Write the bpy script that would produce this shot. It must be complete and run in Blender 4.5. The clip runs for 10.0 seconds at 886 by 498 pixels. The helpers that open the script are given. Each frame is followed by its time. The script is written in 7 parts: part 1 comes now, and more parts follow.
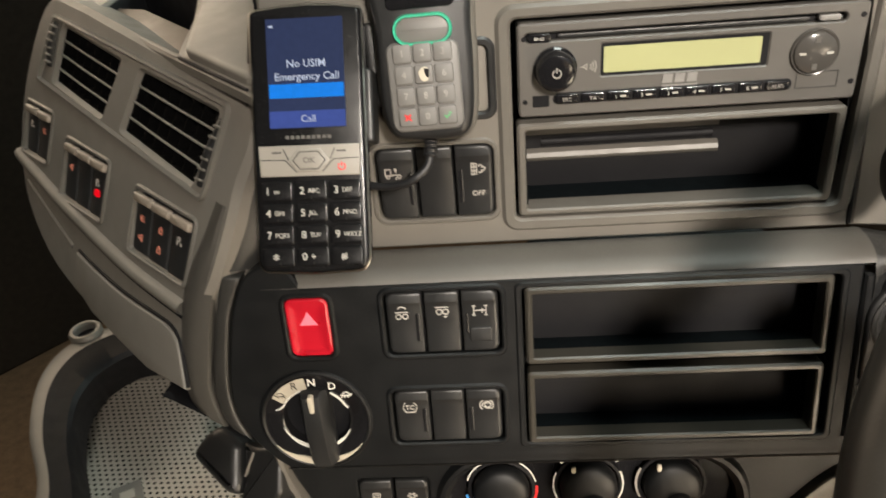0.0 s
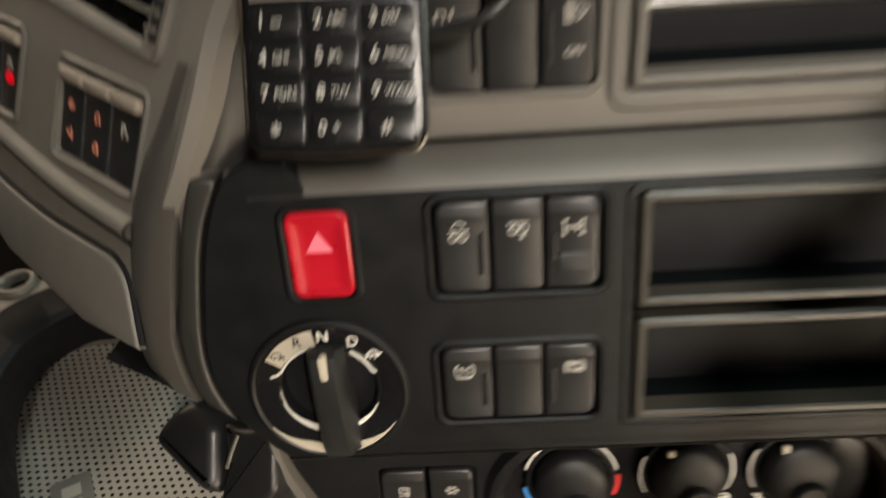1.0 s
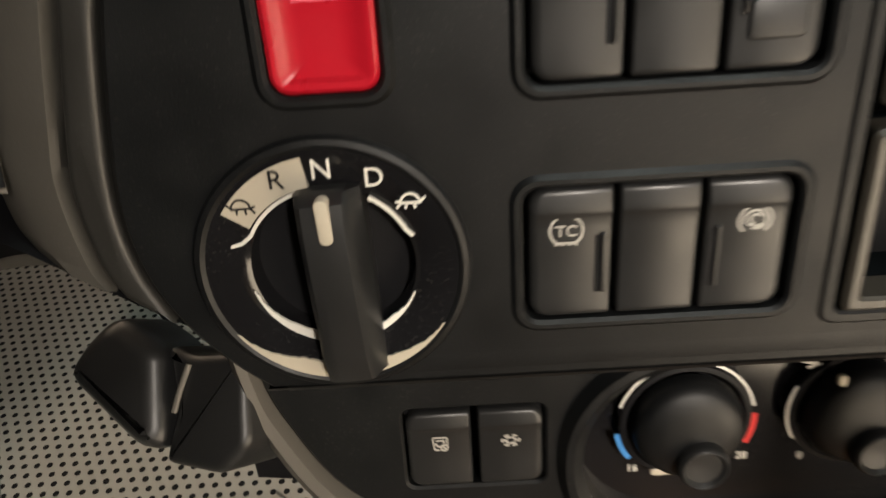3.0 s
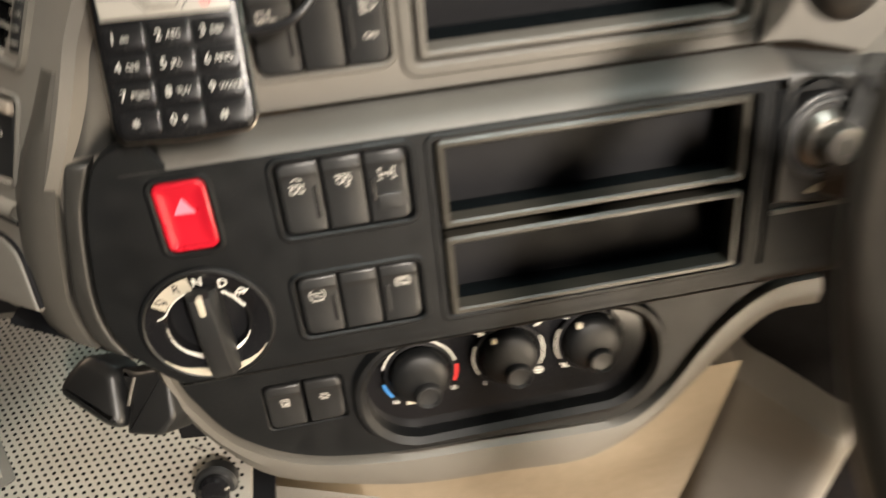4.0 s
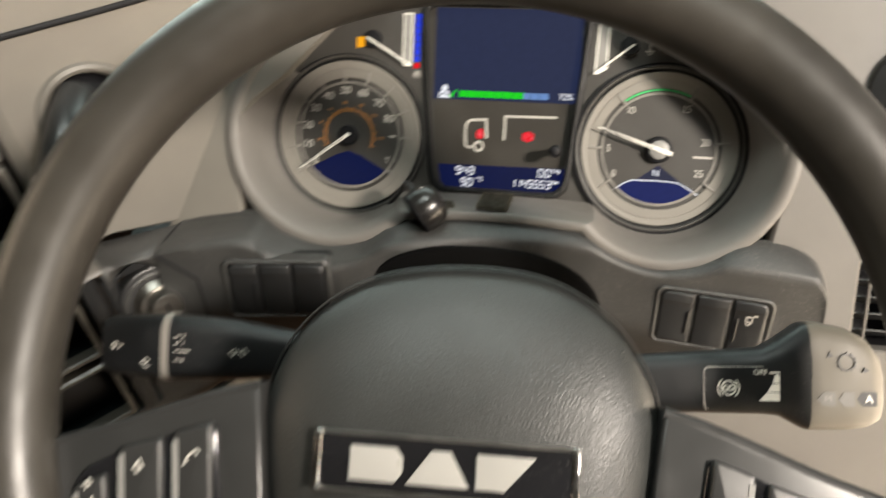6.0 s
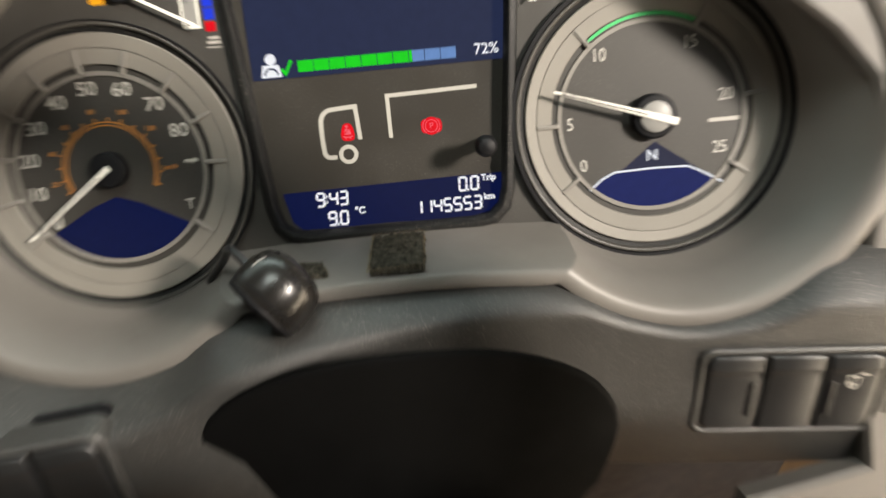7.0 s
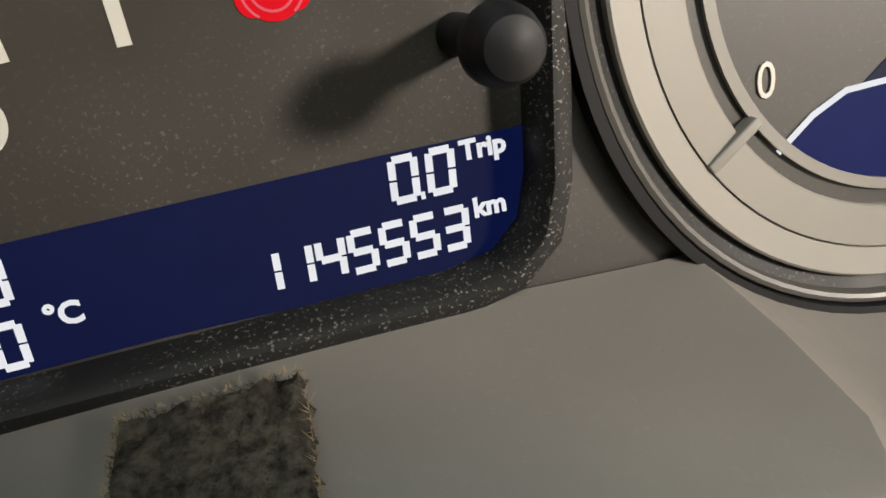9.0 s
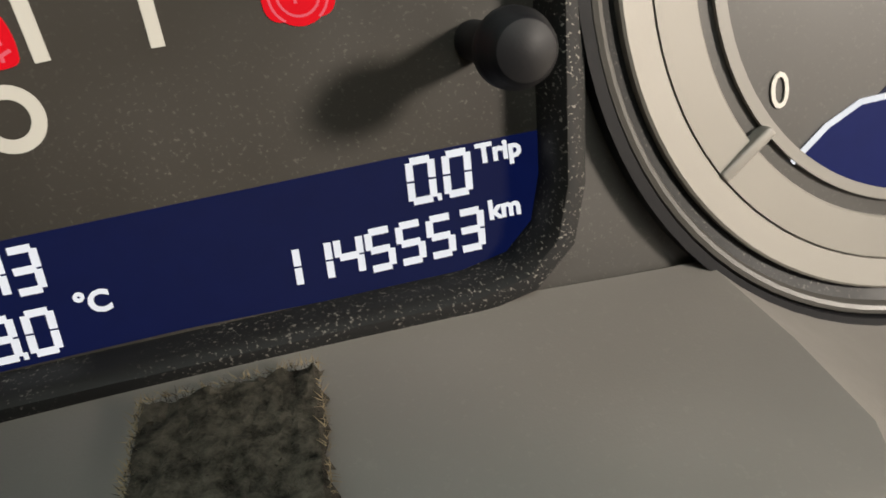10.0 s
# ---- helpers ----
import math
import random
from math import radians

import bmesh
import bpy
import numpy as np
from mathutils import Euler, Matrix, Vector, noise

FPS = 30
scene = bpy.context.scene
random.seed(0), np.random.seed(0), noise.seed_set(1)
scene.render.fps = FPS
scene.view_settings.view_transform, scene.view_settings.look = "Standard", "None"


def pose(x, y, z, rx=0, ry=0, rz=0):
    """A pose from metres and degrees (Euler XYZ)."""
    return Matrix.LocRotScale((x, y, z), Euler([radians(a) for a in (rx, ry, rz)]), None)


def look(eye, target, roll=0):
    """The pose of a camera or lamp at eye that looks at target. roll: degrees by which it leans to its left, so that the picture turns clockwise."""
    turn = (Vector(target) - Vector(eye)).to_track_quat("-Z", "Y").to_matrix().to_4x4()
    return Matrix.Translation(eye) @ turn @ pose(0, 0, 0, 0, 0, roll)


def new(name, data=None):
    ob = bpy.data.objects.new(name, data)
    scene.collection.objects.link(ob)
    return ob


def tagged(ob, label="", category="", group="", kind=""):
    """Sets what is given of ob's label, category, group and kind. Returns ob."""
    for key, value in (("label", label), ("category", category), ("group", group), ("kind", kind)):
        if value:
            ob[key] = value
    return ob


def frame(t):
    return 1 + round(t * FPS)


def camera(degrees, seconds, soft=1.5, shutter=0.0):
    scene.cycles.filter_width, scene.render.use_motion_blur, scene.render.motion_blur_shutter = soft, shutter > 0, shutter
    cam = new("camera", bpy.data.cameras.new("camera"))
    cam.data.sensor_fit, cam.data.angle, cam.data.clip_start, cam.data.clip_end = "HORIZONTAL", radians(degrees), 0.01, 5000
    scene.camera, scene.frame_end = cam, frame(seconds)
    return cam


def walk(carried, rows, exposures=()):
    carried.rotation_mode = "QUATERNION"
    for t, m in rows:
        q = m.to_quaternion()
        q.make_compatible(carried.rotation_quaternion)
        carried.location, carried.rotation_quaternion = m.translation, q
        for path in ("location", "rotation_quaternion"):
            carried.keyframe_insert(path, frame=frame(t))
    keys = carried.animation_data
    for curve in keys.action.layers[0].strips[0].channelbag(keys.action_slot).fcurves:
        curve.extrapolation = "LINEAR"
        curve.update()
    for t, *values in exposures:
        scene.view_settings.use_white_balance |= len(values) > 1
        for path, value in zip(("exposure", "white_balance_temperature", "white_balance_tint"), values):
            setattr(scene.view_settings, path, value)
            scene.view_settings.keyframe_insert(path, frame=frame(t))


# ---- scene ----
# Cab of a right-hand-drive truck: centre console, steering wheel, instrument cluster.
# World: x runs along the console face, y goes into the dash, z is up, the cab floor is z = 0.
cam = camera(62.2, 10.0, soft=1.6, shutter=0.7)
ROWS = [
    (0.0, 0.0572, -0.3385, 0.9693, 56.25, 4.67, 1.98),
    (0.2, 0.0570, -0.3361, 0.9634, 56.32, 4.26, 1.46),
    (0.5, 0.0537, -0.3069, 0.9525, 54.52, 5.11, 1.55),
    (1.0, 0.0045, -0.2422, 0.8662, 54.10, 3.76, 0.19),
    (1.5, -0.0233, -0.1777, 0.7686, 53.02, 3.67, 0.57),
    (2.0, -0.0307, -0.1505, 0.7312, 52.48, 3.36, 0.89),
    (2.2, -0.0340, -0.1472, 0.7284, 52.60, 3.63, 1.11),
    (3.3, -0.0246, -0.1863, 0.7827, 49.80, 2.89, -3.98),
    (3.5, -0.0065, -0.2197, 0.8220, 48.60, 2.61, -6.26),
    (4.0, 0.0245, -0.3111, 0.9173, 48.65, 2.83, -11.11),
    (4.2, 0.0407, -0.3355, 0.9541, 47.98, 2.75, -12.65),
    (4.5, 0.0613, -0.3725, 0.9946, 48.22, 2.81, -16.34),
    (5.0, 0.1148, -0.4213, 1.0402, 48.31, 2.21, -23.61),
    (5.5, 0.1749, -0.4371, 1.0466, 48.25, 2.82, -30.70),
    (5.8, 0.2195, -0.4384, 1.0526, 47.83, 2.99, -35.55),
    (6.0, 0.2423, -0.4301, 1.0527, 47.41, 3.37, -38.61),
    (6.2, 0.2634, -0.4113, 1.0427, 47.10, 3.72, -41.70),
    (7.3, 0.4011, -0.2155, 0.8945, 42.45, 2.81, -56.70),
    (7.5, 0.4187, -0.1910, 0.8717, 42.54, 2.60, -58.65),
    (7.7, 0.4379, -0.1779, 0.8537, 41.87, 2.40, -60.19),
    (8.0, 0.4669, -0.1691, 0.8268, 41.23, 2.26, -62.14),
    (8.5, 0.4966, -0.1574, 0.8041, 36.47, 0.73, -64.62),
    (9.0, 0.4988, -0.1532, 0.7993, 34.87, -0.56, -65.95),
    (9.5, 0.4974, -0.1558, 0.7995, 35.28, 0.25, -65.14),
    (10.0, 0.4961, -0.1563, 0.7999, 36.43, 0.46, -63.72),
]
EXPOSURES = [(0.0, -0.25), (0.5, -0.34), (1.0, -0.55), (1.5, -0.9), (2.0, -1.05), (2.4, -1.0), (3.3, -0.42), (3.6, 0.0), (4.0, 0.24), (4.5, 0.04), (5.2, 0.02), (6.2, -0.14), (7.5, -0.18), (8.5, -0.32), (10.0, -0.26)]
walk(cam, [(r[0], pose(*r[1:])) for r in ROWS], EXPOSURES)

# ---- light ----
world = bpy.data.worlds.new("world")
scene.world = world
world.use_nodes = True
wn = world.node_tree
sky = wn.nodes.new("ShaderNodeTexSky")
sky.sky_type, sky.sun_disc = "NISHITA", False
sky.sun_elevation, sky.sun_rotation = radians(35), radians(166)
wn.links.new(sky.outputs[0], wn.nodes["Background"].inputs[0])
wn.nodes["Background"].inputs[1].default_value = 0.05


def area_lamp(name, eye, target, size, watts, colour):
    data = bpy.data.lights.new(name, "AREA")
    data.shape, data.size, data.energy, data.color = "DISK", size, watts, colour
    ob = new(name, data)
    ob.matrix_world = look(eye, target)
    return ob


# workshop floodlight outside the driver's door window, behind the driver's shoulder
LAMP_WAY = Vector((0.19, -1.0, 0.70)).normalized()
LAMP_AT = Vector((0.35, -0.10, 0.74)) + LAMP_WAY * 2.6
area_lamp("floodlight", LAMP_AT, (0.35, -0.10, 0.74), 0.36, 185, (1.0, 0.895, 0.78))

# ---- helpers for building; local lengths are millimetres ----
from mathutils.geometry import tessellate_polygon

MM = 0.001
Z3 = Vector((0, 0, 1))


def basis(o, ex, ey):
    ex = Vector(ex).normalized()
    n = ex.cross(Vector(ey)).normalized()
    ey = n.cross(ex)
    m = Matrix((ex, ey, n)).transposed().to_4x4()
    m.translation = o
    return m


def facing(o, yaw, lean):
    """A face whose rows run along yaw (degrees from x), leaning back by lean degrees; local x right, y up, z out."""
    a, l = radians(yaw), radians(lean)
    ex = Vector((math.cos(a), math.sin(a), 0))
    away = Vector((-math.sin(a), math.cos(a), 0))
    return basis(o, ex, Z3 * math.cos(l) + away * math.sin(l))


def at(f, x=0, y=0, z=0, rx=0, ry=0, rz=0):
    return f @ pose(x * MM, y * MM, z * MM, rx, ry, rz)


F_UP = basis((0, 0.0388, 0.7886), (1, 0, 0), (0, 0.0655, 0.9979))
F_LOW = basis((0, -0.004, 0.677), (1, 0, 0), (0, 0.2278, 0.9737))
F_BOT = basis((0, 0.004, 0.524), (1, 0, 0), (0, 0.26, 0.966))
F_SIDE = facing((-0.177, 0.076, 0.750), -40, 25)
F_CL = basis((0.539, -0.0909, 0.7457), (0.65965, -0.75157, 0), (0.41787, 0.36676, 0.83119))
F_WH = facing((0.3481, -0.2820, 0.7941), -42.72, 48.46)
F_SWA = facing((0.3645, -0.0537, 0.7037), -42, 17)
F_SWB = facing((0.5800, -0.2655, 0.6882), -54, 15)
F_CAB = facing((0.3481, -0.2820, 0.0), -42.72, 0)      # cab axes on the floor under the wheel: x right, z aft
WORLD = Matrix.Identity(4)


def loop_area(p):
    return sum(a[0] * b[1] - b[0] * a[1] for a, b in zip(p, p[1:] + p[:1])) / 2


def inset(p, d):
    """Moves a closed outline inwards by d."""
    s = 1 if loop_area(p) > 0 else -1
    out = []
    for i, c in enumerate(p):
        a, b = Vector(p[i - 1][:2]), Vector(p[(i + 1) % len(p)][:2])
        c = Vector(c[:2])
        e1, e2 = (c - a), (b - c)
        if e1.length < 1e-9:
            e1 = e2
        if e2.length < 1e-9:
            e2 = e1
        n1 = Vector((-e1.y, e1.x)).normalized() * s
        n2 = Vector((-e2.y, e2.x)).normalized() * s
        m = (n1 + n2)
        m = m / max(0.5, m.dot(n1)) if m.length > 1e-6 else n1
        q = c + m * d
        out.append((q.x, q.y))
    return out


def rrect(w, h, r, cx=0, cy=0, n=5):
    r = min(r, w / 2 - 1e-4, h / 2 - 1e-4)
    out = []
    for k, (sx, sy) in enumerate(((1, 1), (-1, 1), (-1, -1), (1, -1))):
        for i in range(n + 1):
            a = math.pi / 2 * (k + i / n)
            out.append((cx + sx * (w / 2 - r) + r * math.cos(a), cy + sy * (h / 2 - r) + r * math.sin(a)))
    return out


def circle(r, n=48, cx=0, cy=0, a0=0.0):
    return [(cx + r * math.cos(a0 + 2 * math.pi * i / n), cy + r * math.sin(a0 + 2 * math.pi * i / n)) for i in range(n)]


def smooth_loop(p, per=6):
    """A closed Catmull-Rom curve through the points."""
    out, k = [], len(p)
    for i in range(k):
        a, b, c, d = (Vector(p[(i + j) % k]) for j in (-1, 0, 1, 2))
        for s in range(per):
            t = s / per
            q = 0.5 * (2 * b + (c - a) * t + (2 * a - 5 * b + 4 * c - d) * t * t + (3 * b - a - 3 * c + d) * t ** 3)
            out.append(tuple(q))
    return out


def smooth_line(p, per=6):
    """An open Catmull-Rom curve through the points."""
    p = [Vector(q) for q in p]
    ext = [2 * p[0] - p[1]] + p + [2 * p[-1] - p[-2]]
    out = []
    for i in range(len(p) - 1):
        a, b, c, d = ext[i:i + 4]
        for s in range(per):
            t = s / per
            out.append(tuple(0.5 * (2 * b + (c - a) * t + (2 * a - 5 * b + 4 * c - d) * t * t + (3 * b - a - 3 * c + d) * t ** 3)))
    out.append(tuple(p[-1]))
    return out


def loft(rings, closed=True, cap0=False, cap1=False, bm=None):
    bm = bm or bmesh.new()
    vs = [[bm.verts.new(q) for q in ring] for ring in rings]
    for a, b in zip(vs, vs[1:]):
        k = len(a)
        for i in range(k if closed else k - 1):
            j = (i + 1) % k
            try:
                bm.faces.new((a[i], a[j], b[j], b[i]))
            except ValueError:
                pass
    if cap0:
        bm.faces.new(list(reversed(vs[0])))
    if cap1:
        bm.faces.new(vs[-1])
    return bm


def slab(outline, z0, z1, bevel=0.0, bm=None, segs=3):
    """An outline raised from z0 to z1, its front edge rounded."""
    if loop_area(outline) < 0:
        outline = outline[::-1]
    rings = [[(x, y, z0) for x, y in outline]]
    if bevel > 0:
        for i in range(segs + 1):
            a = math.pi / 2 * i / segs
            ins = inset(outline, bevel * (1 - math.cos(a)))
            rings.append([(x, y, z1 - bevel + bevel * math.sin(a)) for x, y in ins])
    else:
        rings.append([(x, y, z1) for x, y in outline])
    return loft(rings, True, True, True, bm)


def plate(outer, holes, z, thick, edge=1.0, hole_depth=None, bm=None):
    """A sheet with openings through it: front at z, rounded rims, walls going back."""
    bm = bm or bmesh.new()
    if loop_area(outer) < 0:
        outer = outer[::-1]
    holes = [h if loop_area(h) < 0 else h[::-1] for h in holes]
    ins = [inset(outer, edge)] + holes
    flat = [q for l in ins for q in l]
    tris = tessellate_polygon([[Vector((x, y, 0)) for x, y in l] for l in ins])
    vs = [bm.verts.new((x, y, z)) for x, y in flat]
    for t in tris:
        try:
            bm.faces.new([vs[i] for i in t])
        except ValueError:
            pass
    k0 = len(outer)
    rim = vs[:k0]
    back = [bm.verts.new((x, y, z - edge)) for x, y in outer]
    deep = [bm.verts.new((x, y, z - thick)) for x, y in outer]
    for a, b in ((rim, back), (back, deep)):
        for i in range(k0):
            j = (i + 1) % k0
            bm.faces.new((a[i], b[i], b[j], a[j]))
    pos = k0
    for h in holes:
        k = len(h)
        ring = vs[pos:pos + k]
        pos += k
        g = hole_depth or thick
        small = inset([(x, y) for x, y in h], edge * 0.7)
        # holes run clockwise: inset moves their rim into the opening
        r1 = [bm.verts.new((x, y, z - edge * 0.7)) for x, y in small]
        r2 = [bm.verts.new((x, y, z - g)) for x, y in small]
        for a, b in ((ring, r1), (r1, r2)):
            for i in range(k):
                j = (i + 1) % k
                bm.faces.new((a[i], b[i], b[j], a[j]))
    bmesh.ops.recalc_face_normals(bm, faces=bm.faces)
    return bm


def lathe(profile, n=48, bm=None, cap=True):
    """A turned body round local z: (radius, z) pairs from its back to its front."""
    rings = [[(r * math.cos(2 * math.pi * i / n), r * math.sin(2 * math.pi * i / n), z) for i in range(n)] for r, z in profile]
    return loft(rings, True, cap, cap, bm)


def ring_band(r0, r1, z0, z1, a0=0.0, a1=360.0, n=64, bm=None):
    """A flat ring or part of one, between two radii, a0 to a1 degrees."""
    bm = bm or bmesh.new()
    full = abs(a1 - a0) >= 359.9
    k = n if full else n + 1
    rows = []
    for r, z in ((r0, z0), (r0, z1), (r1, z1), (r1, z0)):
        rows.append([(r * math.cos(radians(a0 + (a1 - a0) * i / n)), r * math.sin(radians(a0 + (a1 - a0) * i / n)), z) for i in range(k)])
    loft(rows + [rows[0]], full, bm=bm)
    if not full:
        for i in (0, k - 1):
            bm.faces.new([bm.verts.new(rw[i]) for rw in rows])
    bmesh.ops.remove_doubles(bm, verts=bm.verts, dist=1e-5)
    bmesh.ops.recalc_face_normals(bm, faces=bm.faces)
    return bm


def tube(path, r, n=12, closed=False, bm=None, squash=1.0):
    """A round bar along a path; r is a number or one number for each point."""
    p = [Vector(q) for q in path]
    k = len(p)
    rr = r if isinstance(r, (list, tuple)) else [r] * k
    rings, up = [], Vector((0.13, 0.31, 0.94))
    for i in range(k):
        a = p[i - 1] if (i or closed) else p[i]
        b = p[(i + 1) % k] if (i < k - 1 or closed) else p[i]
        d = (b - a).normalized()
        u = (up - d * up.dot(d))
        u = u.normalized() if u.length > 1e-6 else d.orthogonal().normalized()
        up = u
        v = d.cross(u)
        rings.append([tuple(p[i] + (u * math.cos(2 * math.pi * s / n) + v * math.sin(2 * math.pi * s / n) * squash) * rr[i]) for s in range(n)])
    if closed:
        return loft(rings + [rings[0]], True, bm=bm)
    return loft(rings, True, True, True, bm)


def ribbon(lines, width, z0, z1, bm=None):
    """Printed strokes: each polyline as a thin raised bar."""
    bm = bm or bmesh.new()
    for ln in lines:
        ps = [Vector(q) for q in ln]
        closed = (ps[0] - ps[-1]).length < 1e-6 and len(ps) > 2
        if closed:
            ps = ps[:-1]
        k = len(ps)
        l, r = [], []
        for i, c in enumerate(ps):
            a = ps[i - 1] if (i or closed) else c
            b = ps[(i + 1) % k] if (i < k - 1 or closed) else c
            d1 = (c - a) if (c - a).length > 1e-9 else (b - c)
            d2 = (b - c) if (b - c).length > 1e-9 else d1
            n1 = Vector((-d1.y, d1.x)).normalized()
            n2 = Vector((-d2.y, d2.x)).normalized()
            m = n1 + n2
            m = m / max(0.6, m.dot(n1)) if m.length > 1e-6 else n1
            l.append(c + m * width / 2)
            r.append(c - m * width / 2)
        rows = [[(q.x, q.y, z) for q in s] for s, z in ((l, z0), (l, z1), (r, z1), (r, z0))]
        loft(rows, closed, bm=bm)
        if not closed:
            for i in (0, k - 1):
                bm.faces.new([bm.verts.new(rw[i]) for rw in rows])
    bmesh.ops.recalc_face_normals(bm, faces=bm.faces)
    return bm


def arc(cx, cy, r, a0, a1, n=10):
    return [(cx + r * math.cos(radians(a0 + (a1 - a0) * i / n)), cy + r * math.sin(radians(a0 + (a1 - a0) * i / n))) for i in range(n + 1)]


def finish(bm, name, mat, smooth=35):
    me = bpy.data.meshes.new(name)
    bm.transform(Matrix.Scale(MM, 4))
    bmesh.ops.recalc_face_normals(bm, faces=bm.faces)
    for f in bm.faces:
        f.smooth = True
    for e in bm.edges:
        if len(e.link_faces) == 2 and e.calc_face_angle(0) > radians(smooth):
            e.smooth = False
    bm.to_mesh(me)
    bm.free()
    if mat:
        me.materials.append(mat)
    return me


def thing(name, m, label, category, group="", kind=""):
    ob = new(name)
    ob.empty_display_size = 0.01
    ob.matrix_basis = m
    return tagged(ob, label, category, group, kind)


def part(name, bm, mat, parent, label="", off=None, smooth=35):
    ob = new(name, finish(bm, name, mat, smooth))
    ob.parent = parent
    if off is not None:
        ob.matrix_basis = off
    return tagged(ob, label)


def share(name, me, parent, off):
    ob = new(name, me)
    ob.parent = parent
    ob.matrix_basis = off
    return ob


def solo(name, bm, mat, m, label, category, group="", kind=""):
    ob = new(name, finish(bm, name, mat))
    ob.matrix_basis = m
    return tagged(ob, label, category, group, kind)


def mm(x, y, z=0, rx=0, ry=0, rz=0):
    return pose(x * MM, y * MM, z * MM, rx, ry, rz)


def word(text, size, z=0.0, x=0.0, y=0.0, align="CENTER", squeeze=1.0, bold=0.0, thick=0.12, rot=0.0):
    """Letters as a bmesh, cap height about 0.73 of size, centred on x, y."""
    cu = bpy.data.curves.new("letters", "FONT")
    cu.body, cu.size, cu.align_x, cu.align_y = text, size, align, "CENTER"
    cu.extrude, cu.offset, cu.resolution_u = thick, bold, 3
    ob = new("letters", cu)
    me = bpy.data.meshes.new_from_object(ob.evaluated_get(bpy.context.evaluated_depsgraph_get()))
    bm = bmesh.new()
    bm.from_mesh(me)
    bpy.data.objects.remove(ob)
    bpy.data.meshes.remove(me)
    bpy.data.curves.remove(cu)
    bm.transform(pose(x, y, z, 0, 0, rot) @ Matrix.Diagonal((squeeze, 1, 1, 1)))
    return bm


def merge(*bms):
    out = bmesh.new()
    for b in bms:
        me = bpy.data.meshes.new("tmp")
        b.to_mesh(me)
        out.from_mesh(me)
        bpy.data.meshes.remove(me)
        b.free()
    return out


def moved(bm, m):
    bm.transform(m)
    return bm


def box(x0, x1, y0, y1, z0, z1, bevel=0.0):
    bm = slab([(x0, y0), (x1, y0), (x1, y1), (x0, y1)], z0, z1, bevel)
    return bm

# ---- materials ----
def mat_base(name):
    m = bpy.data.materials.new(name)
    m.use_nodes = True
    nt = m.node_tree
    return m, nt, nt.nodes["Principled BSDF"]


def link(nt, a, b):
    nt.links.new(a, b)


def noise_tex(nt, scale, detail=3.0, rough=0.55, coord="Object"):
    tc = nt.nodes.new("ShaderNodeTexCoord")
    n = nt.nodes.new("ShaderNodeTexNoise")
    n.inputs["Scale"].default_value, n.inputs["Detail"].default_value, n.inputs["Roughness"].default_value = scale, detail, rough
    link(nt, tc.outputs[coord], n.inputs["Vector"])
    return n


def ramp(nt, fac, stops):
    r = nt.nodes.new("ShaderNodeValToRGB")
    while len(r.color_ramp.elements) < len(stops):
        r.color_ramp.elements.new(0.5)
    for e, (p, c) in zip(r.color_ramp.elements, stops):
        e.position, e.color = p, (*c, 1) if len(c) == 3 else c
    link(nt, fac, r.inputs[0])
    return r


def scaled(c, k):
    return tuple(min(1.0, v * k) for v in c)


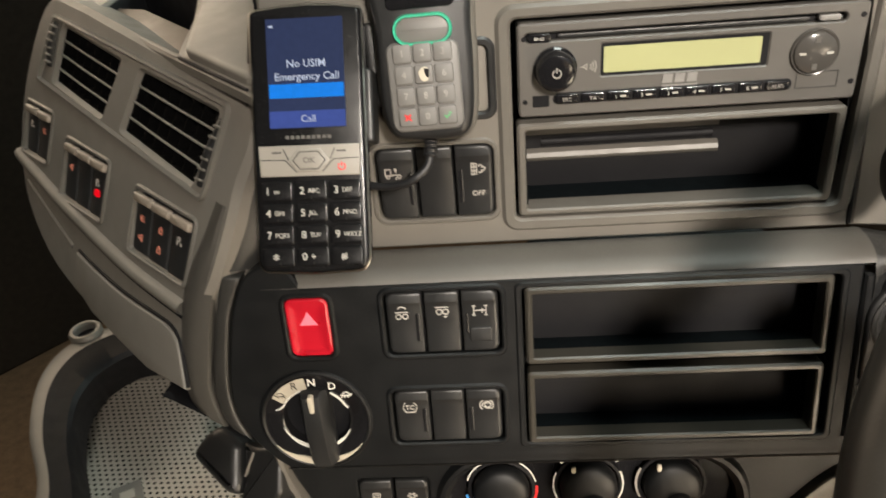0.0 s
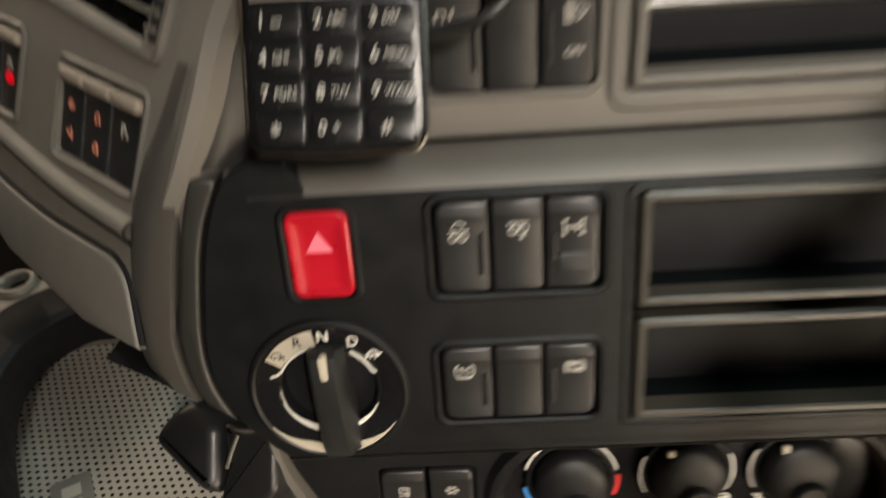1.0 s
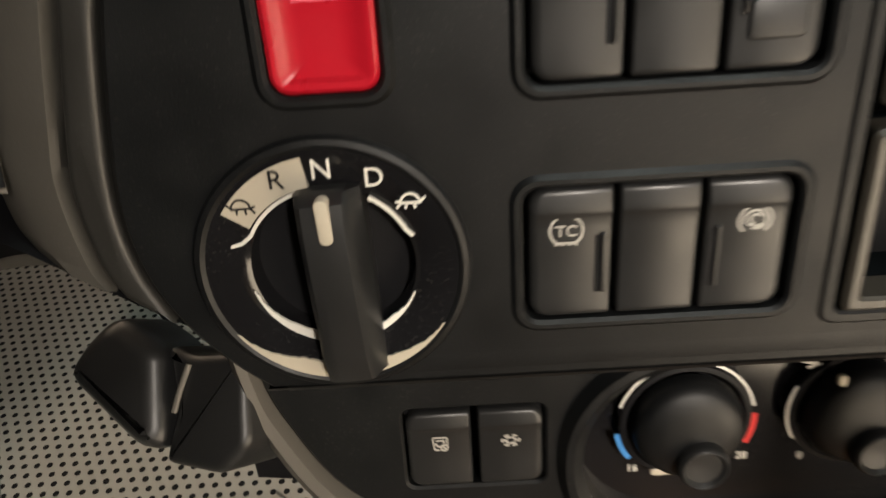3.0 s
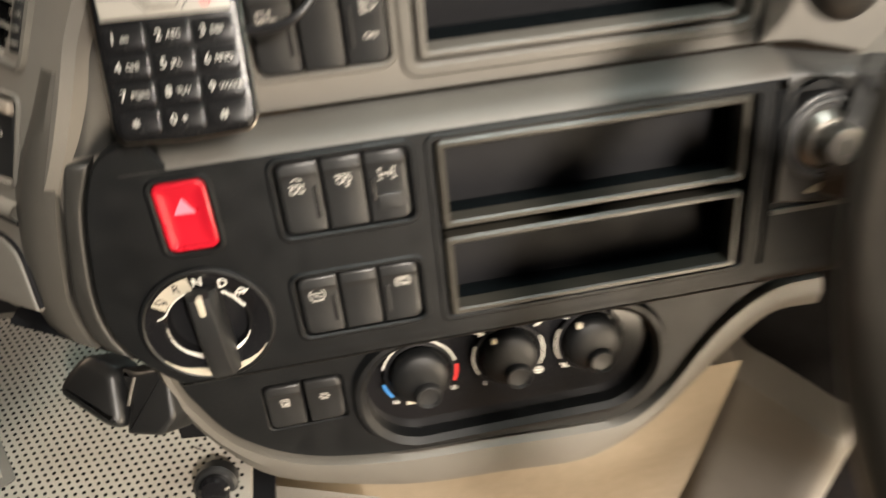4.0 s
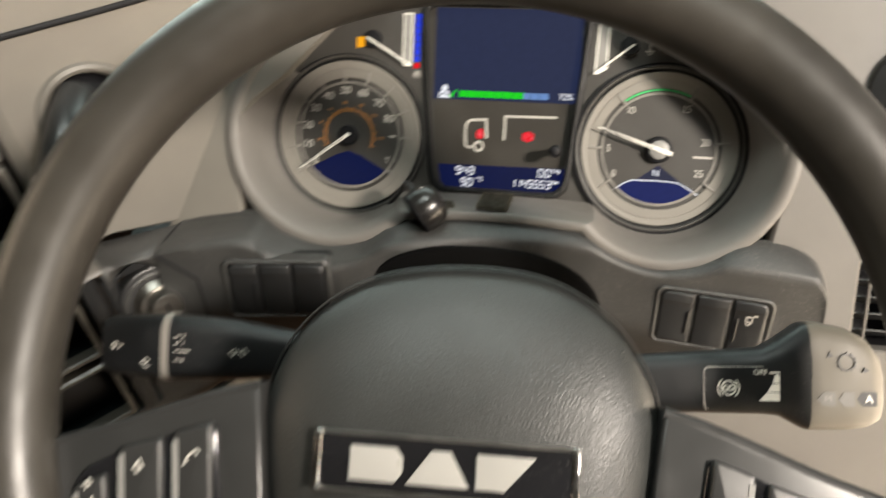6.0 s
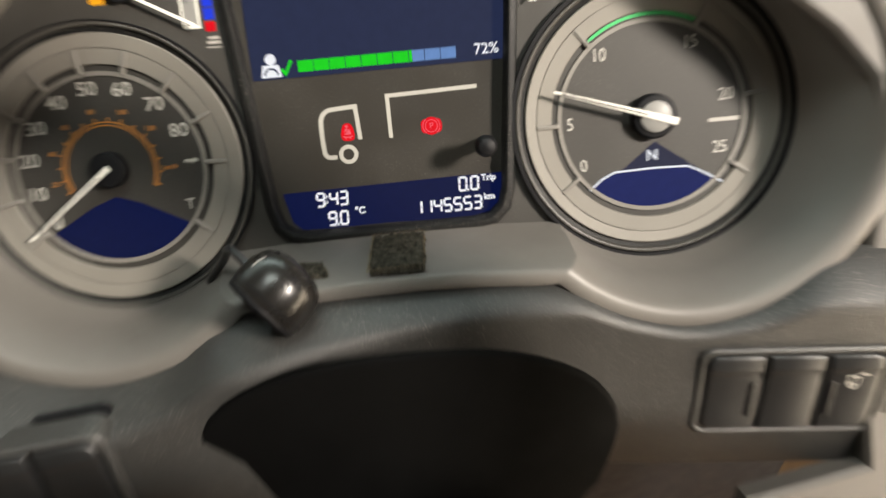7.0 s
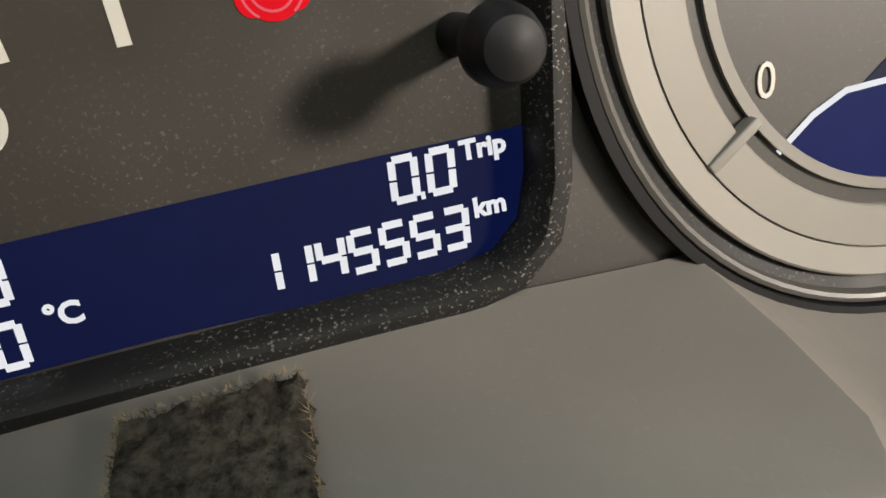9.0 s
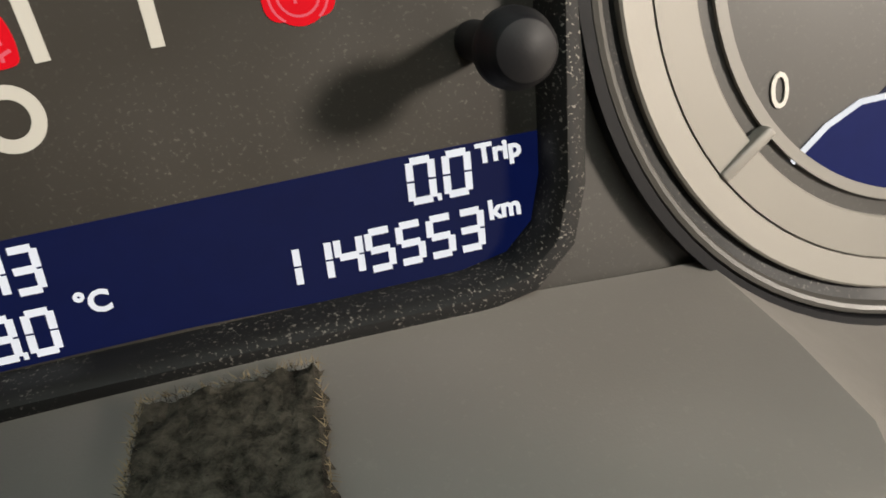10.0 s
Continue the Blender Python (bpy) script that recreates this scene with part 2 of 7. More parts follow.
def plastic(name, colour, rough=0.5, grain=1400, bump=0.25, dist=0.0002, vary=0.12, dust_glint=0.0, spec=0.5, voro=False, coat=0.0, dust_glint_scale=900):
    """Moulded plastic: mottled colour, uneven gloss, fine grain, pale dusty specks that also draw glints."""
    m, nt, b = mat_base(name)
    big = noise_tex(nt, 18, 4)
    col = ramp(nt, big.outputs[0], ((0.3, scaled(colour, 1 - vary)), (0.7, scaled(colour, 1 + vary))))
    out = col.outputs[0]
    if dust_glint > 0:
        d1 = noise_tex(nt, dust_glint_scale, 2, 0.7)
        d2 = noise_tex(nt, 30, 3)
        mul = nt.nodes.new("ShaderNodeMath")
        mul.operation = "MULTIPLY"
        s1 = ramp(nt, d1.outputs[0], ((0.60, (0, 0, 0)), (0.68, (1, 1, 1))))
        s2 = ramp(nt, d2.outputs[0], ((0.35, (0, 0, 0)), (0.75, (1, 1, 1))))
        link(nt, s1.outputs[0], mul.inputs[0])
        link(nt, s2.outputs[0], mul.inputs[1])
        mul2 = nt.nodes.new("ShaderNodeMath")
        mul2.operation = "MULTIPLY"
        mul2.inputs[1].default_value = dust_glint
        link(nt, mul.outputs[0], mul2.inputs[0])
        mix = nt.nodes.new("ShaderNodeMix")
        mix.data_type = "RGBA"
        link(nt, mul2.outputs[0], mix.inputs[0])
        link(nt, out, mix.inputs[6])
        mix.inputs[7].default_value = (0.45, 0.42, 0.37, 1)
        out = mix.outputs[2]
    link(nt, out, b.inputs["Base Color"])
    rg = ramp(nt, noise_tex(nt, 60, 4).outputs[0], ((0.3, (rough * 0.85,) * 3), (0.7, (min(1, rough * 1.15),) * 3)))
    link(nt, rg.outputs[0], b.inputs["Roughness"])
    b.inputs["Specular IOR Level"].default_value = spec
    b.inputs["Coat Weight"].default_value = coat
    if bump > 0:
        bp = nt.nodes.new("ShaderNodeBump")
        bp.inputs["Strength"].default_value, bp.inputs["Distance"].default_value = bump, dist
        if voro:
            tc = nt.nodes.new("ShaderNodeTexCoord")
            v = nt.nodes.new("ShaderNodeTexVoronoi")
            v.feature = "DISTANCE_TO_EDGE"
            v.inputs["Scale"].default_value = grain
            wob = noise_tex(nt, grain * 0.6, 2)
            add = nt.nodes.new("ShaderNodeMix")
            add.data_type = "RGBA"
            add.inputs[0].default_value = 0.0016
            link(nt, tc.outputs["Object"], add.inputs[6])
            link(nt, wob.outputs["Color"], add.inputs[7])
            link(nt, add.outputs[2], v.inputs["Vector"])
            vr = ramp(nt, v.outputs["Distance"], ((0.0, (0, 0, 0)), (0.35, (1, 1, 1))))
            link(nt, vr.outputs[0], bp.inputs["Height"])
        else:
            link(nt, noise_tex(nt, grain, 3, 0.6).outputs[0], bp.inputs["Height"])
        link(nt, bp.outputs[0], b.inputs["Normal"])
    return m


def metal(name, colour, rough, brushed=0.0, bump=0.03):
    m, nt, b = mat_base(name)
    n = noise_tex(nt, 120, 4)
    col = ramp(nt, n.outputs[0], ((0.3, scaled(colour, 0.9)), (0.7, colour)))
    link(nt, col.outputs[0], b.inputs["Base Color"])
    b.inputs["Metallic"].default_value = 1.0
    rg = ramp(nt, noise_tex(nt, 300, 3).outputs[0], ((0.3, (rough * 0.8,) * 3), (0.7, (rough * 1.2,) * 3)))
    link(nt, rg.outputs[0], b.inputs["Roughness"])
    if bump:
        bp = nt.nodes.new("ShaderNodeBump")
        bp.inputs["Strength"].default_value, bp.inputs["Distance"].default_value = bump, 0.0001
        link(nt, noise_tex(nt, 2500, 2).outputs[0], bp.inputs["Height"])
        link(nt, bp.outputs[0], b.inputs["Normal"])
    return m


def glow(name, colour, strength, base=(0.003, 0.003, 0.003)):
    """A lit display element."""
    m, nt, b = mat_base(name)
    n = noise_tex(nt, 260, 2)
    e = ramp(nt, n.outputs[0], ((0.3, scaled(colour, 0.9)), (0.7, colour)))
    link(nt, e.outputs[0], b.inputs["Emission Color"])
    b.inputs["Emission Strength"].default_value = strength
    b.inputs["Base Color"].default_value = (*base, 1)
    b.inputs["Roughness"].default_value = 0.5
    b.inputs["Specular IOR Level"].default_value = 0.04
    return m


def cloth(name, colour, scale=900, bump=0.6, vary=0.3):
    m, nt, b = mat_base(name)
    n1, n2 = noise_tex(nt, scale, 4, 0.7), noise_tex(nt, scale * 0.12, 3)
    c1 = ramp(nt, n1.outputs[0], ((0.3, scaled(colour, 1 - vary)), (0.7, scaled(colour, 1 + vary))))
    c2 = ramp(nt, n2.outputs[0], ((0.3, (0.75, 0.75, 0.75)), (0.7, (1.1, 1.1, 1.1))))
    mx = nt.nodes.new("ShaderNodeMix")
    mx.data_type, mx.blend_type = "RGBA", "MULTIPLY"
    mx.inputs[0].default_value = 1.0
    link(nt, c1.outputs[0], mx.inputs[6])
    link(nt, c2.outputs[0], mx.inputs[7])
    link(nt, mx.outputs[2], b.inputs["Base Color"])
    b.inputs["Roughness"].default_value = 0.95
    b.inputs["Specular IOR Level"].default_value = 0.1
    bp = nt.nodes.new("ShaderNodeBump")
    bp.inputs["Strength"].default_value, bp.inputs["Distance"].default_value = bump, 0.0006
    link(nt, n1.outputs[0], bp.inputs["Height"])
    link(nt, bp.outputs[0], b.inputs["Normal"])
    return m


def glass(name, rough=0.03, tint=(1, 1, 1)):
    m, nt, b = mat_base(name)
    b.inputs["Transmission Weight"].default_value = 1.0
    b.inputs["Roughness"].default_value = rough
    b.inputs["IOR"].default_value = 1.45
    b.inputs["Base Color"].default_value = (*tint, 1)
    return m


GREY = plastic("dash_grey_plastic", (0.132, 0.122, 0.106), 0.48, 1500, 0.35, 0.00022, 0.06, dust_glint=0.05)
GREY_SMOOTH = plastic("dash_grey_trim", (0.105, 0.098, 0.086), 0.42, 2200, 0.2, 0.00015, 0.06)
BINNACLE = plastic("binnacle_grey_plastic", (0.104, 0.096, 0.087), 0.50, 2400, 0.16, 0.00012, 0.08, dust_glint=0.04)
MID_GREY = plastic("mid_grey_trim", (0.046, 0.043, 0.038), 0.46, 1700, 0.3, 0.0002, 0.08, dust_glint=0.04)
DARK_GREY = plastic("dark_grey_trim", (0.020, 0.0195, 0.018), 0.45, 1700, 0.3, 0.0002, 0.08, dust_glint=0.04)
BLACK = plastic("console_black_plastic", (0.0046, 0.0052, 0.0058), 0.46, 1700, 0.35, 0.0002, 0.12, dust_glint=0.05, spec=0.30)
# the strong specks here paint glints on the coarse grain
COARSE = plastic("grained_black_plastic", (0.031, 0.031, 0.030), 0.42, 1300, 0.8, 0.0004, 0.1, dust_glint=0.5, dust_glint_scale=1300)
SWITCH = plastic("switch_black_plastic", (0.0140, 0.0144, 0.0148), 0.38, 2400, 0.2, 0.00012, 0.1)
# near-black, with shade put into the colour of openings and vent insides
SHADE_BLACK = plastic("shade_black_plastic", (0.002, 0.002, 0.002), 0.85, 1500, 0.1, 0.0002, 0.2, spec=0.06)
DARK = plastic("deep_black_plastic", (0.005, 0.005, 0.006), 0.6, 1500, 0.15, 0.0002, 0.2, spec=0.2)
# near-black blue-green puts the trays' shade and a haze into their colour
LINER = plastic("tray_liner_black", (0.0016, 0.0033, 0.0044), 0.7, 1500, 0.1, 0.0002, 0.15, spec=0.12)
GLOSS = plastic("gloss_black_plastic", (0.008, 0.008, 0.009), 0.12, 900, 0.02, 0.0001, 0.2, dust_glint=0.06)
POD = plastic("pod_worn_plastic", (0.007, 0.0062, 0.0055), 0.28, 700, 0.12, 0.0002, 0.4, dust_glint=0.10, spec=0.42)
FRAME = plastic("bin_frame_satin", (0.036, 0.033, 0.027), 0.34, 1800, 0.1, 0.0001, 0.08)
RED = plastic("red_switch_plastic", (0.42, 0.008, 0.020), 0.30, 1500, 0.06, 0.0001, 0.06)
LEDGE = plastic("ledge_grey_plastic", (0.082, 0.077, 0.069), 0.45, 1500, 0.5, 0.0003, 0.08, dust_glint=0.06)
PHONE_BLACK = plastic("phone_black_plastic", (0.006, 0.006, 0.0065), 0.24, 900, 0.03, 0.0001, 0.2, dust_glint=0.05, spec=0.35)
PINK = plastic("hazard_triangle_print", (0.80, 0.19, 0.26), 0.5, 900, 0.0, 0.0001, 0.04)
PRINT = plastic("white_print", (0.70, 0.68, 0.62), 0.5, 900, 0.0, 0.0001, 0.05)
DIAL_PRINT = plastic("dial_figure_print", (0.40, 0.385, 0.35), 0.5, 900, 0.0, 0.0001, 0.05)
FADED = plastic("faded_grey_print", (0.33, 0.32, 0.29), 0.5, 900, 0.0, 0.0001, 0.05)
PHONE_SILVER = plastic("phone_silver_paint", (0.25, 0.232, 0.205), 0.36, 2500, 0.1, 0.0001, 0.05)
KEYPAD = plastic("keypad_grey_rubber", (0.120, 0.116, 0.110), 0.45, 1500, 0.15, 0.0001, 0.08, dust_glint=0.06)
DIMPRINT = plastic("grey_print", (0.34, 0.32, 0.29), 0.5, 900, 0.0, 0.0001, 0.05)
STALK_CREAM = plastic("stalk_cream_plastic", (0.082, 0.073, 0.058), 0.60, 1500, 0.1, 0.0001, 0.06)
CREAM = plastic("cream_plastic", (0.44, 0.40, 0.32), 0.42, 1500, 0.1, 0.0001, 0.05)
LEATHER = plastic("hub_leather_grain", (0.018, 0.019, 0.018), 0.44, 600, 0.34, 0.00030, 0.1, voro=True, dust_glint=0.03, spec=0.5)
RIM = plastic("rim_leather", (0.028, 0.025, 0.021), 0.40, 900, 0.35, 0.0002, 0.3, dust_glint=0.03, spec=0.42)
SPOKE = plastic("spoke_satin_plastic", (0.021, 0.021, 0.0205), 0.36, 1700, 0.15, 0.0002, 0.08)
RADIO = plastic("radio_face_plastic", (0.085, 0.080, 0.073), 0.45, 2600, 0.2, 0.0001, 0.06)
RING = plastic("gauge_ring_silver", (0.168, 0.156, 0.136), 0.50, 2500, 0.1, 0.0001, 0.05)
RING.node_tree.nodes["Principled BSDF"].inputs["Metallic"].default_value = 0.1
RADIO_PAD = plastic("radio_pad_smoky", (0.060, 0.056, 0.051), 0.16, 2600, 0.02, 0.0001, 0.06)
SATIN = plastic("silver_paint", (0.165, 0.154, 0.138), 0.48, 2500, 0.1, 0.0001, 0.05)
CHROME = metal("worn_chrome", (0.78, 0.76, 0.72), 0.18)
LOCK = metal("worn_dark_satin_metal", (0.26, 0.25, 0.23), 0.36)
BADGE = plastic("badge_letter_silver", (0.27, 0.262, 0.245), 0.3, 1500, 0.1, 0.0001, 0.06)
PANEL_FACE = plastic("dial_face_dark", (0.031, 0.0285, 0.025), 0.5, 2500, 0.05, 0.0001, 0.08, dust_glint=0.10, dust_glint_scale=1500)
PANEL_CENTRE = plastic("display_surround_dark", (0.027, 0.0245, 0.021), 0.35, 2500, 0.03, 0.0001, 0.08, dust_glint=0.12, dust_glint_scale=1500)
LCD = plastic("radio_lcd_green", (0.33, 0.34, 0.17), 0.35, 900, 0.0, 0.0001, 0.05)
SCREEN_BLUE = glow("screen_deep_blue", (0.020, 0.028, 0.075), 1.0)
SCREEN_PHONE = glow("phone_screen_blue", (0.030, 0.045, 0.115), 1.0)
BAR_BLUE = glow("phone_bar_blue", (0.005, 0.27, 1.0), 1.0)
BAR_BLUE2 = glow("phone_softkey_blue", (0.06, 0.10, 0.38), 1.0)
LIT_WHITE = glow("lit_white", (0.90, 0.91, 0.95), 1.15)
LIT_GREEN = glow("lit_green", (0.008, 0.66, 0.012), 1.15)
LIT_SKY = glow("lit_pale_blue", (0.16, 0.30, 0.62), 1.0)
LIT_BLUE = glow("lit_blue", (0.02, 0.06, 0.90), 1.0)
LIT_RED = glow("lit_red", (0.92, 0.001, 0.012), 1.05)
LIT_AMBER = glow("lit_amber", (1.0, 0.42, 0.01), 1.2)
LIT_NAVY = glow("lit_navy_window", (0.003, 0.007, 0.054), 1.0)
LIT_GEAR = glow("lit_gear_window", (0.012, 0.020, 0.125), 1.0)
LIT_GEAR_PALE = glow("lit_gear_letter_field", (0.034, 0.036, 0.070), 1.0)
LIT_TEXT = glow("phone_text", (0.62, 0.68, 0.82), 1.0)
LIT_PINK = glow("lit_pink_line", (1.0, 0.14, 0.18), 1.0)
ORANGE = plastic("orange_print", (0.42, 0.17, 0.03), 0.5, 900, 0.0, 0.0001, 0.05)
GREENP = plastic("green_print", (0.03, 0.36, 0.10), 0.5, 900, 0.0, 0.0001, 0.05)
KEYGREY = plastic("keypad_rubber", (0.19, 0.185, 0.175), 0.45, 1500, 0.1, 0.0001, 0.06)
GREENRING = plastic("green_rubber_ring", (0.02, 0.34, 0.20), 0.4, 1500, 0.05, 0.0001, 0.05)
REDP = plastic("red_print", (0.65, 0.02, 0.02), 0.5, 900, 0.0, 0.0001, 0.05)
BLUEP = plastic("blue_print", (0.04, 0.20, 0.50), 0.5, 900, 0.0, 0.0001, 0.05)
RUST = plastic("salmon_print", (0.45, 0.16, 0.11), 0.5, 900, 0.0, 0.0001, 0.05)
RUBBER = plastic("cable_rubber", (0.012, 0.012, 0.013), 0.45, 1500, 0.1, 0.0001, 0.1)
DUSTY = plastic("dusty_black_frame", (0.007, 0.007, 0.007), 0.55, 1500, 0.1, 0.0001, 0.2, dust_glint=0.45, dust_glint_scale=1700, spec=0.22)
FELT = cloth("worn_felt", (0.036, 0.032, 0.025), 420, 1.0, 0.95)
FELT_PALE = cloth("frayed_felt_strands", (0.17, 0.135, 0.085), 420, 0.3, 0.4)
HEADLINER = cloth("headliner_cloth", (0.16, 0.155, 0.15), 600, 0.3, 0.1)
WALL_TRIM = cloth("cab_wall_trim", (0.016, 0.012, 0.009), 600, 0.3, 0.12)
MAT_CLOTH = cloth("floor_carpet", (0.13, 0.080, 0.047), 500, 0.8, 0.35)
FLOOR_BROWN = plastic("pocket_brown_plastic", (0.085, 0.066, 0.050), 0.5, 1100, 0.3, 0.0002, 0.1)
BEIGE = plastic("lower_dash_beige", (0.19, 0.158, 0.115), 0.55, 1100, 0.3, 0.0002, 0.06)
BAND_HIGHLIGHT = plastic("switch_band_highlight", (0.22, 0.185, 0.15), 0.4, 1500, 0.1, 0.0001, 0.08)
STEEL = plastic("perforated_silver_mat", (0.37, 0.34, 0.295), 0.38, 900, 0.1, 0.0002, 0.06)
FOOT_GREY = plastic("footwell_grey_plastic", (0.15, 0.143, 0.13), 0.5, 1100, 0.3, 0.0002, 0.06)
WINDOW_GLASS = glass("window_glass", 0.0)

# ---- cab shell ----
def rect(x0, x1, y0, y1):
    return [(x0, y0), (x1, y0), (x1, y1), (x0, y1)]


CAB_L, CAB_R, CAB_FRONT, CAB_BACK, CAB_TOP = -1650, 600, -900, 1400, 2050
CX, CY, CZ = (F_CAB.col[i].xyz for i in range(3))      # cab right, up, aft


def cab(x, y, z):
    return F_CAB.translation + (CX * x + CY * y + CZ * z) * MM


solo("floor", slab(rect(CAB_L, CAB_R, -CAB_BACK, -CAB_FRONT), -40, 0), MAT_CLOTH, basis(cab(0, 0, 0), CX, -CZ), "brown carpeted cab floor", "floor", kind="structure")
LAMP_HOLE = rect(-290, 250, -120, 280)           # unseen opening over the wheel, added for the overhead lamp
solo("ceiling", plate(rect(-CAB_R, -CAB_L, -CAB_BACK, -CAB_FRONT), [[(-x, y) for x, y in LAMP_HOLE[::-1]]], 0, 40, 3), HEADLINER, basis(cab(0, CAB_TOP, 0), -CX, -CZ), "grey cloth cab headliner with an opening added for a lamp", "ceiling", kind="structure")


def cab_wall(name, m, outer, holes, label, glazed=True):
    """A wall whose inner face looks along local z, with openings."""
    solo(name, plate(outer, holes, 0, 50, 3), WALL_TRIM, m, label, "wall", kind="structure")
    for h in holes if glazed else ():
        ob = solo("window_1", slab(inset(h, -2), -26, -22), WINDOW_GLASS, m, "clear cab window glass", "window", kind="structure")
        ob.visible_shadow = False


cab_wall("wall_front", basis(cab(0, 0, CAB_FRONT), CX, CY), rect(CAB_L, CAB_R, 0, CAB_TOP), [rect(CAB_L + 120, CAB_R - 120, 950, 1560)], "front cab wall round the windscreen")
cab_wall("wall_back", basis(cab(0, 0, CAB_BACK), -CX, CY), rect(-CAB_R, -CAB_L, 0, CAB_TOP), [], "grey rear cab wall")
# unseen wall; its added doorway admits the lamps and shades the left dash
cab_wall("wall_right", basis(cab(CAB_R, 0, 0), CZ * -1, CY) if CY.cross(CZ).dot(CX) < 0 else basis(cab(CAB_R, 0, 0), CZ, CY), rect(CAB_FRONT, CAB_BACK, 0, CAB_TOP), [rect(-480, 685, 300, 1700)], "driver's side wall, unseen, with a doorway cut to shape the light", False)
cab_wall("wall_left", basis(cab(CAB_L, 0, 0), -CZ, CY), rect(-CAB_BACK, -CAB_FRONT, 0, CAB_TOP), [rect(-500, 450, 900, 1560)], "passenger's door wall with its window")

# daylight entering by the windscreen; fill lamps added overhead and at both sides
def opening_lamp(name, p, way, up, w, h, watts, colour):
    data = bpy.data.lights.new(name, "AREA")
    data.shape, data.size, data.size_y, data.energy, data.color = "RECTANGLE", w, h, watts, colour
    ob = new(name, data)
    ob.matrix_world = basis(p, up.cross(-way), up)
    return ob


opening_lamp("windscreen_daylight", cab(-200, 1255, CAB_FRONT + 20), CZ, CY, 1.4, 0.58, 20, (0.82, 1.0, 0.93))
# unseen source, added overhead for the sheen on the hub pad
opening_lamp("overhead_fill", cab(-20, CAB_TOP + 15, -80), -CY, -CZ, 0.52, 0.38, 13, (0.92, 1.0, 0.93))
# warm lamp added at the window to brighten the tray and side panel
opening_lamp("passenger_side_fill", cab(CAB_L + 15, 1230, 25), CX, CY, 0.9, 0.6, 9, (1.0, 0.76, 0.52))
# warm lamp added low at the doorway for the console's golden sheen
opening_lamp("doorway_warm_fill", cab(CAB_R - 15, 480, 60), -CX, CY, 0.8, 0.55, 20, (1.0, 0.82, 0.60))

# ---- dashboard ----
dash = thing("dashboard", WORLD, "grey and black moulded truck dashboard with wraparound console", "dashboard", kind="structure")


def wpts(f, pts, z=0.0):
    """Local points (millimetres) of a frame as world millimetres."""
    return [tuple((f @ Vector((p[0] * MM, p[1] * MM, (p[2] if len(p) > 2 else z) * MM))) / MM) for p in pts]


# console upper panel, grey
UP_OUT = [(-74, -66), (262, -66), (256, 20), (250, 100), (-60, 100)]
up_holes = [rrect(190, 121, 6, 161, 8.5), rrect(71.5, 48.5, 7, 23, -23.8), rrect(66, 45, 8, 27.5, 36)]
part("upper_panel", plate(UP_OUT, up_holes, 0, 14, 1.6, 30), GREY, dash, "warm grey grained console panel", F_UP)
# raised surround of the radio slot
part("radio_surround", merge(plate(rrect(200, 132, 10, 161, 8), [rrect(187, 119, 5, 161, 8.5)], 2.2, 12, 2.2, 26)), GREY_SMOOTH, dash, "", F_UP)
part("switch_surround", plate(rrect(76, 53, 9, 23, -23.8), [rrect(70.5, 47.5, 6, 23, -23.8)], 0.9, 6, 1.0, 24), GREY_SMOOTH, dash, "", F_UP)
# panel right of the seam, towards the binnacle
seam_r = [(264, -66), (258, 20), (252, 100), (330, 110), (402, 112), (402, -84), (330, -80), (290, -68)]
part("binnacle_panel", plate(seam_r, [circle(27, 40, 309, 22)], -0.5, 12, 1.6, 30), GREY, dash, "warm grey grained panel with a round vent opening", F_UP)
part("panel_seam", tube([(262.4, -64, -0.6), (257, 20, -0.6), (252.8, 82, -0.6)], 1.3, 8), DARK, dash, "dark seam between the panels", F_UP)
part("top_seal", tube([(60, 88, 0.4), (180, 87, 0.4), (262, 84, 0.4), (330, 80.5, 0.4), (402, 78, 0.4)], 2.0, 10), DARK, dash, "dark seal line along the top of the panels", F_UP)
part("seam_gap", slab([(255, -66), (268, -66), (256, 100), (246, 100)], -16, -6), DARK, dash, "", F_UP)
part("backing", slab(rect(-72, 402, -64, 100), -34, -30), DARK, dash, "", F_UP)
part("dash_top", slab([(-58, 0), (420, 0), (420, 330), (-58, 330)], -20, 0, 4), COARSE, dash, "dark grained top of the dashboard", basis((0, 0.048, 0.889), (1, 0, 0), (0, 1, 0.02)))
# rounded ledge between the upper and the lower panel
prof = [(36.0, 716), (35.0, 721.5), (33, 722.6), (25, 723.4), (16, 722.9), (10, 720.8), (6.6, 718.4), (5.2, 716.6)]
xs = [-84 + (268 + 84) * i / 24 for i in range(25)]
part("ledge", loft([[(x, y, z) for x in xs] for y, z in prof], False), LEDGE, dash, "grey grained ledge under the radio panel")
# console lower panel, black
LOW_OUT = smooth_line([(-68, 55), (-80, 56), (-94, 48), (-104, 26), (-110, 0), (-114, -28), (-112, -48), (-105, -64), (-94, -78), (-84, -87)], 5) + [(262, -87), (262, 41), (-60, 41)]
low_holes = [rrect(29, 41.5, 5, -58.2, 14.8), circle(36, 60, -62.3, -50), rrect(72, 44, 6.5, 22.7, 14.8), rrect(72, 40.5, 6.5, 21.7, -50), rrect(183, 108.5, 4, 160, -18.3)]
part("lower_panel", plate(LOW_OUT, low_holes, 0, 12, 1.4, 26), BLACK, dash, "black grained console panel", F_LOW)
for cx, cy, w, h in ((-58.2, 14.8, 29, 41.5), (22.7, 14.8, 72, 44), (21.7, -50, 72, 40.5)):
    part("switch_surround", plate(rrect(w + 4.5, h + 4.5, 7.5, cx, cy), [rrect(w - 0.6, h - 0.6, 5.5, cx, cy)], 1.3, 5, 1.4, 22), BLACK, dash, "", F_LOW)
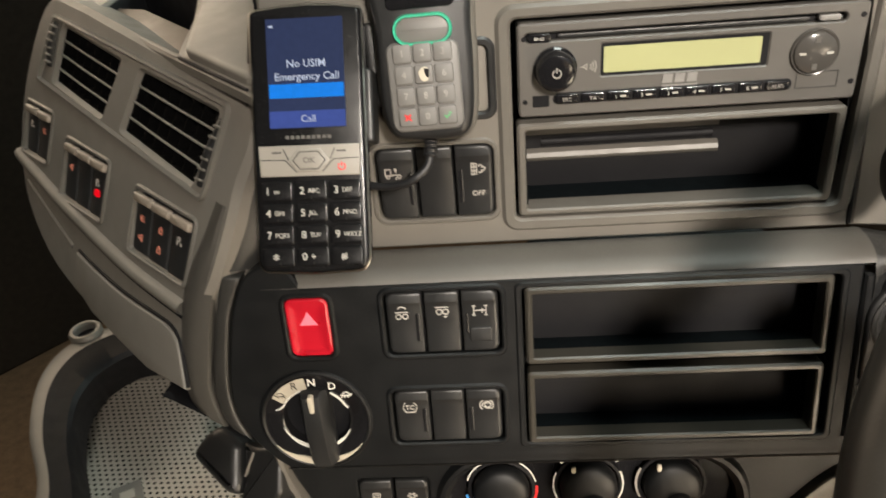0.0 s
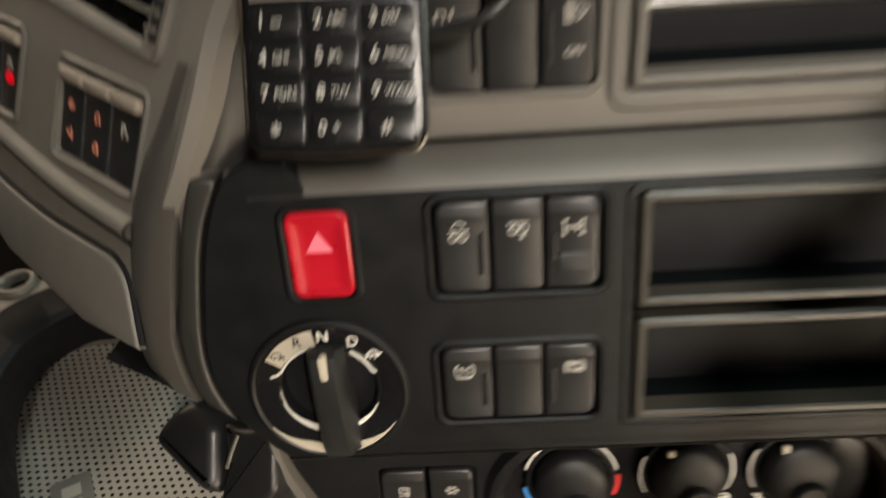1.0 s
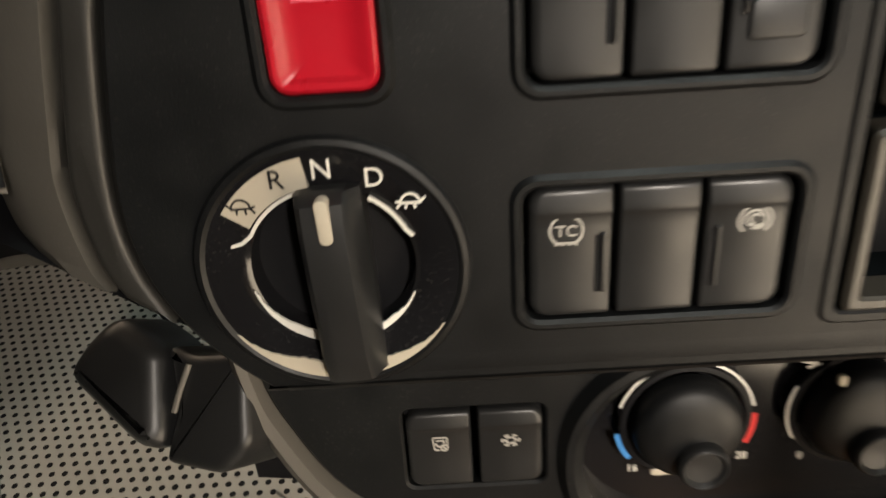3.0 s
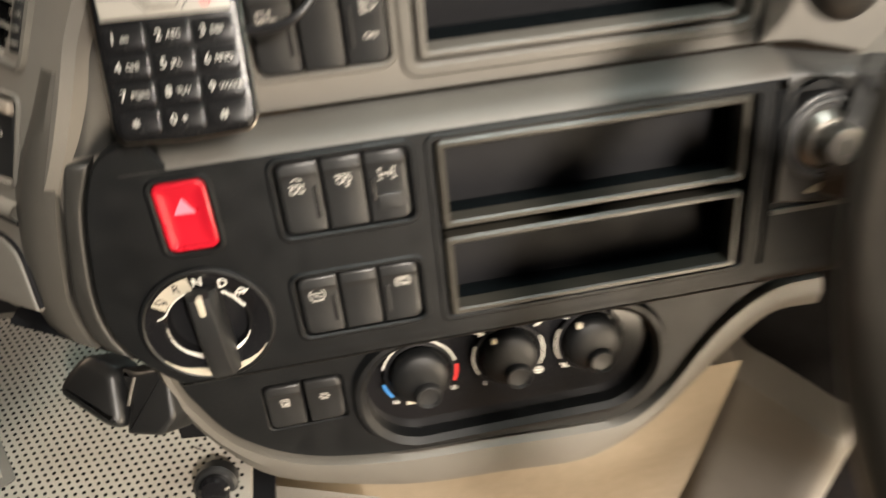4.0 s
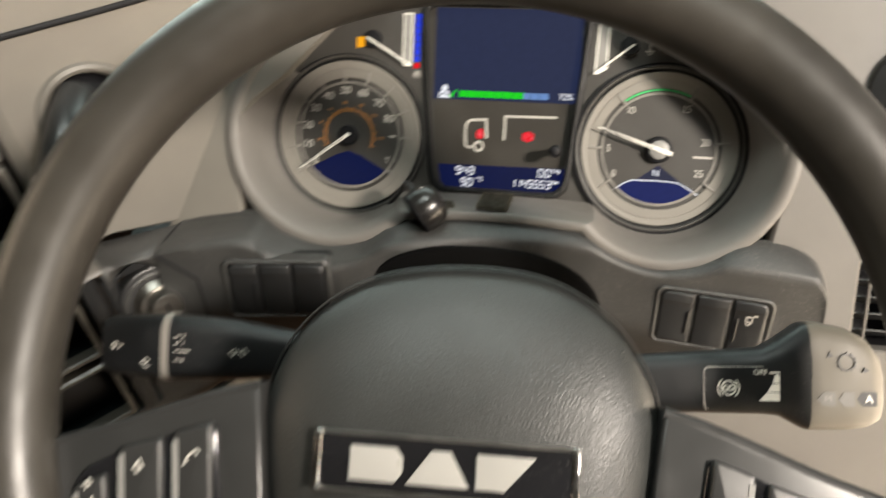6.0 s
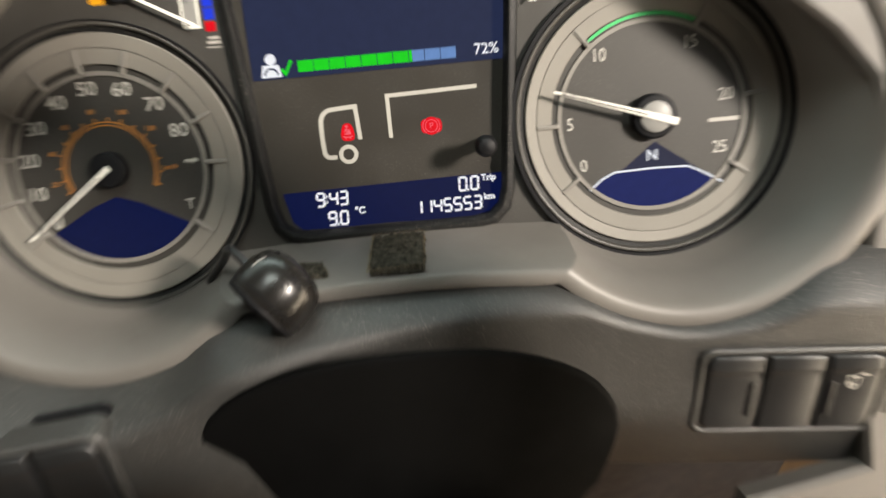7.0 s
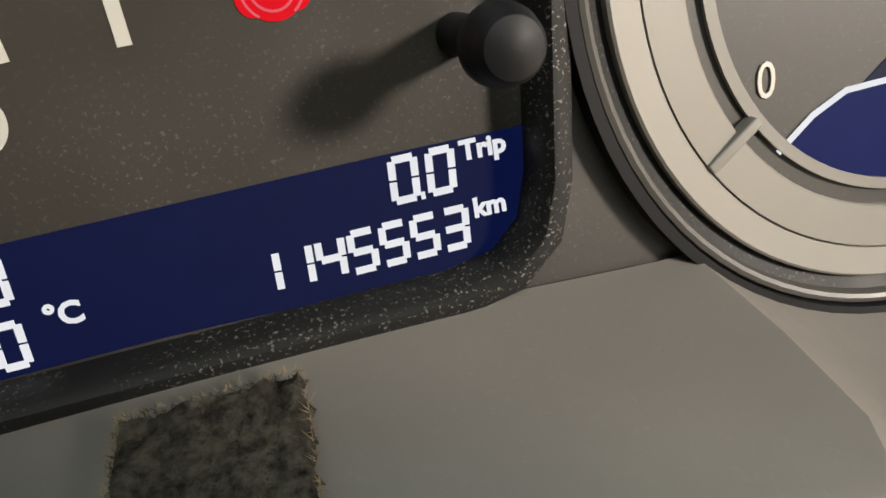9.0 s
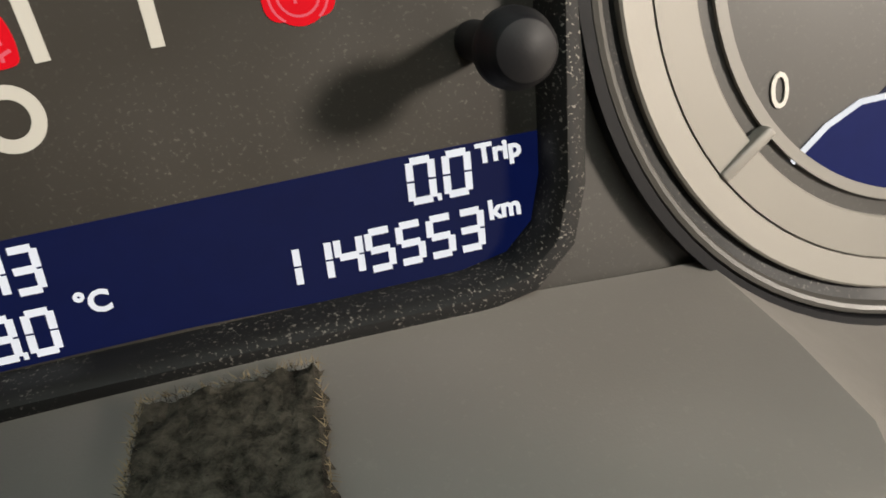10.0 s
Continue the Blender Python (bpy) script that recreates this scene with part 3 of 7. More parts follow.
part("bin_surround", plate(rrect(189, 114.5, 5, 160, -18.3), [rrect(182, 108, 3.5, 160, -18.3)], 1.0, 6, 1.2, 24), BLACK, dash, "", F_LOW)
part("backing", slab(rect(-105, 262, -85, 50), -30, -26), DARK, dash, "", F_LOW)
xs = [-86 + (262 + 86) * i / 20 for i in range(21)]
part("overhang", loft([[(x, y, z) for x in xs] for y, z in ((-23.6, 592.6), (-22.6, 590.6), (-10, 588), (26, 584))], False), BLACK, dash)
fold = [(-74, -0.3), (-79, 0.06), (-83, 0.1), (-86.4, -0.5), (-89.2, -2.4), (-91, -5.2), (-91.8, -9), (-91.2, -20), (-88, -52)]
part("panel_fold", loft([[(x, y, z) for x in (-80, 0, 90, 180, 262, 336)] for y, z in fold], False), BLACK, dash, "rounded lower edge of the console panel", F_LOW, 80)
# black panel right of the bins, round the rotary unit
part("key_panel", plate([(263, -87), (336, -87), (336, 22), (318, 33), (263, 34)], [rrect(40, 66, 14, 292, 4)], -0.4, 12, 1.6, 24), BLACK, dash, "black grained panel beside the bins", F_LOW)
# climate panel
BOT_OUT = smooth_line([(-106, 40), (-98, 13), (-76, -24), (-33, -51), (30, -63), (96, -66), (160, -70), (200, -69), (229, -49), (255, -15), (281, 11), (310, 25), (340, 27)], 5) + [(340, 72), (-108, 72)]
bot_holes = [rrect(55, 38, 4.5, -27.4, -4.5), rrect(212, 84, 41, 116, -12)]
part("climate_panel", plate(BOT_OUT, bot_holes, -5, 12, 1.5, 20), BLACK, dash, "black lower console panel round the climate dials", F_BOT)
part("backing", slab(rect(-60, 230, -56, 40), -26, -22), BLACK, dash, "", F_BOT)
lip_in, lip_out = rrect(206, 78, 38, 116, -12, 12), rrect(226, 98, 46, 116, -12, 12)
part("climate_lip", loft([[(x, y, -5.5) for x, y in lip_out], [(x, y, 0.5) for x, y in rrect(220, 92, 44, 116, -12, 12)], [(x, y, 0.8) for x, y in rrect(214, 86, 41, 116, -12, 12)], [(x, y, -3) for x, y in lip_in], [(x, y, -16) for x, y in rrect(204, 76, 37, 116, -12, 12)]], True), BLACK, dash, "rounded lip round the climate dials", F_BOT)
part("climate_plate", slab(rrect(206, 78, 38, 116, -12, 12), -16, -13), GLOSS, dash, "gloss black dial plate", F_BOT)
# grey rim under the console
rim_in = smooth_line([(-107, 60), (-104, 34), (-98, 13), (-76, -24), (-33, -51), (30, -63), (96, -66), (160, -70), (200, -69), (229, -49), (255, -15), (281, 11), (310, 25), (342, 27)], 6)
rim_out = smooth_line([(-116, 60), (-113, 34), (-106, 4), (-88, -30), (-56, -66), (30, -96), (110, -104), (160, -108), (190, -99), (222, -80), (252, -54), (278, -28), (308, -5), (344, -4)], 6)


def between(t, z):
    return [(a[0] + (b[0] - a[0]) * t, a[1] + (b[1] - a[1]) * t, z) for a, b in zip(rim_in, rim_out)]


part("console_rim", loft([between(0, -14), between(0, -4), between(0.10, 0.5), between(0.45, 1.5), between(0.85, -3), between(1.0, -12), between(1.05, -40)], False), GREY_SMOOTH, dash, "grey rounded rim under the console", F_BOT)
# lower dash below the rim
LOW_X = range(-110, 312, 30)
part("lower_dash", loft([[(x, 22, 452) for x in LOW_X], [(x, 32, 330) for x in LOW_X], [(x, 60, 60) for x in LOW_X]], False), BEIGE, dash, "beige lower dash panel")
COVER = smooth_line([(316, 60), (317, 34), (330, 12), (345, -14), (357, -36), (368, -45), (384, -40), (410, -16)], 4)


def cover_row(z, back):
    return [(x + back, y + back, z) for x, y in COVER]


part("footwell_cover", loft([cover_row(60, 0), cover_row(396, 0), cover_row(412, 3), cover_row(420, 10), cover_row(423, 24)], False), FOOT_GREY, dash, "pale grey moulded cover in the footwell")
# dark sheet added in place of the shade seen through the wheel
part("footwell_shade", slab([(300, 120), (800, -300), (820, -280), (320, 150)], 40, 640), DARK, dash, "dark sheet standing in for the shaded footwell")
part("tunnel_cover", loft([[(-115, 26, 470), (-60, -8, 452), (10, -20, 430)], [(-125, 20, 430), (-60, -30, 420), (20, -40, 400)], [(-140, 20, 120), (-60, -40, 120), (20, -60, 120)]], False), GREY, dash, "grey cover below the console")
# two curved strips at the console's left edge, cut off along the underside
strip_a = smooth_line([(-95.5, 49), (-105.6, 26), (-111.6, 0), (-115.4, -28), (-113.6, -48), (-106.6, -65)], 5) + smooth_line([(-119, -56), (-123, -46), (-125, -27), (-123, -12), (-114.6, 26), (-107, 50)], 5)
end_right = smooth_line([(-92, 92), (-101, 71), (-116.4, 26), (-124.8, -12), (-126.8, -27), (-124.6, -47), (-121, -55.6)], 5)
end_left = smooth_line([(-106, 96), (-118, 74), (-134, 46), (-144, 18), (-150, -10), (-150, -28), (-146, -38)], 5)
part("edge_strip", slab(strip_a, -16, -0.8, 2.2), DARK_GREY, dash, "dark grey strip beside the console", F_LOW)


def end_row(t, z):
    return [(a[0] + (b[0] - a[0]) * t, a[1] + (b[1] - a[1]) * t, z) for a, b in zip(end_right, end_left)]


# same plastic as the side panel; the darker grey paints its shade
part("panel_end", loft([end_row(0, -16), end_row(0.02, -3.5), end_row(0.08, -1.6), end_row(0.4, -1.2), end_row(0.75, -5), end_row(1.0, -15), end_row(1.15, -40)], False), MID_GREY, dash, "rounded end of the side panel, darker grey for its shaded side", F_LOW)
corner_l = smooth_line([(-105.5, 52), (-97.5, 80), (-84, 117), (-75, 154), (-68, 190)], 4)
corner_r = smooth_line([(-86, 50), (-72, 80), (-58, 117), (-50, 154), (-44, 190)], 4)
# dark grey stands in for the shadow in this recess
part("corner_strip", loft([[(x - 1.5, y, -20) for x, y in corner_l], [(x, y, -4.5) for x, y in corner_l], [(x + 2, y, -3.2) for x, y in corner_l], [((a[0] + b[0]) / 2, (a[1] + b[1]) / 2, -7) for a, b in zip(corner_l, corner_r)], [(x, y, -15) for x, y in corner_r], [(x + 4, y, -22) for x, y in corner_r]], False), DARK_GREY, dash, "strip between the side panel and the console, darkened as shade", F_LOW, 80)
under = [(-160, -30), (-142, -41), (-117, -58), (-104, -66), (-91, -80)]
part("underside", loft([[(x, y, -2) for x, y in under], [(x, y + 6, -120) for x, y in under]], False), DARK, dash, "", F_LOW)
part("edge_backing", slab([(-112, 60), (-80, 60), (-90, -76), (-116, -56), (-138, -42), (-136, 10)], -24, -18), DARK, dash, "", F_LOW)
# dark sheet set in where there is only shade under the console
part("edge_shade", slab([(-124, 74), (-84, 74), (-70, -40), (-120, -34)], -34, -30), DARK, dash, "dark sheet standing in for shade behind the console edge", F_BOT)

# passenger-side panel with the vents
SIDE_OUT = smooth_loop([(-154, 106), (-180, 66), (-191, 10), (-176, -46), (-124, -86), (-50, -104), (40, -111), (66, -109), (74, -88), (85, -60), (97, -28), (104, 6), (108, 34), (116, 62), (108, 86), (36, 91), (-62, 102), (-110, 107)], 4)
VENT_R = [(-13, 79), (82, 71), (62, 19), (-32, 32)]
VENT_L = [(-129, 91), (-36, 80), (-57, 34), (-139, 45)]


def round_poly(q, r):
    """An outline of any number of corners, each rounded."""
    out = []
    k = len(q)
    for i in range(k):
        a, b, c = Vector(q[i - 1]), Vector(q[i]), Vector(q[(i + 1) % k])
        ra, rc = min(r, (a - b).length * 0.45), min(r, (c - b).length * 0.45)
        p0, p1 = b + (a - b).normalized() * ra, b + (c - b).normalized() * rc
        for t in (0, 0.33, 0.67, 1):
            out.append(tuple(p0 * (1 - t) ** 2 + b * 2 * t * (1 - t) + p1 * t * t))
    return out


def round_quad(q, r=5):
    out = []
    for i in range(4):
        a, b, c = Vector(q[i - 1]), Vector(q[i]), Vector(q[(i + 1) % 4])
        p0, p1 = b + (a - b).normalized() * r, b + (c - b).normalized() * r
        for t in (0, 0.25, 0.5, 0.75, 1):
            out.append(tuple(p0 * (1 - t) ** 2 + b * 2 * t * (1 - t) + p1 * t * t))
    return out


def skew(cx, cy, w, h, k=0.10):
    return round_quad([(cx - w / 2 + k * h / 2, cy + h / 2 + 0.03 * w), (cx + w / 2 + k * h / 2, cy + h / 2), (cx + w / 2 - k * h / 2, cy - h / 2 - 0.0 * w), (cx - w / 2 - k * h / 2, cy - h / 2)], 4)


SIDE_SW = [(34, -20, 72, 43), (-74, -13, 66, 44), (-156, 3, 46, 40)]
side_holes = [round_quad(VENT_R), round_quad(VENT_L)] + [skew(*s) for s in SIDE_SW]
part("side_panel", plate(SIDE_OUT, side_holes, 0, 30, 4, 45), GREY, dash, "warm grey passenger-side panel with two air vents", F_SIDE)
part("backing", slab(inset(SIDE_OUT, 14), -60, -52), DARK, dash, "", F_SIDE)
sur = round_quad([(-142, 97), (93, 77), (78, 13), (-164, 42)], 8)
part("vent_surround", loft([[(x, y, -2) for x, y in sur], [(x, y, 2.5) for x, y in inset(sur, 1.2)], [(x, y, 2.8) for x, y in inset(sur, 3.2)], [(x, y, -1) for x, y in inset(sur, 5)]], True), GREY_SMOOTH, dash, "raised rounded frame round the vents", F_SIDE)
groove = smooth_line([(-186, -22), (-171, -26), (-128, -35), (-86, -42.5), (-23, -51.5), (18, -55.5), (70, -57)], 6)
part("crease", loft([[(x, y + 7, -1) for x, y in groove], [(x, y + 5, 3.4) for x, y in groove], [(x, y + 1.5, 5.2) for x, y in groove], [(x, y - 1.2, 4.4) for x, y in groove], [(x, y - 2.6, 1.5) for x, y in groove], [(x, y - 3.0, -2) for x, y in groove]], False), GREY, dash, "raised crease under the switches", F_SIDE, 70)
part("crease_gap", tube([(x, y - 4.4, -0.2) for x, y in groove], 1.5, 8), DARK, dash, "dark gap under the crease", F_SIDE)
lower = smooth_line([(-168, -39), (-128, -52), (-82, -66)], 6)
part("lower_ridge", tube([(x, y, -0.6) for x, y in lower], 2.0, 10), GREY_SMOOTH, dash, "thin ridge below the crease", F_SIDE)
flap_top = smooth_line([(-72, -67), (-40, -71), (-2, -73.5), (40, -72.5), (57, -72.5), (67, -76), (73, -82), (80, -94), (86, -104)], 4)
part("flap", slab(flap_top + [(40, -110), (-40, -103), (-70, -92)], -2, 2.4, 1.8), GREY, dash, "closed grey compartment flap", F_SIDE)
part("flap_gap", tube([(x + 0.6, y + 1.6, 0.1) for x, y in flap_top], 1.3, 8), DARK, dash, "dark gap round the flap", F_SIDE)
for sx, sy, sw_, sh_ in SIDE_SW:
    part("switch_bezel", plate(inset(skew(sx, sy, sw_, sh_), -2.4), [inset(skew(sx, sy, sw_, sh_), -0.2)], 1.6, 6, 1.0, 5), GREY_SMOOTH, dash, "grey bezel round the switches", F_SIDE)
# top of the passenger-side dash with an open pocket and a raised block beside it
F_TOP = basis(at(F_SIDE, 0, 95, 0).translation, F_SIDE.col[0].xyz, (0.643, 0.766, 0.10))
POCKET = [(-112, 15.5), (38, -5.5), (-12, 40), (-52, 70), (-150, 74)]
part("top_shelf", plate([(-180, 18), (123, -14.5), (150, 240), (-150, 240)], [round_poly(POCKET, 6)], 0, 8, 2.5, 52), GREY, dash, "grey top of the passenger-side dash with an open pocket", F_TOP)
# dark liner over the grey walls paints the shade at the pocket's back
part("pocket_shade", loft([[(x, y, -3) for x, y in inset(round_poly(POCKET, 6), 2.2)], [(x, y, -52) for x, y in inset(round_poly(POCKET, 6), 2.4)]], True, False, True), DARK, dash, "dark liner standing in for shade inside the pocket", F_TOP)
part("pocket_floor", slab([(-108, 18), (36, -2), (-20, 37), (-98, 47), (-124, 40)], -12, -8, 1), FLOOR_BROWN, dash, "brown shelf inside the pocket", F_TOP)
part("top_block", slab(round_poly([(45, -2.5), (118, -10), (140, 130), (-30, 130), (-44, 72), (-7, 41)], 5), -2, 6.5, 3), GREY, dash, "raised grey block beside the pocket", F_TOP)
part("top_seam", tube([(40, -5.0, 0.2), (80, -9.2, 0.2), (119, -13.0, 0.2)], 1.0, 8), DARK, dash, "dark seam under the raised block", F_TOP)

# ---- binnacle round the instruments ----
def arc3(cx, cy, r, a0, a1, z, n=36):
    return [(cx + r * math.cos(radians(a0 + (a1 - a0) * i / n)), cy + r * math.sin(radians(a0 + (a1 - a0) * i / n)), z) for i in range(n + 1)]


GL, GR = (-111, -2), (116, -1)           # gauge centres on the cluster face
L0, R1 = 132, 408
BOWL = [(58.0, 2), (59.5, 4), (62.8, 20), (66.6, 34), (69.8, 40), (71.2, 42), (72.6, 43), (74.4, 43.6), (77.6, 43.6), (79.0, 42.8), (79.8, 40.4), (80.0, 36)]
# heights of the shelf between the bowls, one for each ring; bowls and shelf meet in a mitre
SHELF_Y = (-41.6, -42.4, -46.2, -49.6, -51.0, -51.6, -52.2, -53.6, -56.4, -57.6, -58.4, -58.6)


def mitre(c, r, y):
    return math.degrees(math.asin((c[1] - y) / r))


part("gauge_bowl", loft([arc3(GL[0], GL[1], r, L0, 360 - mitre(GL, r, y), z) for (r, z), y in zip(BOWL, SHELF_Y)], False), BINNACLE, dash, "smooth grey bowl round the speedometer", F_CL)
part("gauge_bowl", loft([arc3(GR[0] + z * 0.12, GR[1], r, 180 + mitre(GR, r, y), R1, z) for (r, z), y in zip(BOWL, SHELF_Y)], False), BINNACLE, dash, "smooth grey bowl round the rev counter", F_CL)


def shelf_row(y, r, z):
    x0 = GL[0] + math.sqrt(r * r - (y - GL[1]) ** 2) - 0.1
    x1 = GR[0] + z * 0.12 - math.sqrt(r * r - (y - GR[1]) ** 2) + 0.1
    row = []
    for i in range(21):
        t = i / 20
        row.append((x0 + (x1 - x0) * t, y + 2.6 * (1 - (2 * t - 1) ** 2) * min(1.0, 4 * t, 4 - 4 * t) ** 0.5, z))
    return row


part("binnacle_shelf", loft([shelf_row(y, r, z) for y, (r, z) in zip(SHELF_Y, BOWL)], False), BINNACLE, dash, "smooth grey shelf under the display", F_CL)
part("cluster_backing", slab(rect(-200, 205, -66, 140), -18, -12), DARK, dash, "", F_CL)
# black grained panel under the binnacle
hood = smooth_line([(-227, -73), (-200, -66.6), (-164, -62.4), (-146, -73), (-115, -80.5), (-84, -75), (-62, -62.5), (-22, -57.6), (30, -57.4), (66, -60.5), (90, -72.5), (115, -79.5), (138, -76.5), (153, -70), (169, -60.2), (184, -58.4), (199, -59.8), (213, -65.4), (221, -75.5), (223.4, -92), (224, -140)], 4)
FACE = 8.0                                   # the switch faces stand this far out


def on_face(f, q, top, deep=0.0):
    """A point of the switch face below q: its top edge, or the given height."""
    p = (f.inverted() @ (q * MM)) / MM
    y = min(24, p.y - 5) if top is None else top
    return (f @ Vector((p.x * MM, y * MM, (FACE + deep) * MM))) / MM


def face_point(hx, q, top, deep=0.0):
    a, b = on_face(F_SWA, q, top, deep), on_face(F_SWB, q, top, deep)
    t = min(1.0, max(0.0, (hx + 50) / 150))
    return a.lerp(b, t)


def face_row(kind):
    rows = []
    for hx, hy in hood:
        q = Vector(wpts(F_CL, [(hx, hy)], 43)[0])
        e = face_point(hx, q, None)
        if kind < 4:
            p = (q + CZ * -6, q, q.lerp(e, 0.10) + Vector((0, 0, 0.6)), q.lerp(e, 0.82) + Vector((0, 0, 2.4)))[kind]
        elif kind == 4:
            p = e + Vector((0, 0, 0.6))
        elif kind == 5:
            p = face_point(hx, q, None, 0.6) + Vector((0, 0, -4))
        else:
            p = face_point(hx, q, (-20, -56, -66)[kind - 6], (0.6, 0, -60)[kind - 6])
        rows.append(tuple(p))
    tail = [Vector(r) for r in rows[-1:]]
    rows.append(tuple(tail[0] + CX * 2 - CZ * 2))
    rows.append(tuple(tail[0] + CX * 3 - CZ * 12))
    return rows


part("driver_panel", loft([face_row(k) for k in range(9)], False), COARSE, dash, "black grained panel behind the steering wheel", None, 80)
# curved panel between the console ledge and the driver panel, over the ignition switch
q0 = Vector(wpts(F_CL, [hood[0]], 43)[0])
e0 = face_point(hood[0][0], q0, None)
left_side = [Vector(p) for p in ((267, 40, 719), (267, 26, 723.2), (267, 10, 720.6), (267, 4.6, 716), (268, 2.6, 708), (268, -1, 694))]
right_side = [q0, q0.lerp(e0, 0.4) + Vector((0, 0, 1)), e0 + Vector((0, 0, 1)), e0 + Vector((0, 0, -3)), e0 + Vector((0.2, -0.2, -10)), e0 + Vector((0, 0, -22))]


def panel_row(i):
    row = []
    for j in range(13):
        t = j / 12
        p = left_side[i].lerp(right_side[i], t * t * (3 - 2 * t) * 0.5 + t * 0.5)
        k = math.sin(math.pi * t)
        row.append((p.x, p.y + (0, 0, 0, 0, 4, 14)[i] * k, p.z + (0, 0, 0, 3, 8, 14)[i] * k))
    return row


part("ignition_panel", loft([panel_row(i) for i in range(6)], False), COARSE, dash, "black grained panel over the ignition switch", None, 80)
part("panel_seam", tube([tuple(q0), tuple(q0.lerp(e0, 0.5) + Vector((0, 0, 1.4))), tuple(e0 + Vector((0, 0, 0.6)))] + [tuple(F_SWA @ Vector((x * MM, y * MM, z * MM)) / MM) for x, y, z in ((-53, -6, 8.4), (-49.5, -40, 8.2))], 1.0, 8), DARK, dash, "dark seam between the panels")
# black sheet laid where the column opening lies in shade
part("column_shade", slab(smooth_loop([(-70, -14), (-62, 14), (-30, 30), (8, 34), (48, 30), (78, 12), (86, -18), (60, -60), (-50, -60)], 4), 0, 3, 2), SHADE_BLACK, dash, "black sheet standing in for the shaded column opening", F_CL @ mm(-4, -100, 60, 20, 0, 0))
# grey panel right of the rev counter
part("right_panel", plate([(186, -64), (192, -20), (187, 8), (172, 26), (142, 50), (118, 68), (98, 92), (90, 130), (400, 150), (400, -245), (128, -245), (140, -160), (190, -150), (186, -100)], [rrect(60, 86, 3, 272, -80)], 40, 12, 2, 30), BINNACLE, dash, "warm grey panel right of the instruments", F_CL)
part("left_fill", slab([(-236, -90), (-176, -90), (-186, 0), (-172, 20), (-148, 38), (-126, 60), (-102, 84), (-84, 120), (-236, 130)], 30, 40, 1), GREY, dash, "", F_CL)


# ---- small symbols, drawn as strokes about 8 mm across ----
def wheel_sym(x, y, r):
    return arc(x, y, r, 0, 360, 12)


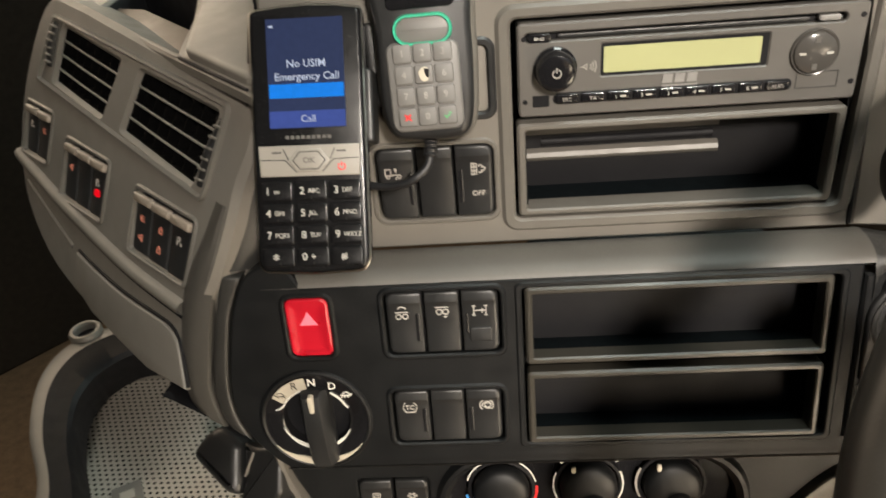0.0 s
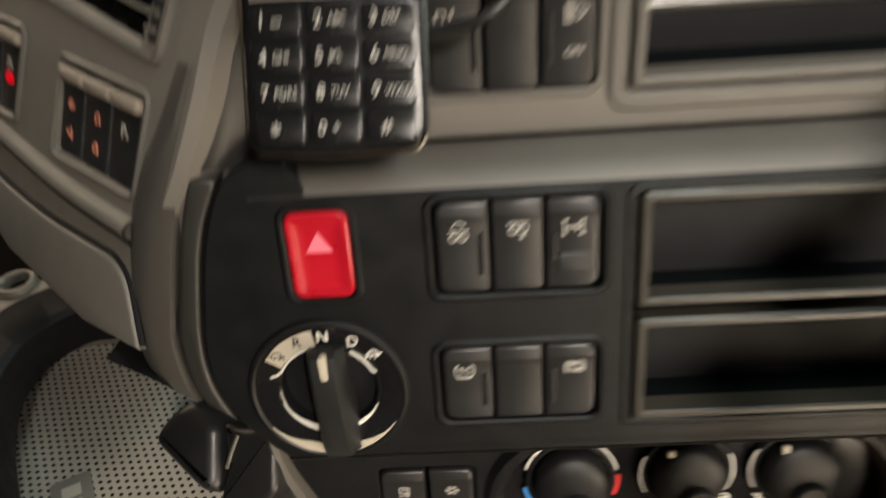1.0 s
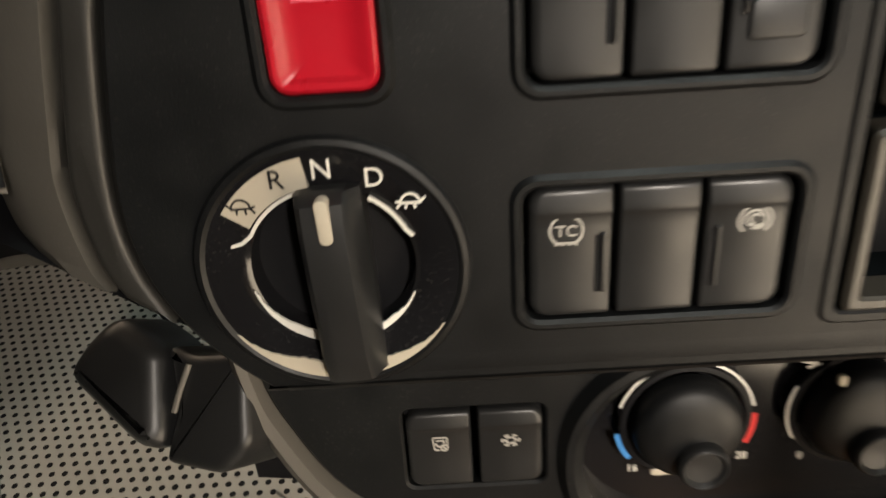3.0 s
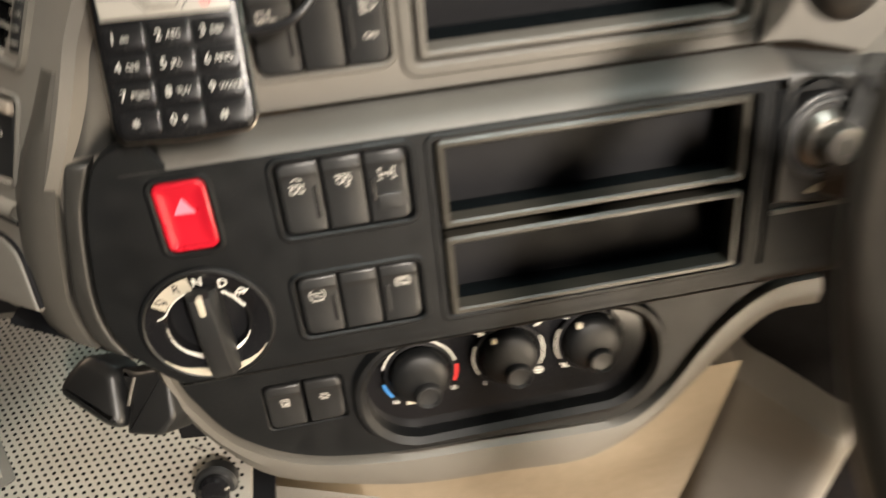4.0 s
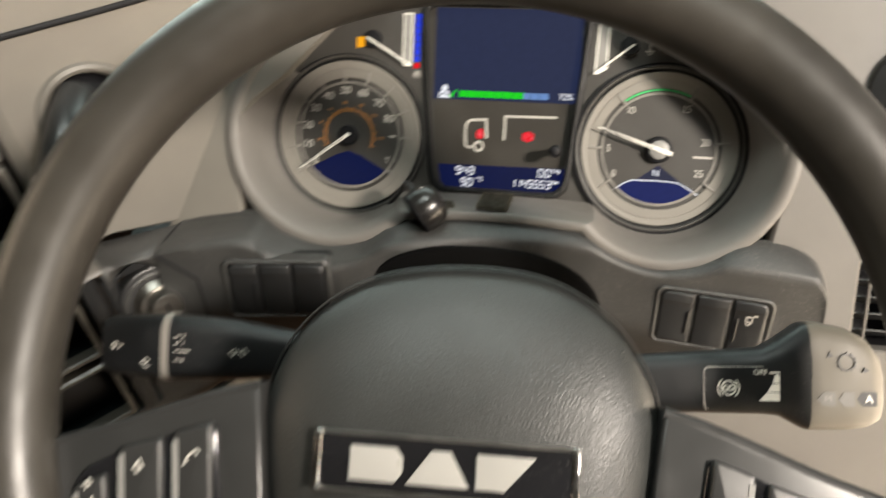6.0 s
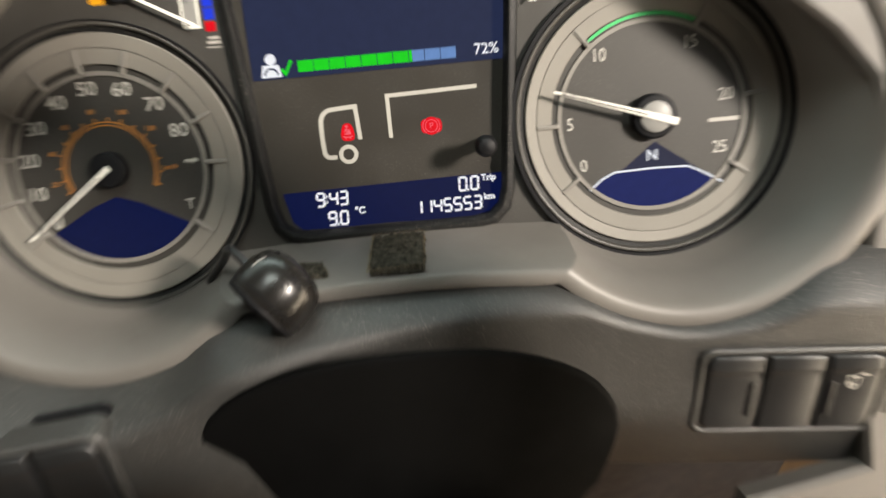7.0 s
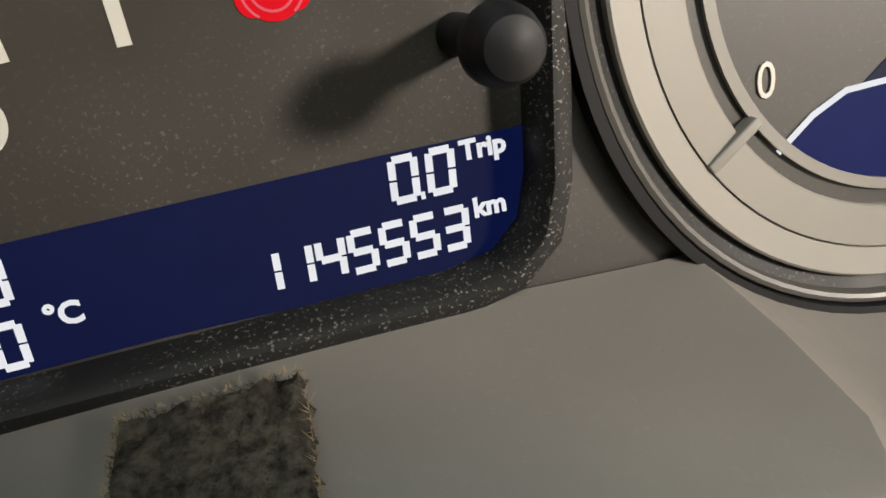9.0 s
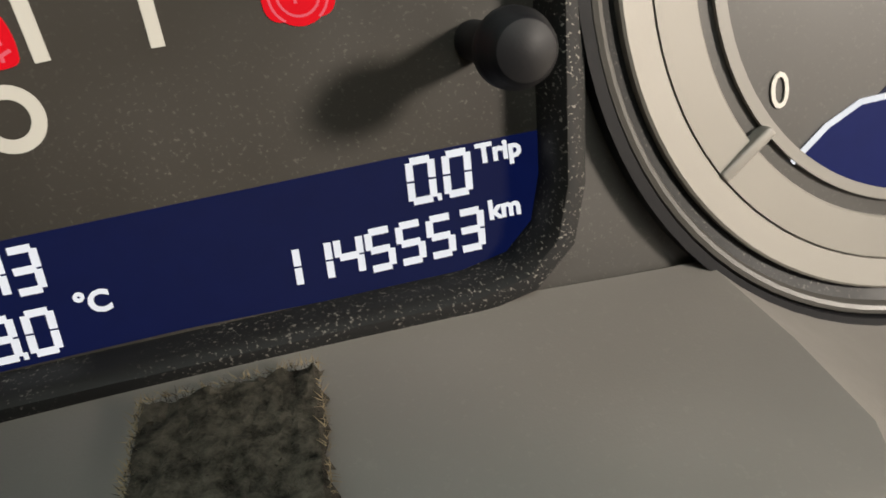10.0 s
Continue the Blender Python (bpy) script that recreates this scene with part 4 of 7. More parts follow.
SYMBOLS = {
    "lift_axle": [wheel_sym(-2, -2.2, 1.6), wheel_sym(2, -2.2, 1.6), [(-4, 0.6), (4, 0.6)], arc(0, 1.6, 2.6, 150, 20, 8), [(2.4, 2.4), (2.6, 3.8)]],
    "axle_load": [[(-4, 3), (4, 3)], wheel_sym(-1.6, 0, 1.7), wheel_sym(2.2, 0, 1.7), [(2, -2.5), (2, -4)], [(1, -3.2), (3, -3.2)]],
    "diff_lock": [[(-3.6, 3), (-3.6, -3)], [(3.6, 3), (3.6, -3)], [(-3.6, 0), (3.6, 0)], [(-4.6, 3), (-2.6, 3)], [(2.6, 3), (4.6, 3)], [(-4.6, -3), (-2.6, -3)], [(2.6, -3), (4.6, -3)], [(1.4, 1.6), (1.4, -1.6)]],
    "tyre": [arc(0, 0, 4.2, 125, 235, 8), arc(0, 0, 4.2, 55, -55, 8), [(-2.6, -3.5), (2.6, -3.5)], [(-2.6, -4.2), (-2.6, -3.5)], [(-0.9, -4.2), (-0.9, -3.5)], [(0.9, -4.2), (0.9, -3.5)], [(2.6, -4.2), (2.6, -3.5)]],
    "brake_aid": [arc(0, 0, 2.7, 200, -60, 14), arc(0, 0, 4.1, 118, 228, 8), arc(0, 0, 4.1, 62, -48, 8), arc(0.2, 0.2, 1.4, 30, 250, 8), [(-1.8, -1.2), (-0.4, -1.4), (1.4, -2.6)], [(-0.6, -2.6), (1.8, -1.2)]],
    "truck_level": [[(-4.5, -1.5), (-4.5, 2.5), (-1.2, 2.5), (-1.2, -1.5), (-4.5, -1.5)], wheel_sym(-3, -2.2, 1.0), wheel_sym(3.6, -2.2, 1.0), [(-1.2, -1.2), (4.6, -1.2)], [(1.6, 0), (1.6, 2.6)], [(0.8, 1.8), (1.6, 2.8), (2.4, 1.8)], [(1.6, -2.4), (1.6, -4.2)]],
    "exhaust": [[(-3.6, 3.4), (-0.6, 3.4), (-0.6, -3.4), (-3.6, -3.4), (-3.6, 3.4)], [(-3.6, 1.2), (-0.6, 1.2)], [(-3.6, -1.2), (-0.6, -1.2)], [(-2.1, 3.4), (-2.1, -3.4)], arc(1.6, 1.4, 1.0, 180, -60, 6), arc(3.2, 0, 1.1, 120, -120, 6), arc(1.6, -1.6, 1.0, 60, -180, 6)],
    "recirculate": [[(2.6, -0.4), (2.6, 2.2), (2.0, 2.8), (-2.2, 2.8), (-2.8, 2.2), (-2.4, -2.2), (-1.8, -2.8), (-0.4, -2.8)], [(-1.6, 1.4), (1.4, 1.4), (1.2, 0.2)], arc(-0.2, 0.2, 1.5, 170, 290, 6), wheel_sym(1.4, -1.8, 1.3), [(0.6, -1.0), (2.2, -2.6)]],
    "snowflake": [[(1.9 * math.cos(math.pi / 3 * k), 1.5 * math.sin(math.pi / 3 * k)) for k in range(7)]] + [[(1.9 * math.cos(math.pi / 3 * k), 1.5 * math.sin(math.pi / 3 * k)), (3.7 * math.cos(math.pi / 3 * k), 2.9 * math.sin(math.pi / 3 * k))] for k in range(6)] + [[(3.4 * math.cos(math.pi / 3 * k + d), 2.7 * math.sin(math.pi / 3 * k + d)), (2.7 * math.cos(math.pi / 3 * k), 2.1 * math.sin(math.pi / 3 * k))] for k in range(6) for d in (-0.28, 0.28)],
    "cab_tilt": [[(-3, -2.4), (-3, 2), (0.6, 2), (0.6, -2.4)], wheel_sym(-1.2, -2.8, 1.2), [(0.8, 3), (3, 3.8), (4, 2.8), (1, 3)]],
    "horn": [[(-3, 0.8), (-1.4, 0.8), (1.6, 2.6), (1.6, -2.6), (-1.4, -0.8), (-3, -0.8), (-3, 0.8)]],
    "lamp": [arc(-0.6, 0, 2.4, 90, 270, 8) + [(-0.6, 2.4)], [(1, 1.6), (3, 2)], [(1, 0), (3, 0)], [(1, -1.6), (3, -2)]],
    "lock": [[(-2, -3), (2, -3), (2, 0.4), (-2, 0.4), (-2, -3)], arc(0, 0.6, 1.5, 180, 0, 6)],
    "park_heat": [[(-3, -3), (-3, 3), (-1, 3), (0, 1.6), (-1, 0.2), (-3, 0.2)], [(1, -2.6), (2.6, -0.6)], [(2.6, -2.6), (1, -0.6)]],
}


def rocker_body(w, h, corner):
    """A rocker cap: a band on top leaning back over a raised crease, a shallow dished face, rounded outer corners.
    corner: -1 its left corners are round, 1 its right ones, 0 neither."""
    y0, y1 = -h / 2, h / 2
    dish = [(y0, 1.9), (y0 + 2.5, 1.9), (y0 + 8, 1.8), (y1 - 11, 1.9), (y1 - 8.4, 2.1), (y1 - 7.4, 2.4), (y1 - 6.8, 2.6), (y1 - 6.0, 2.6), (y1 - 2.4, 2.1), (y1, 1.7)]

    def height(y):
        for (ya, za), (yb, zb) in zip(dish, dish[1:]):
            if y <= yb:
                return za + (zb - za) * (y - ya) / (yb - ya)
        return dish[-1][1]

    def cut(y, r):
        e = min(y - y0, y1 - y)
        return 0.0 if e >= r else r - math.sqrt(max(0.0, r * r - (r - e) ** 2))

    ends = (0, 0.15, 0.5, 1.1, 2.0, 3.2, 4.6)
    ys = sorted([y0 + e for e in ends] + [y1 - e for e in ends] + [y for y, z in dish[2:-2]])
    rings = []
    for y in ys:
        e = min(y - y0, y1 - y)
        drop = 1.5 * max(0.0, 1 - e / 1.2) ** 2
        xl = -w / 2 + cut(y, 5.0 if corner < 0 else 0.9)
        xr = w / 2 - cut(y, 5.0 if corner > 0 else 0.9)
        bl, br = (2.6 if corner < 0 else 0.9), (2.6 if corner > 0 else 0.9)
        z = height(y) - drop
        side = [(0, 1.7), (0.12, 1.0), (0.4, 0.4), (0.75, 0.1), (1.0, 0)]
        row = [(xl, y, -8)] + [(xl + bl * a, y, z - b) for a, b in side]
        row += [(xr - br * a, y, z - b) for a, b in reversed(side)] + [(xr, y, -8)]
        rings.append(row)
    return loft(rings, True, True, True)


_bodies = {}


def rocker(m, w, h, label, group, sym="", ridge=0, text="", sx=0, sy=0, mat=None, sym_mat=None, sym_scale=1.0, lens=None, corner=0):
    sw = thing("rocker_switch", m, label, "switch", group)
    key = (w, h, corner)
    if key not in _bodies:
        _bodies[key] = finish(rocker_body(w - 1.0, h - 0.8, corner), "cap", mat or SWITCH, 40), finish(box(-w / 2 + 0.2, w / 2 - 0.2, -h / 2 + 2, h / 2 - 2, -14, -3), "body", DARK)
    share("cap", _bodies[key][0], sw, Matrix.Identity(4))
    share("body", _bodies[key][1], sw, Matrix.Identity(4))
    if ridge:
        rx = ridge * (w / 2 - 3.4)
        part("indicator_ridge", slab(rrect(1.5, h * 0.46, 0.72, rx + 0.5, -2.6), 1.0, 2.9, 0.7), SWITCH, sw)
        part("indicator_slot", slab(rrect(1.3, h * 0.44, 0.6, rx - 0.9, -3.0), 1.0, 2.0), DARK, sw, "dark slot beside the ridge")
    mid = sy + h * (0.17 if h > 36 else 0.09)
    if sym:
        lines = [[(x * sym_scale + sx, y * sym_scale + mid) for x, y in ln] for ln in SYMBOLS[sym]]
        part("symbol", ribbon(lines, 0.62 * sym_scale ** 0.5, 1.4, 2.15), sym_mat or DIAL_PRINT, sw, "white printed symbol" if not sym_mat else "")
    if text:
        part("lettering", word(text, 4.4, 2.2, sx, mid - 0.2 if not sym or text == "TC" else -h * 0.17, bold=0.04), sym_mat or DIAL_PRINT, sw)
    if lens:
        part("lamp_lens", slab(lens[0], 1.2, 2.6, 0.4), lens[1], sw, lens[2])
    return sw


# console switch rows
G1, G2, G3, G4 = "switches under the keypad", "switches above the dial row", "switches beside the gear dial", "switches under the gear dial"
rocker(at(F_UP, 1.0, -23.8, -1.5), 22.6, 45.5, "black rocker switch with truck level symbol, half behind a cable", G1, "truck_level", 1, sx=-2, corner=-1, sym_mat=DIMPRINT)
rocker(at(F_UP, 23.6, -23.8, -1.5), 21.6, 45.5, "plain black blanking switch in the console", G1)
rocker(at(F_UP, 46.0, -23.8, -1.5), 22.6, 45.5, "black rocker switch with exhaust symbol and OFF", G1, "exhaust", -1, "OFF", sx=2.0, corner=1, sym_mat=DIMPRINT)
rocker(at(F_UP, 5.8, 36, -4), 19.5, 42, "black rocker switch behind the keypad handset", "switches behind the handset", "", 1)
rocker(at(F_UP, 26.8, 36, -4), 20.5, 42, "black rocker switch behind the keypad handset", "switches behind the handset")
bay = thing("blank_plate", at(F_UP, 47.5, 36, -2), "grey blank plate in a black ring beside the keypad handset", "blank plate")
part("ring", plate(rrect(27, 46, 7), [rrect(20, 39, 4.5)], 3.4, 8, 1.6, 8), SWITCH, bay, "thick black ring")
part("plate", slab(rrect(20.4, 39.4, 4.5), -2, 0.6, 0.5), GREY, bay, "grey plate")
part("inner_plate", slab(rrect(12, 32, 2.5, -2, 0), 0, 1.6, 0.8), GREY_SMOOTH, bay)
rocker(at(F_LOW, 0.2, 14.8, -1.8), 22.4, 41, "black rocker switch with lift axle symbol", G2, "lift_axle", 1, sx=-1.5, corner=-1)
rocker(at(F_LOW, 22.6, 14.8, -1.8), 21.4, 41, "black rocker switch with axle load symbol", G2, "axle_load")
sw = rocker(at(F_LOW, 45.0, 14.8, -1.8), 22.4, 41, "black rocker switch with differential lock symbol and finger notch", G2, "diff_lock", 0, corner=1)
part("notch", slab(rrect(13, 9, 1.5, 0, -8.5), 0.8, 3.0, 0.6), SWITCH, sw)
part("indicator_ridge", slab(rrect(1.6, 13, 0.8, -7.6, -1), 1.0, 2.7, 0.6), GLOSS, sw)
rocker(at(F_LOW, -0.8, -50, -1.8), 22.4, 37.8, "black rocker switch with traction control symbol", G3, "tyre", 1, "TC", sx=-1.2, sy=0.5, corner=-1)
rocker(at(F_LOW, 21.6, -50, -1.8), 21.4, 37.8, "plain black blanking switch in the console", G3)
rocker(at(F_LOW, 44.0, -50, -1.8), 22.4, 37.8, "black rocker switch with brake assist symbol", G3, "brake_aid", -1, sx=1.8, sy=0.5, corner=1)
rocker(at(F_BOT, -40.8, -4.5, -6), 25.0, 34.5, "black rocker switch with air recirculation symbol", G4, "recirculate", 0, sx=0.5, corner=-1)
rocker(at(F_BOT, -14.0, -4.5, -6), 25.0, 34.5, "black rocker switch with snowflake symbol", G4, "snowflake", 0, corner=1)

# hazard switch
hz = thing("hazard_switch", at(F_LOW, -58.2, 14.8, -2), "bright red hazard warning switch with a triangle", "switch")
hz_rings = []
for d, z in ((0, -8), (0, 1.0), (0.5, 2.4), (1.5, 3.1), (3.0, 3.0), (4.6, 1.7), (9, 1.5)):
    hz_rings.append([(x, y, z + (0.05 * y if z > 0 else 0)) for x, y in inset(rrect(26.6, 39.4, 5.0, n=6), d)] if d < 4 else [(x, y - 0.6, z + 0.05 * y) for x, y in rrect(26.6 - 2 * d, 39.4 - 2 * d, 2.0 if d < 8 else 1.0, n=6)])
part("button", loft(hz_rings, True, True, True), RED, hz, "glossy red button")
part("triangle", slab([(0, 10.4), (-5.5, 1.6), (5.5, 1.6)], 0.8, 2.1), PINK, hz, "pink printed triangle")

def ragged_arc(r_out, a0, a1, wide, z, seed, n=26):
    """A pale arc that thins towards its start and has a ragged inner edge."""
    rnd, pts = random.Random(seed), []
    for i in range(n + 1):
        a = radians(a0 + (a1 - a0) * i / n)
        pts.append((r_out * math.cos(a), r_out * math.sin(a)))
    for i in range(n, -1, -1):
        a, t = radians(a0 + (a1 - a0) * i / n), i / n
        r = r_out - 0.25 - wide * min(1.0, t * 1.5) ** 1.3 + rnd.uniform(-0.22, 0.22)
        pts.append((r * math.cos(a), r * math.sin(a)))
    return slab(pts, z - 0.8, z)


# gear selector dial
gd = thing("gear_selector", at(F_LOW, -62.3, -50, 0), "round black gear selector dial marked R N D", "gear dial")
part("bezel", lathe([(36, -6), (36, 0.6), (35.2, 1.6), (33.8, 2.0), (32.6, 1.2)], 72, cap=False), BLACK, gd)
part("dial_ring", lathe([(33.4, -3), (33.2, 1.3), (30, 0.9), (24, -0.3), (21.6, -1.6), (21.2, -3), (21, -10)], 72, cap=False), GLOSS, gd, "gloss black ring")
part("well", slab(circle(21.4, 48), -12, -9), DARK, gd)
part("reverse_field", ring_band(23.4, 31.2, -0.6, 1.35, 98, 146, 20), CREAM, gd, "cream field of the reverse positions")
part("lettering", word("N", 7.2, 1.3, 0.4, 27.4, bold=0.02), PRINT, gd, "white N")
part("lettering", word("D", 7.0, 1.3, 13.0, 24.6, bold=0.02), PRINT, gd, "white D")
part("lettering", word("R", 7.0, 1.5, -11.0, 25.4), DARK, gd, "dark R")
turtle = [arc(0, 0, 2.4, 0, 180, 8) + [(2.4, 0)], [(-2.4, 0), (-3.4, -1.4)], [(-1, 0), (-1.2, -1.5)], [(1, 0), (1.2, -1.5)], [(2.4, 0.2), (3.8, 1.4)], [(-3.6, 0.4), (-2.4, 0.2)]]
part("symbol", ribbon([[(x + 21.4, y + 17.6) for x, y in l] for l in turtle], 0.6, 0.8, 1.5), PRINT, gd, "white slow-speed symbol")
part("symbol", ribbon([[(-x - 20.6, y + 18.6) for x, y in l] for l in turtle], 0.5, 1.2, 1.6), DARK, gd, "dark slow-speed symbol")
part("scale_line", ribbon([arc(0, 0, 22.4, 104, 152, 14) + [(-22.3, 8.6), (-28.0, 7.2)], arc(0, 0, 22.0, 60, 26, 10) + [(21.4, 8.0)]], 0.9, -0.9, 0.2), PRINT, gd)
part("scale_line", ragged_arc(22.3, 194, 256, 2.2, 0.0, 6), PRINT, gd, "ragged white arc")
part("scale_line", ragged_arc(22.3, 338, 299, 1.4, 0.0, 7), PRINT, gd, "ragged white arc")
# cream arcs paint the lamp's reflection on the ring's lower slope
part("rim_glint", ragged_arc(32.9, 212, 264, 4.4, 1.5, 3), CREAM, gd, "cream arc painted as a reflection")
part("rim_glint", ragged_arc(32.9, 328, 276, 3.4, 1.5, 5), CREAM, gd, "cream arc painted as a reflection")
kn = bmesh.new()
prof = [(-31, 4), (-30, 8), (-22, 11), (0, 11.8), (14, 11.2), (21, 9.5), (23, 6.5), (23, -8), (-31, -2)]
rings = []
for x, k in ((-5.6, 0.60), (-5.0, 0.86), (-3.6, 0.98), (-1.0, 1.0), (3.6, 1.0), (6.4, 0.98), (7.4, 0.88), (8.0, 0.72), (10.4, 0.30)):
    rings.append([(x, y * (0.985 if k < 0.7 else 1), z * k if z > 0 else z) for y, z in prof])
loft(rings, True, True, True, kn)
kn.transform(pose(0, 0, 0, 0, 0, 2.5))
part("handle", kn, SWITCH, gd, "black grip bar")
part("pointer", moved(slab(rrect(3.4, 11.5, 1.5, 1.9, 17.6), 8.0, 11.9, 0.4), pose(0, 0, 0, 0, 0, 2.5)), CREAM, gd, "cream pointer")

# climate dials
for cx, cy, a, kind in ((51.5, 1, 248, 0), (114.3, 3, 118, 1), (173.5, 3, 122, 2)):
    cd = thing("climate_dial", at(F_BOT, cx, cy, -7), ("round black temperature dial with blue and red scale", "round black air direction dial", "round black fan speed dial")[kind], "dial", "climate dials")
    part("base", lathe([(24.5, 0), (24.3, 1.2), (22.6, 1.6), (21.8, 0.4)], 56, cap=False), DARK, cd)
    part("cap", lathe([(20.5, 0), (20.3, 5), (19.2, 8), (16.5, 10), (10, 11.4), (0.5, 11.8)], 48), BLACK, cd, "domed black cap")
    part("grip", moved(lathe([(9.8, 3), (9.4, 14), (8.8, 15.8), (8.0, 16.4), (7.4, 15.8), (6.6, 14.6), (0.4, 14.2)], 36), Matrix.Translation((3.2, -10.5, 0))), SWITCH, cd, "round finger grip")
    if kind == 0:
        part("scale_line", ribbon([arc(0, 0, 25.6, 163, 101, 14), arc(0, 0, 25.6, 86, 12, 16)], 1.0, 0, 0.5), PRINT, cd)
        part("cold_mark", ribbon([arc(0, 0, 25.8, 190, 218, 8)], 1.9, 0, 0.5), BLUEP, cd, "blue cold mark")
        part("hot_mark", ribbon([arc(0, 0, 25.8, 4, -26, 8)], 1.9, 0, 0.5), REDP, cd, "red hot mark")
        part("lettering", word("16", 4.6, 0.3, -19, -21), PRINT, cd)
        part("lettering", word("28", 4.6, 0.3, 22.5, -17.5), PRINT, cd)
        part("lettering", word("22", 4.0, 0.3, 0, 25.8), PRINT, cd)
        part("pointer", slab(rrect(12, 3.2, 1.4, -6, -22.4), 0, 1.8, 0.5), CREAM, cd, "cream pointer")
    elif kind == 1:
        part("scale_line", ribbon([arc(0, 0, 25, 155, 210, 10), arc(0, 0, 25, 25, -30, 10), arc(0, 0, 25.4, 112, 70, 8)], 0.9, 0, 0.5), PRINT, cd)
        part("lettering", word("0", 4.6, 0.3, -18, -21), PRINT, cd)
        part("symbol", ribbon([[(-24, 22), (-18, 20), (-15, 24)], [(-20, 18.5), (-15, 20)]], 0.9, 0, 0.5), PRINT, cd)
        part("symbol", ribbon([[(16, 22), (21, 24), (25, 28)], [(18, 27), (23, 21)], [(20, 19), (25, 22)]], 1.2, 0, 0.5), PRINT, cd)
        part("symbol", ribbon([arc(21, -18, 2.6, 0, 360, 10), [(19, -18), (23, -18)]], 0.8, 0, 0.5), PRINT, cd)
        part("pointer", slab(rrect(3.0, 4.4, 1.0, -11, 17.4), 6.5, 8.6, 0.5), CREAM, cd, "cream pointer")
    else:
        part("scale_line", ribbon([arc(0, 0, 25, 150, 208, 10)], 1.6, 0, 0.5), DIMPRINT, cd)
        part("lettering", word("0", 4.6, 0.3, -17, 21), PRINT, cd)
        part("lettering", word("4", 4.6, 0.3, 20, 23), PRINT, cd)
        part("symbol", ribbon([[(-22, -16), (-17, -20)], [(-20, -20), (-18, -15)]], 1.0, 0, 0.5), PRINT, cd)
        part("pointer", slab(rrect(3.0, 5, 1.0, -10.5, 17.4), 6.5, 8.6, 0.5), CREAM, cd, "cream pointer")

# single-slot radio
rd = thing("car_radio", at(F_UP, 161, 38.5, 2), "charcoal slot radio with a pale green display and round knob", "radio")
part("faceplate", plate(rrect(177, 50.5, 2.5), [rrect(164, 6.0, 2.8, -3.5, 17.9), rrect(87, 18.6, 1.5, -2, 4)], 0, 16, 1.0, 6), RADIO, rd, "charcoal faceplate")
part("case", slab(rrect(175, 49, 2), -34, -14), DARK, rd)
part("disc_slot", slab(rrect(165, 7, 2.8, -3.5, 17.9), -7, -4.5), DARK, rd)
part("slot_shutter", slab(rrect(128, 2.6, 1.2, -3.5, 17.4), -5, -2.6, 0.8), SWITCH, rd)
part("display_window", slab(rrect(86.4, 18.0, 1.5, -2, 4), -7, -0.7), DARK, rd)
part("display", slab(rrect(80.6, 13.8, 1, -3.0, 4.0), -2, -0.5), LCD, rd, "pale green unlit display")
k = part("volume_knob", lathe([(11.6, -2), (11.4, 2), (10.4, 3), (10.2, 9), (9.2, 10.6), (7.5, 11.2), (0.4, 10.6)], 48), GLOSS, rd, "gloss black volume knob", mm(-68.8, 1.5))
part("symbol", ribbon([arc(0, 0, 2.2, 60, -240, 12), [(0, 0.4), (0, 3)]], 0.5, 10.6, 11.4), DIMPRINT, k)
d = part("direction_pad", lathe([(12.6, -2), (12.4, 0.6), (11.8, 1.4), (11.0, 1.0), (10.6, 2.2), (9.5, 3.0), (0.4, 3.4)], 48), RADIO_PAD, rd, "round smoky grey direction pad", mm(64, 1.0))
part("symbol", merge(*[moved(box(-0.6, 0.6, 5.2, 8.4, 2.9, 3.5), pose(0, 0, 0, 0, 0, a)) for a in (90, 270)]), DIAL_PRINT, d)
part("symbol", merge(box(-1.2, 1.2, 5.4, 8.6, 2.9, 3.4), box(-1.2, 1.2, -8.6, -5.4, 2.9, 3.4)), RADIO, d)
part("eject_button", slab(rrect(11, 3.0, 1.4, 69.5, 17.9), -6, -0.2, 0.5), KEYGREY, rd, "silver-lit eject button")
part("band_button", slab(rrect(12.5, 4.6, 1.8, -77, 17.4), -6, 0.2, 0.5), GLOSS, rd)
part("lettering", word("BND", 2.6, 0.3, -77, 17.2), DIAL_PRINT, rd)
part("button_strip", slab(rrect(125, 6.4, 3.0, -7.5, -15.4), -1, 0.5, 0.3), DARK, rd, "dark strip behind the preset buttons")
for i in range(9):
    bx = -62.5 + i * 13.75
    part("preset_button", slab(rrect(12.6, 5.2, 1.6 if i in (0, 8) else 0.8, bx, -15.4), -2, 1.4, 0.8), GLOSS, rd)
    tx = ("SRC", "TA", "1", "2", "3", "4", "5", "6", "AUD")[i]
    part("lettering", word(tx, 2.9, 1.5, bx - (1.5 if len(tx) == 1 else 0), -15.9), DIMPRINT, rd)
    if 1 < i < 8:
        part("symbol", box(bx + 0.6, bx + 3.6, -16.2, -15.2, 1.2, 1.55), DIMPRINT, rd)
part("maker_mark", merge(*[slab([(x, -10.4), (x + 5.2, -10.4), (x + 5.6, -5.6), (x + 0.6, -5.6)], 0, 0.4) for x in (-12.5, -6.2, 0.1)] + [box(-12.5, 6.2, -12.4, -11.5, 0, 0.4)]), KEYGREY, rd, "three faint printed blocks over a line")
part("sensor_window", slab(rrect(9, 6.4, 0.6, -76.5, -16.4), -0.2, 0.3), DARK, rd)
part("label_field", ribbon([[(57, -9.5), (78, -9.5), (78, -18), (57, -18), (57, -9.5)]], 0.35, 0, 0.25), SWITCH, rd)
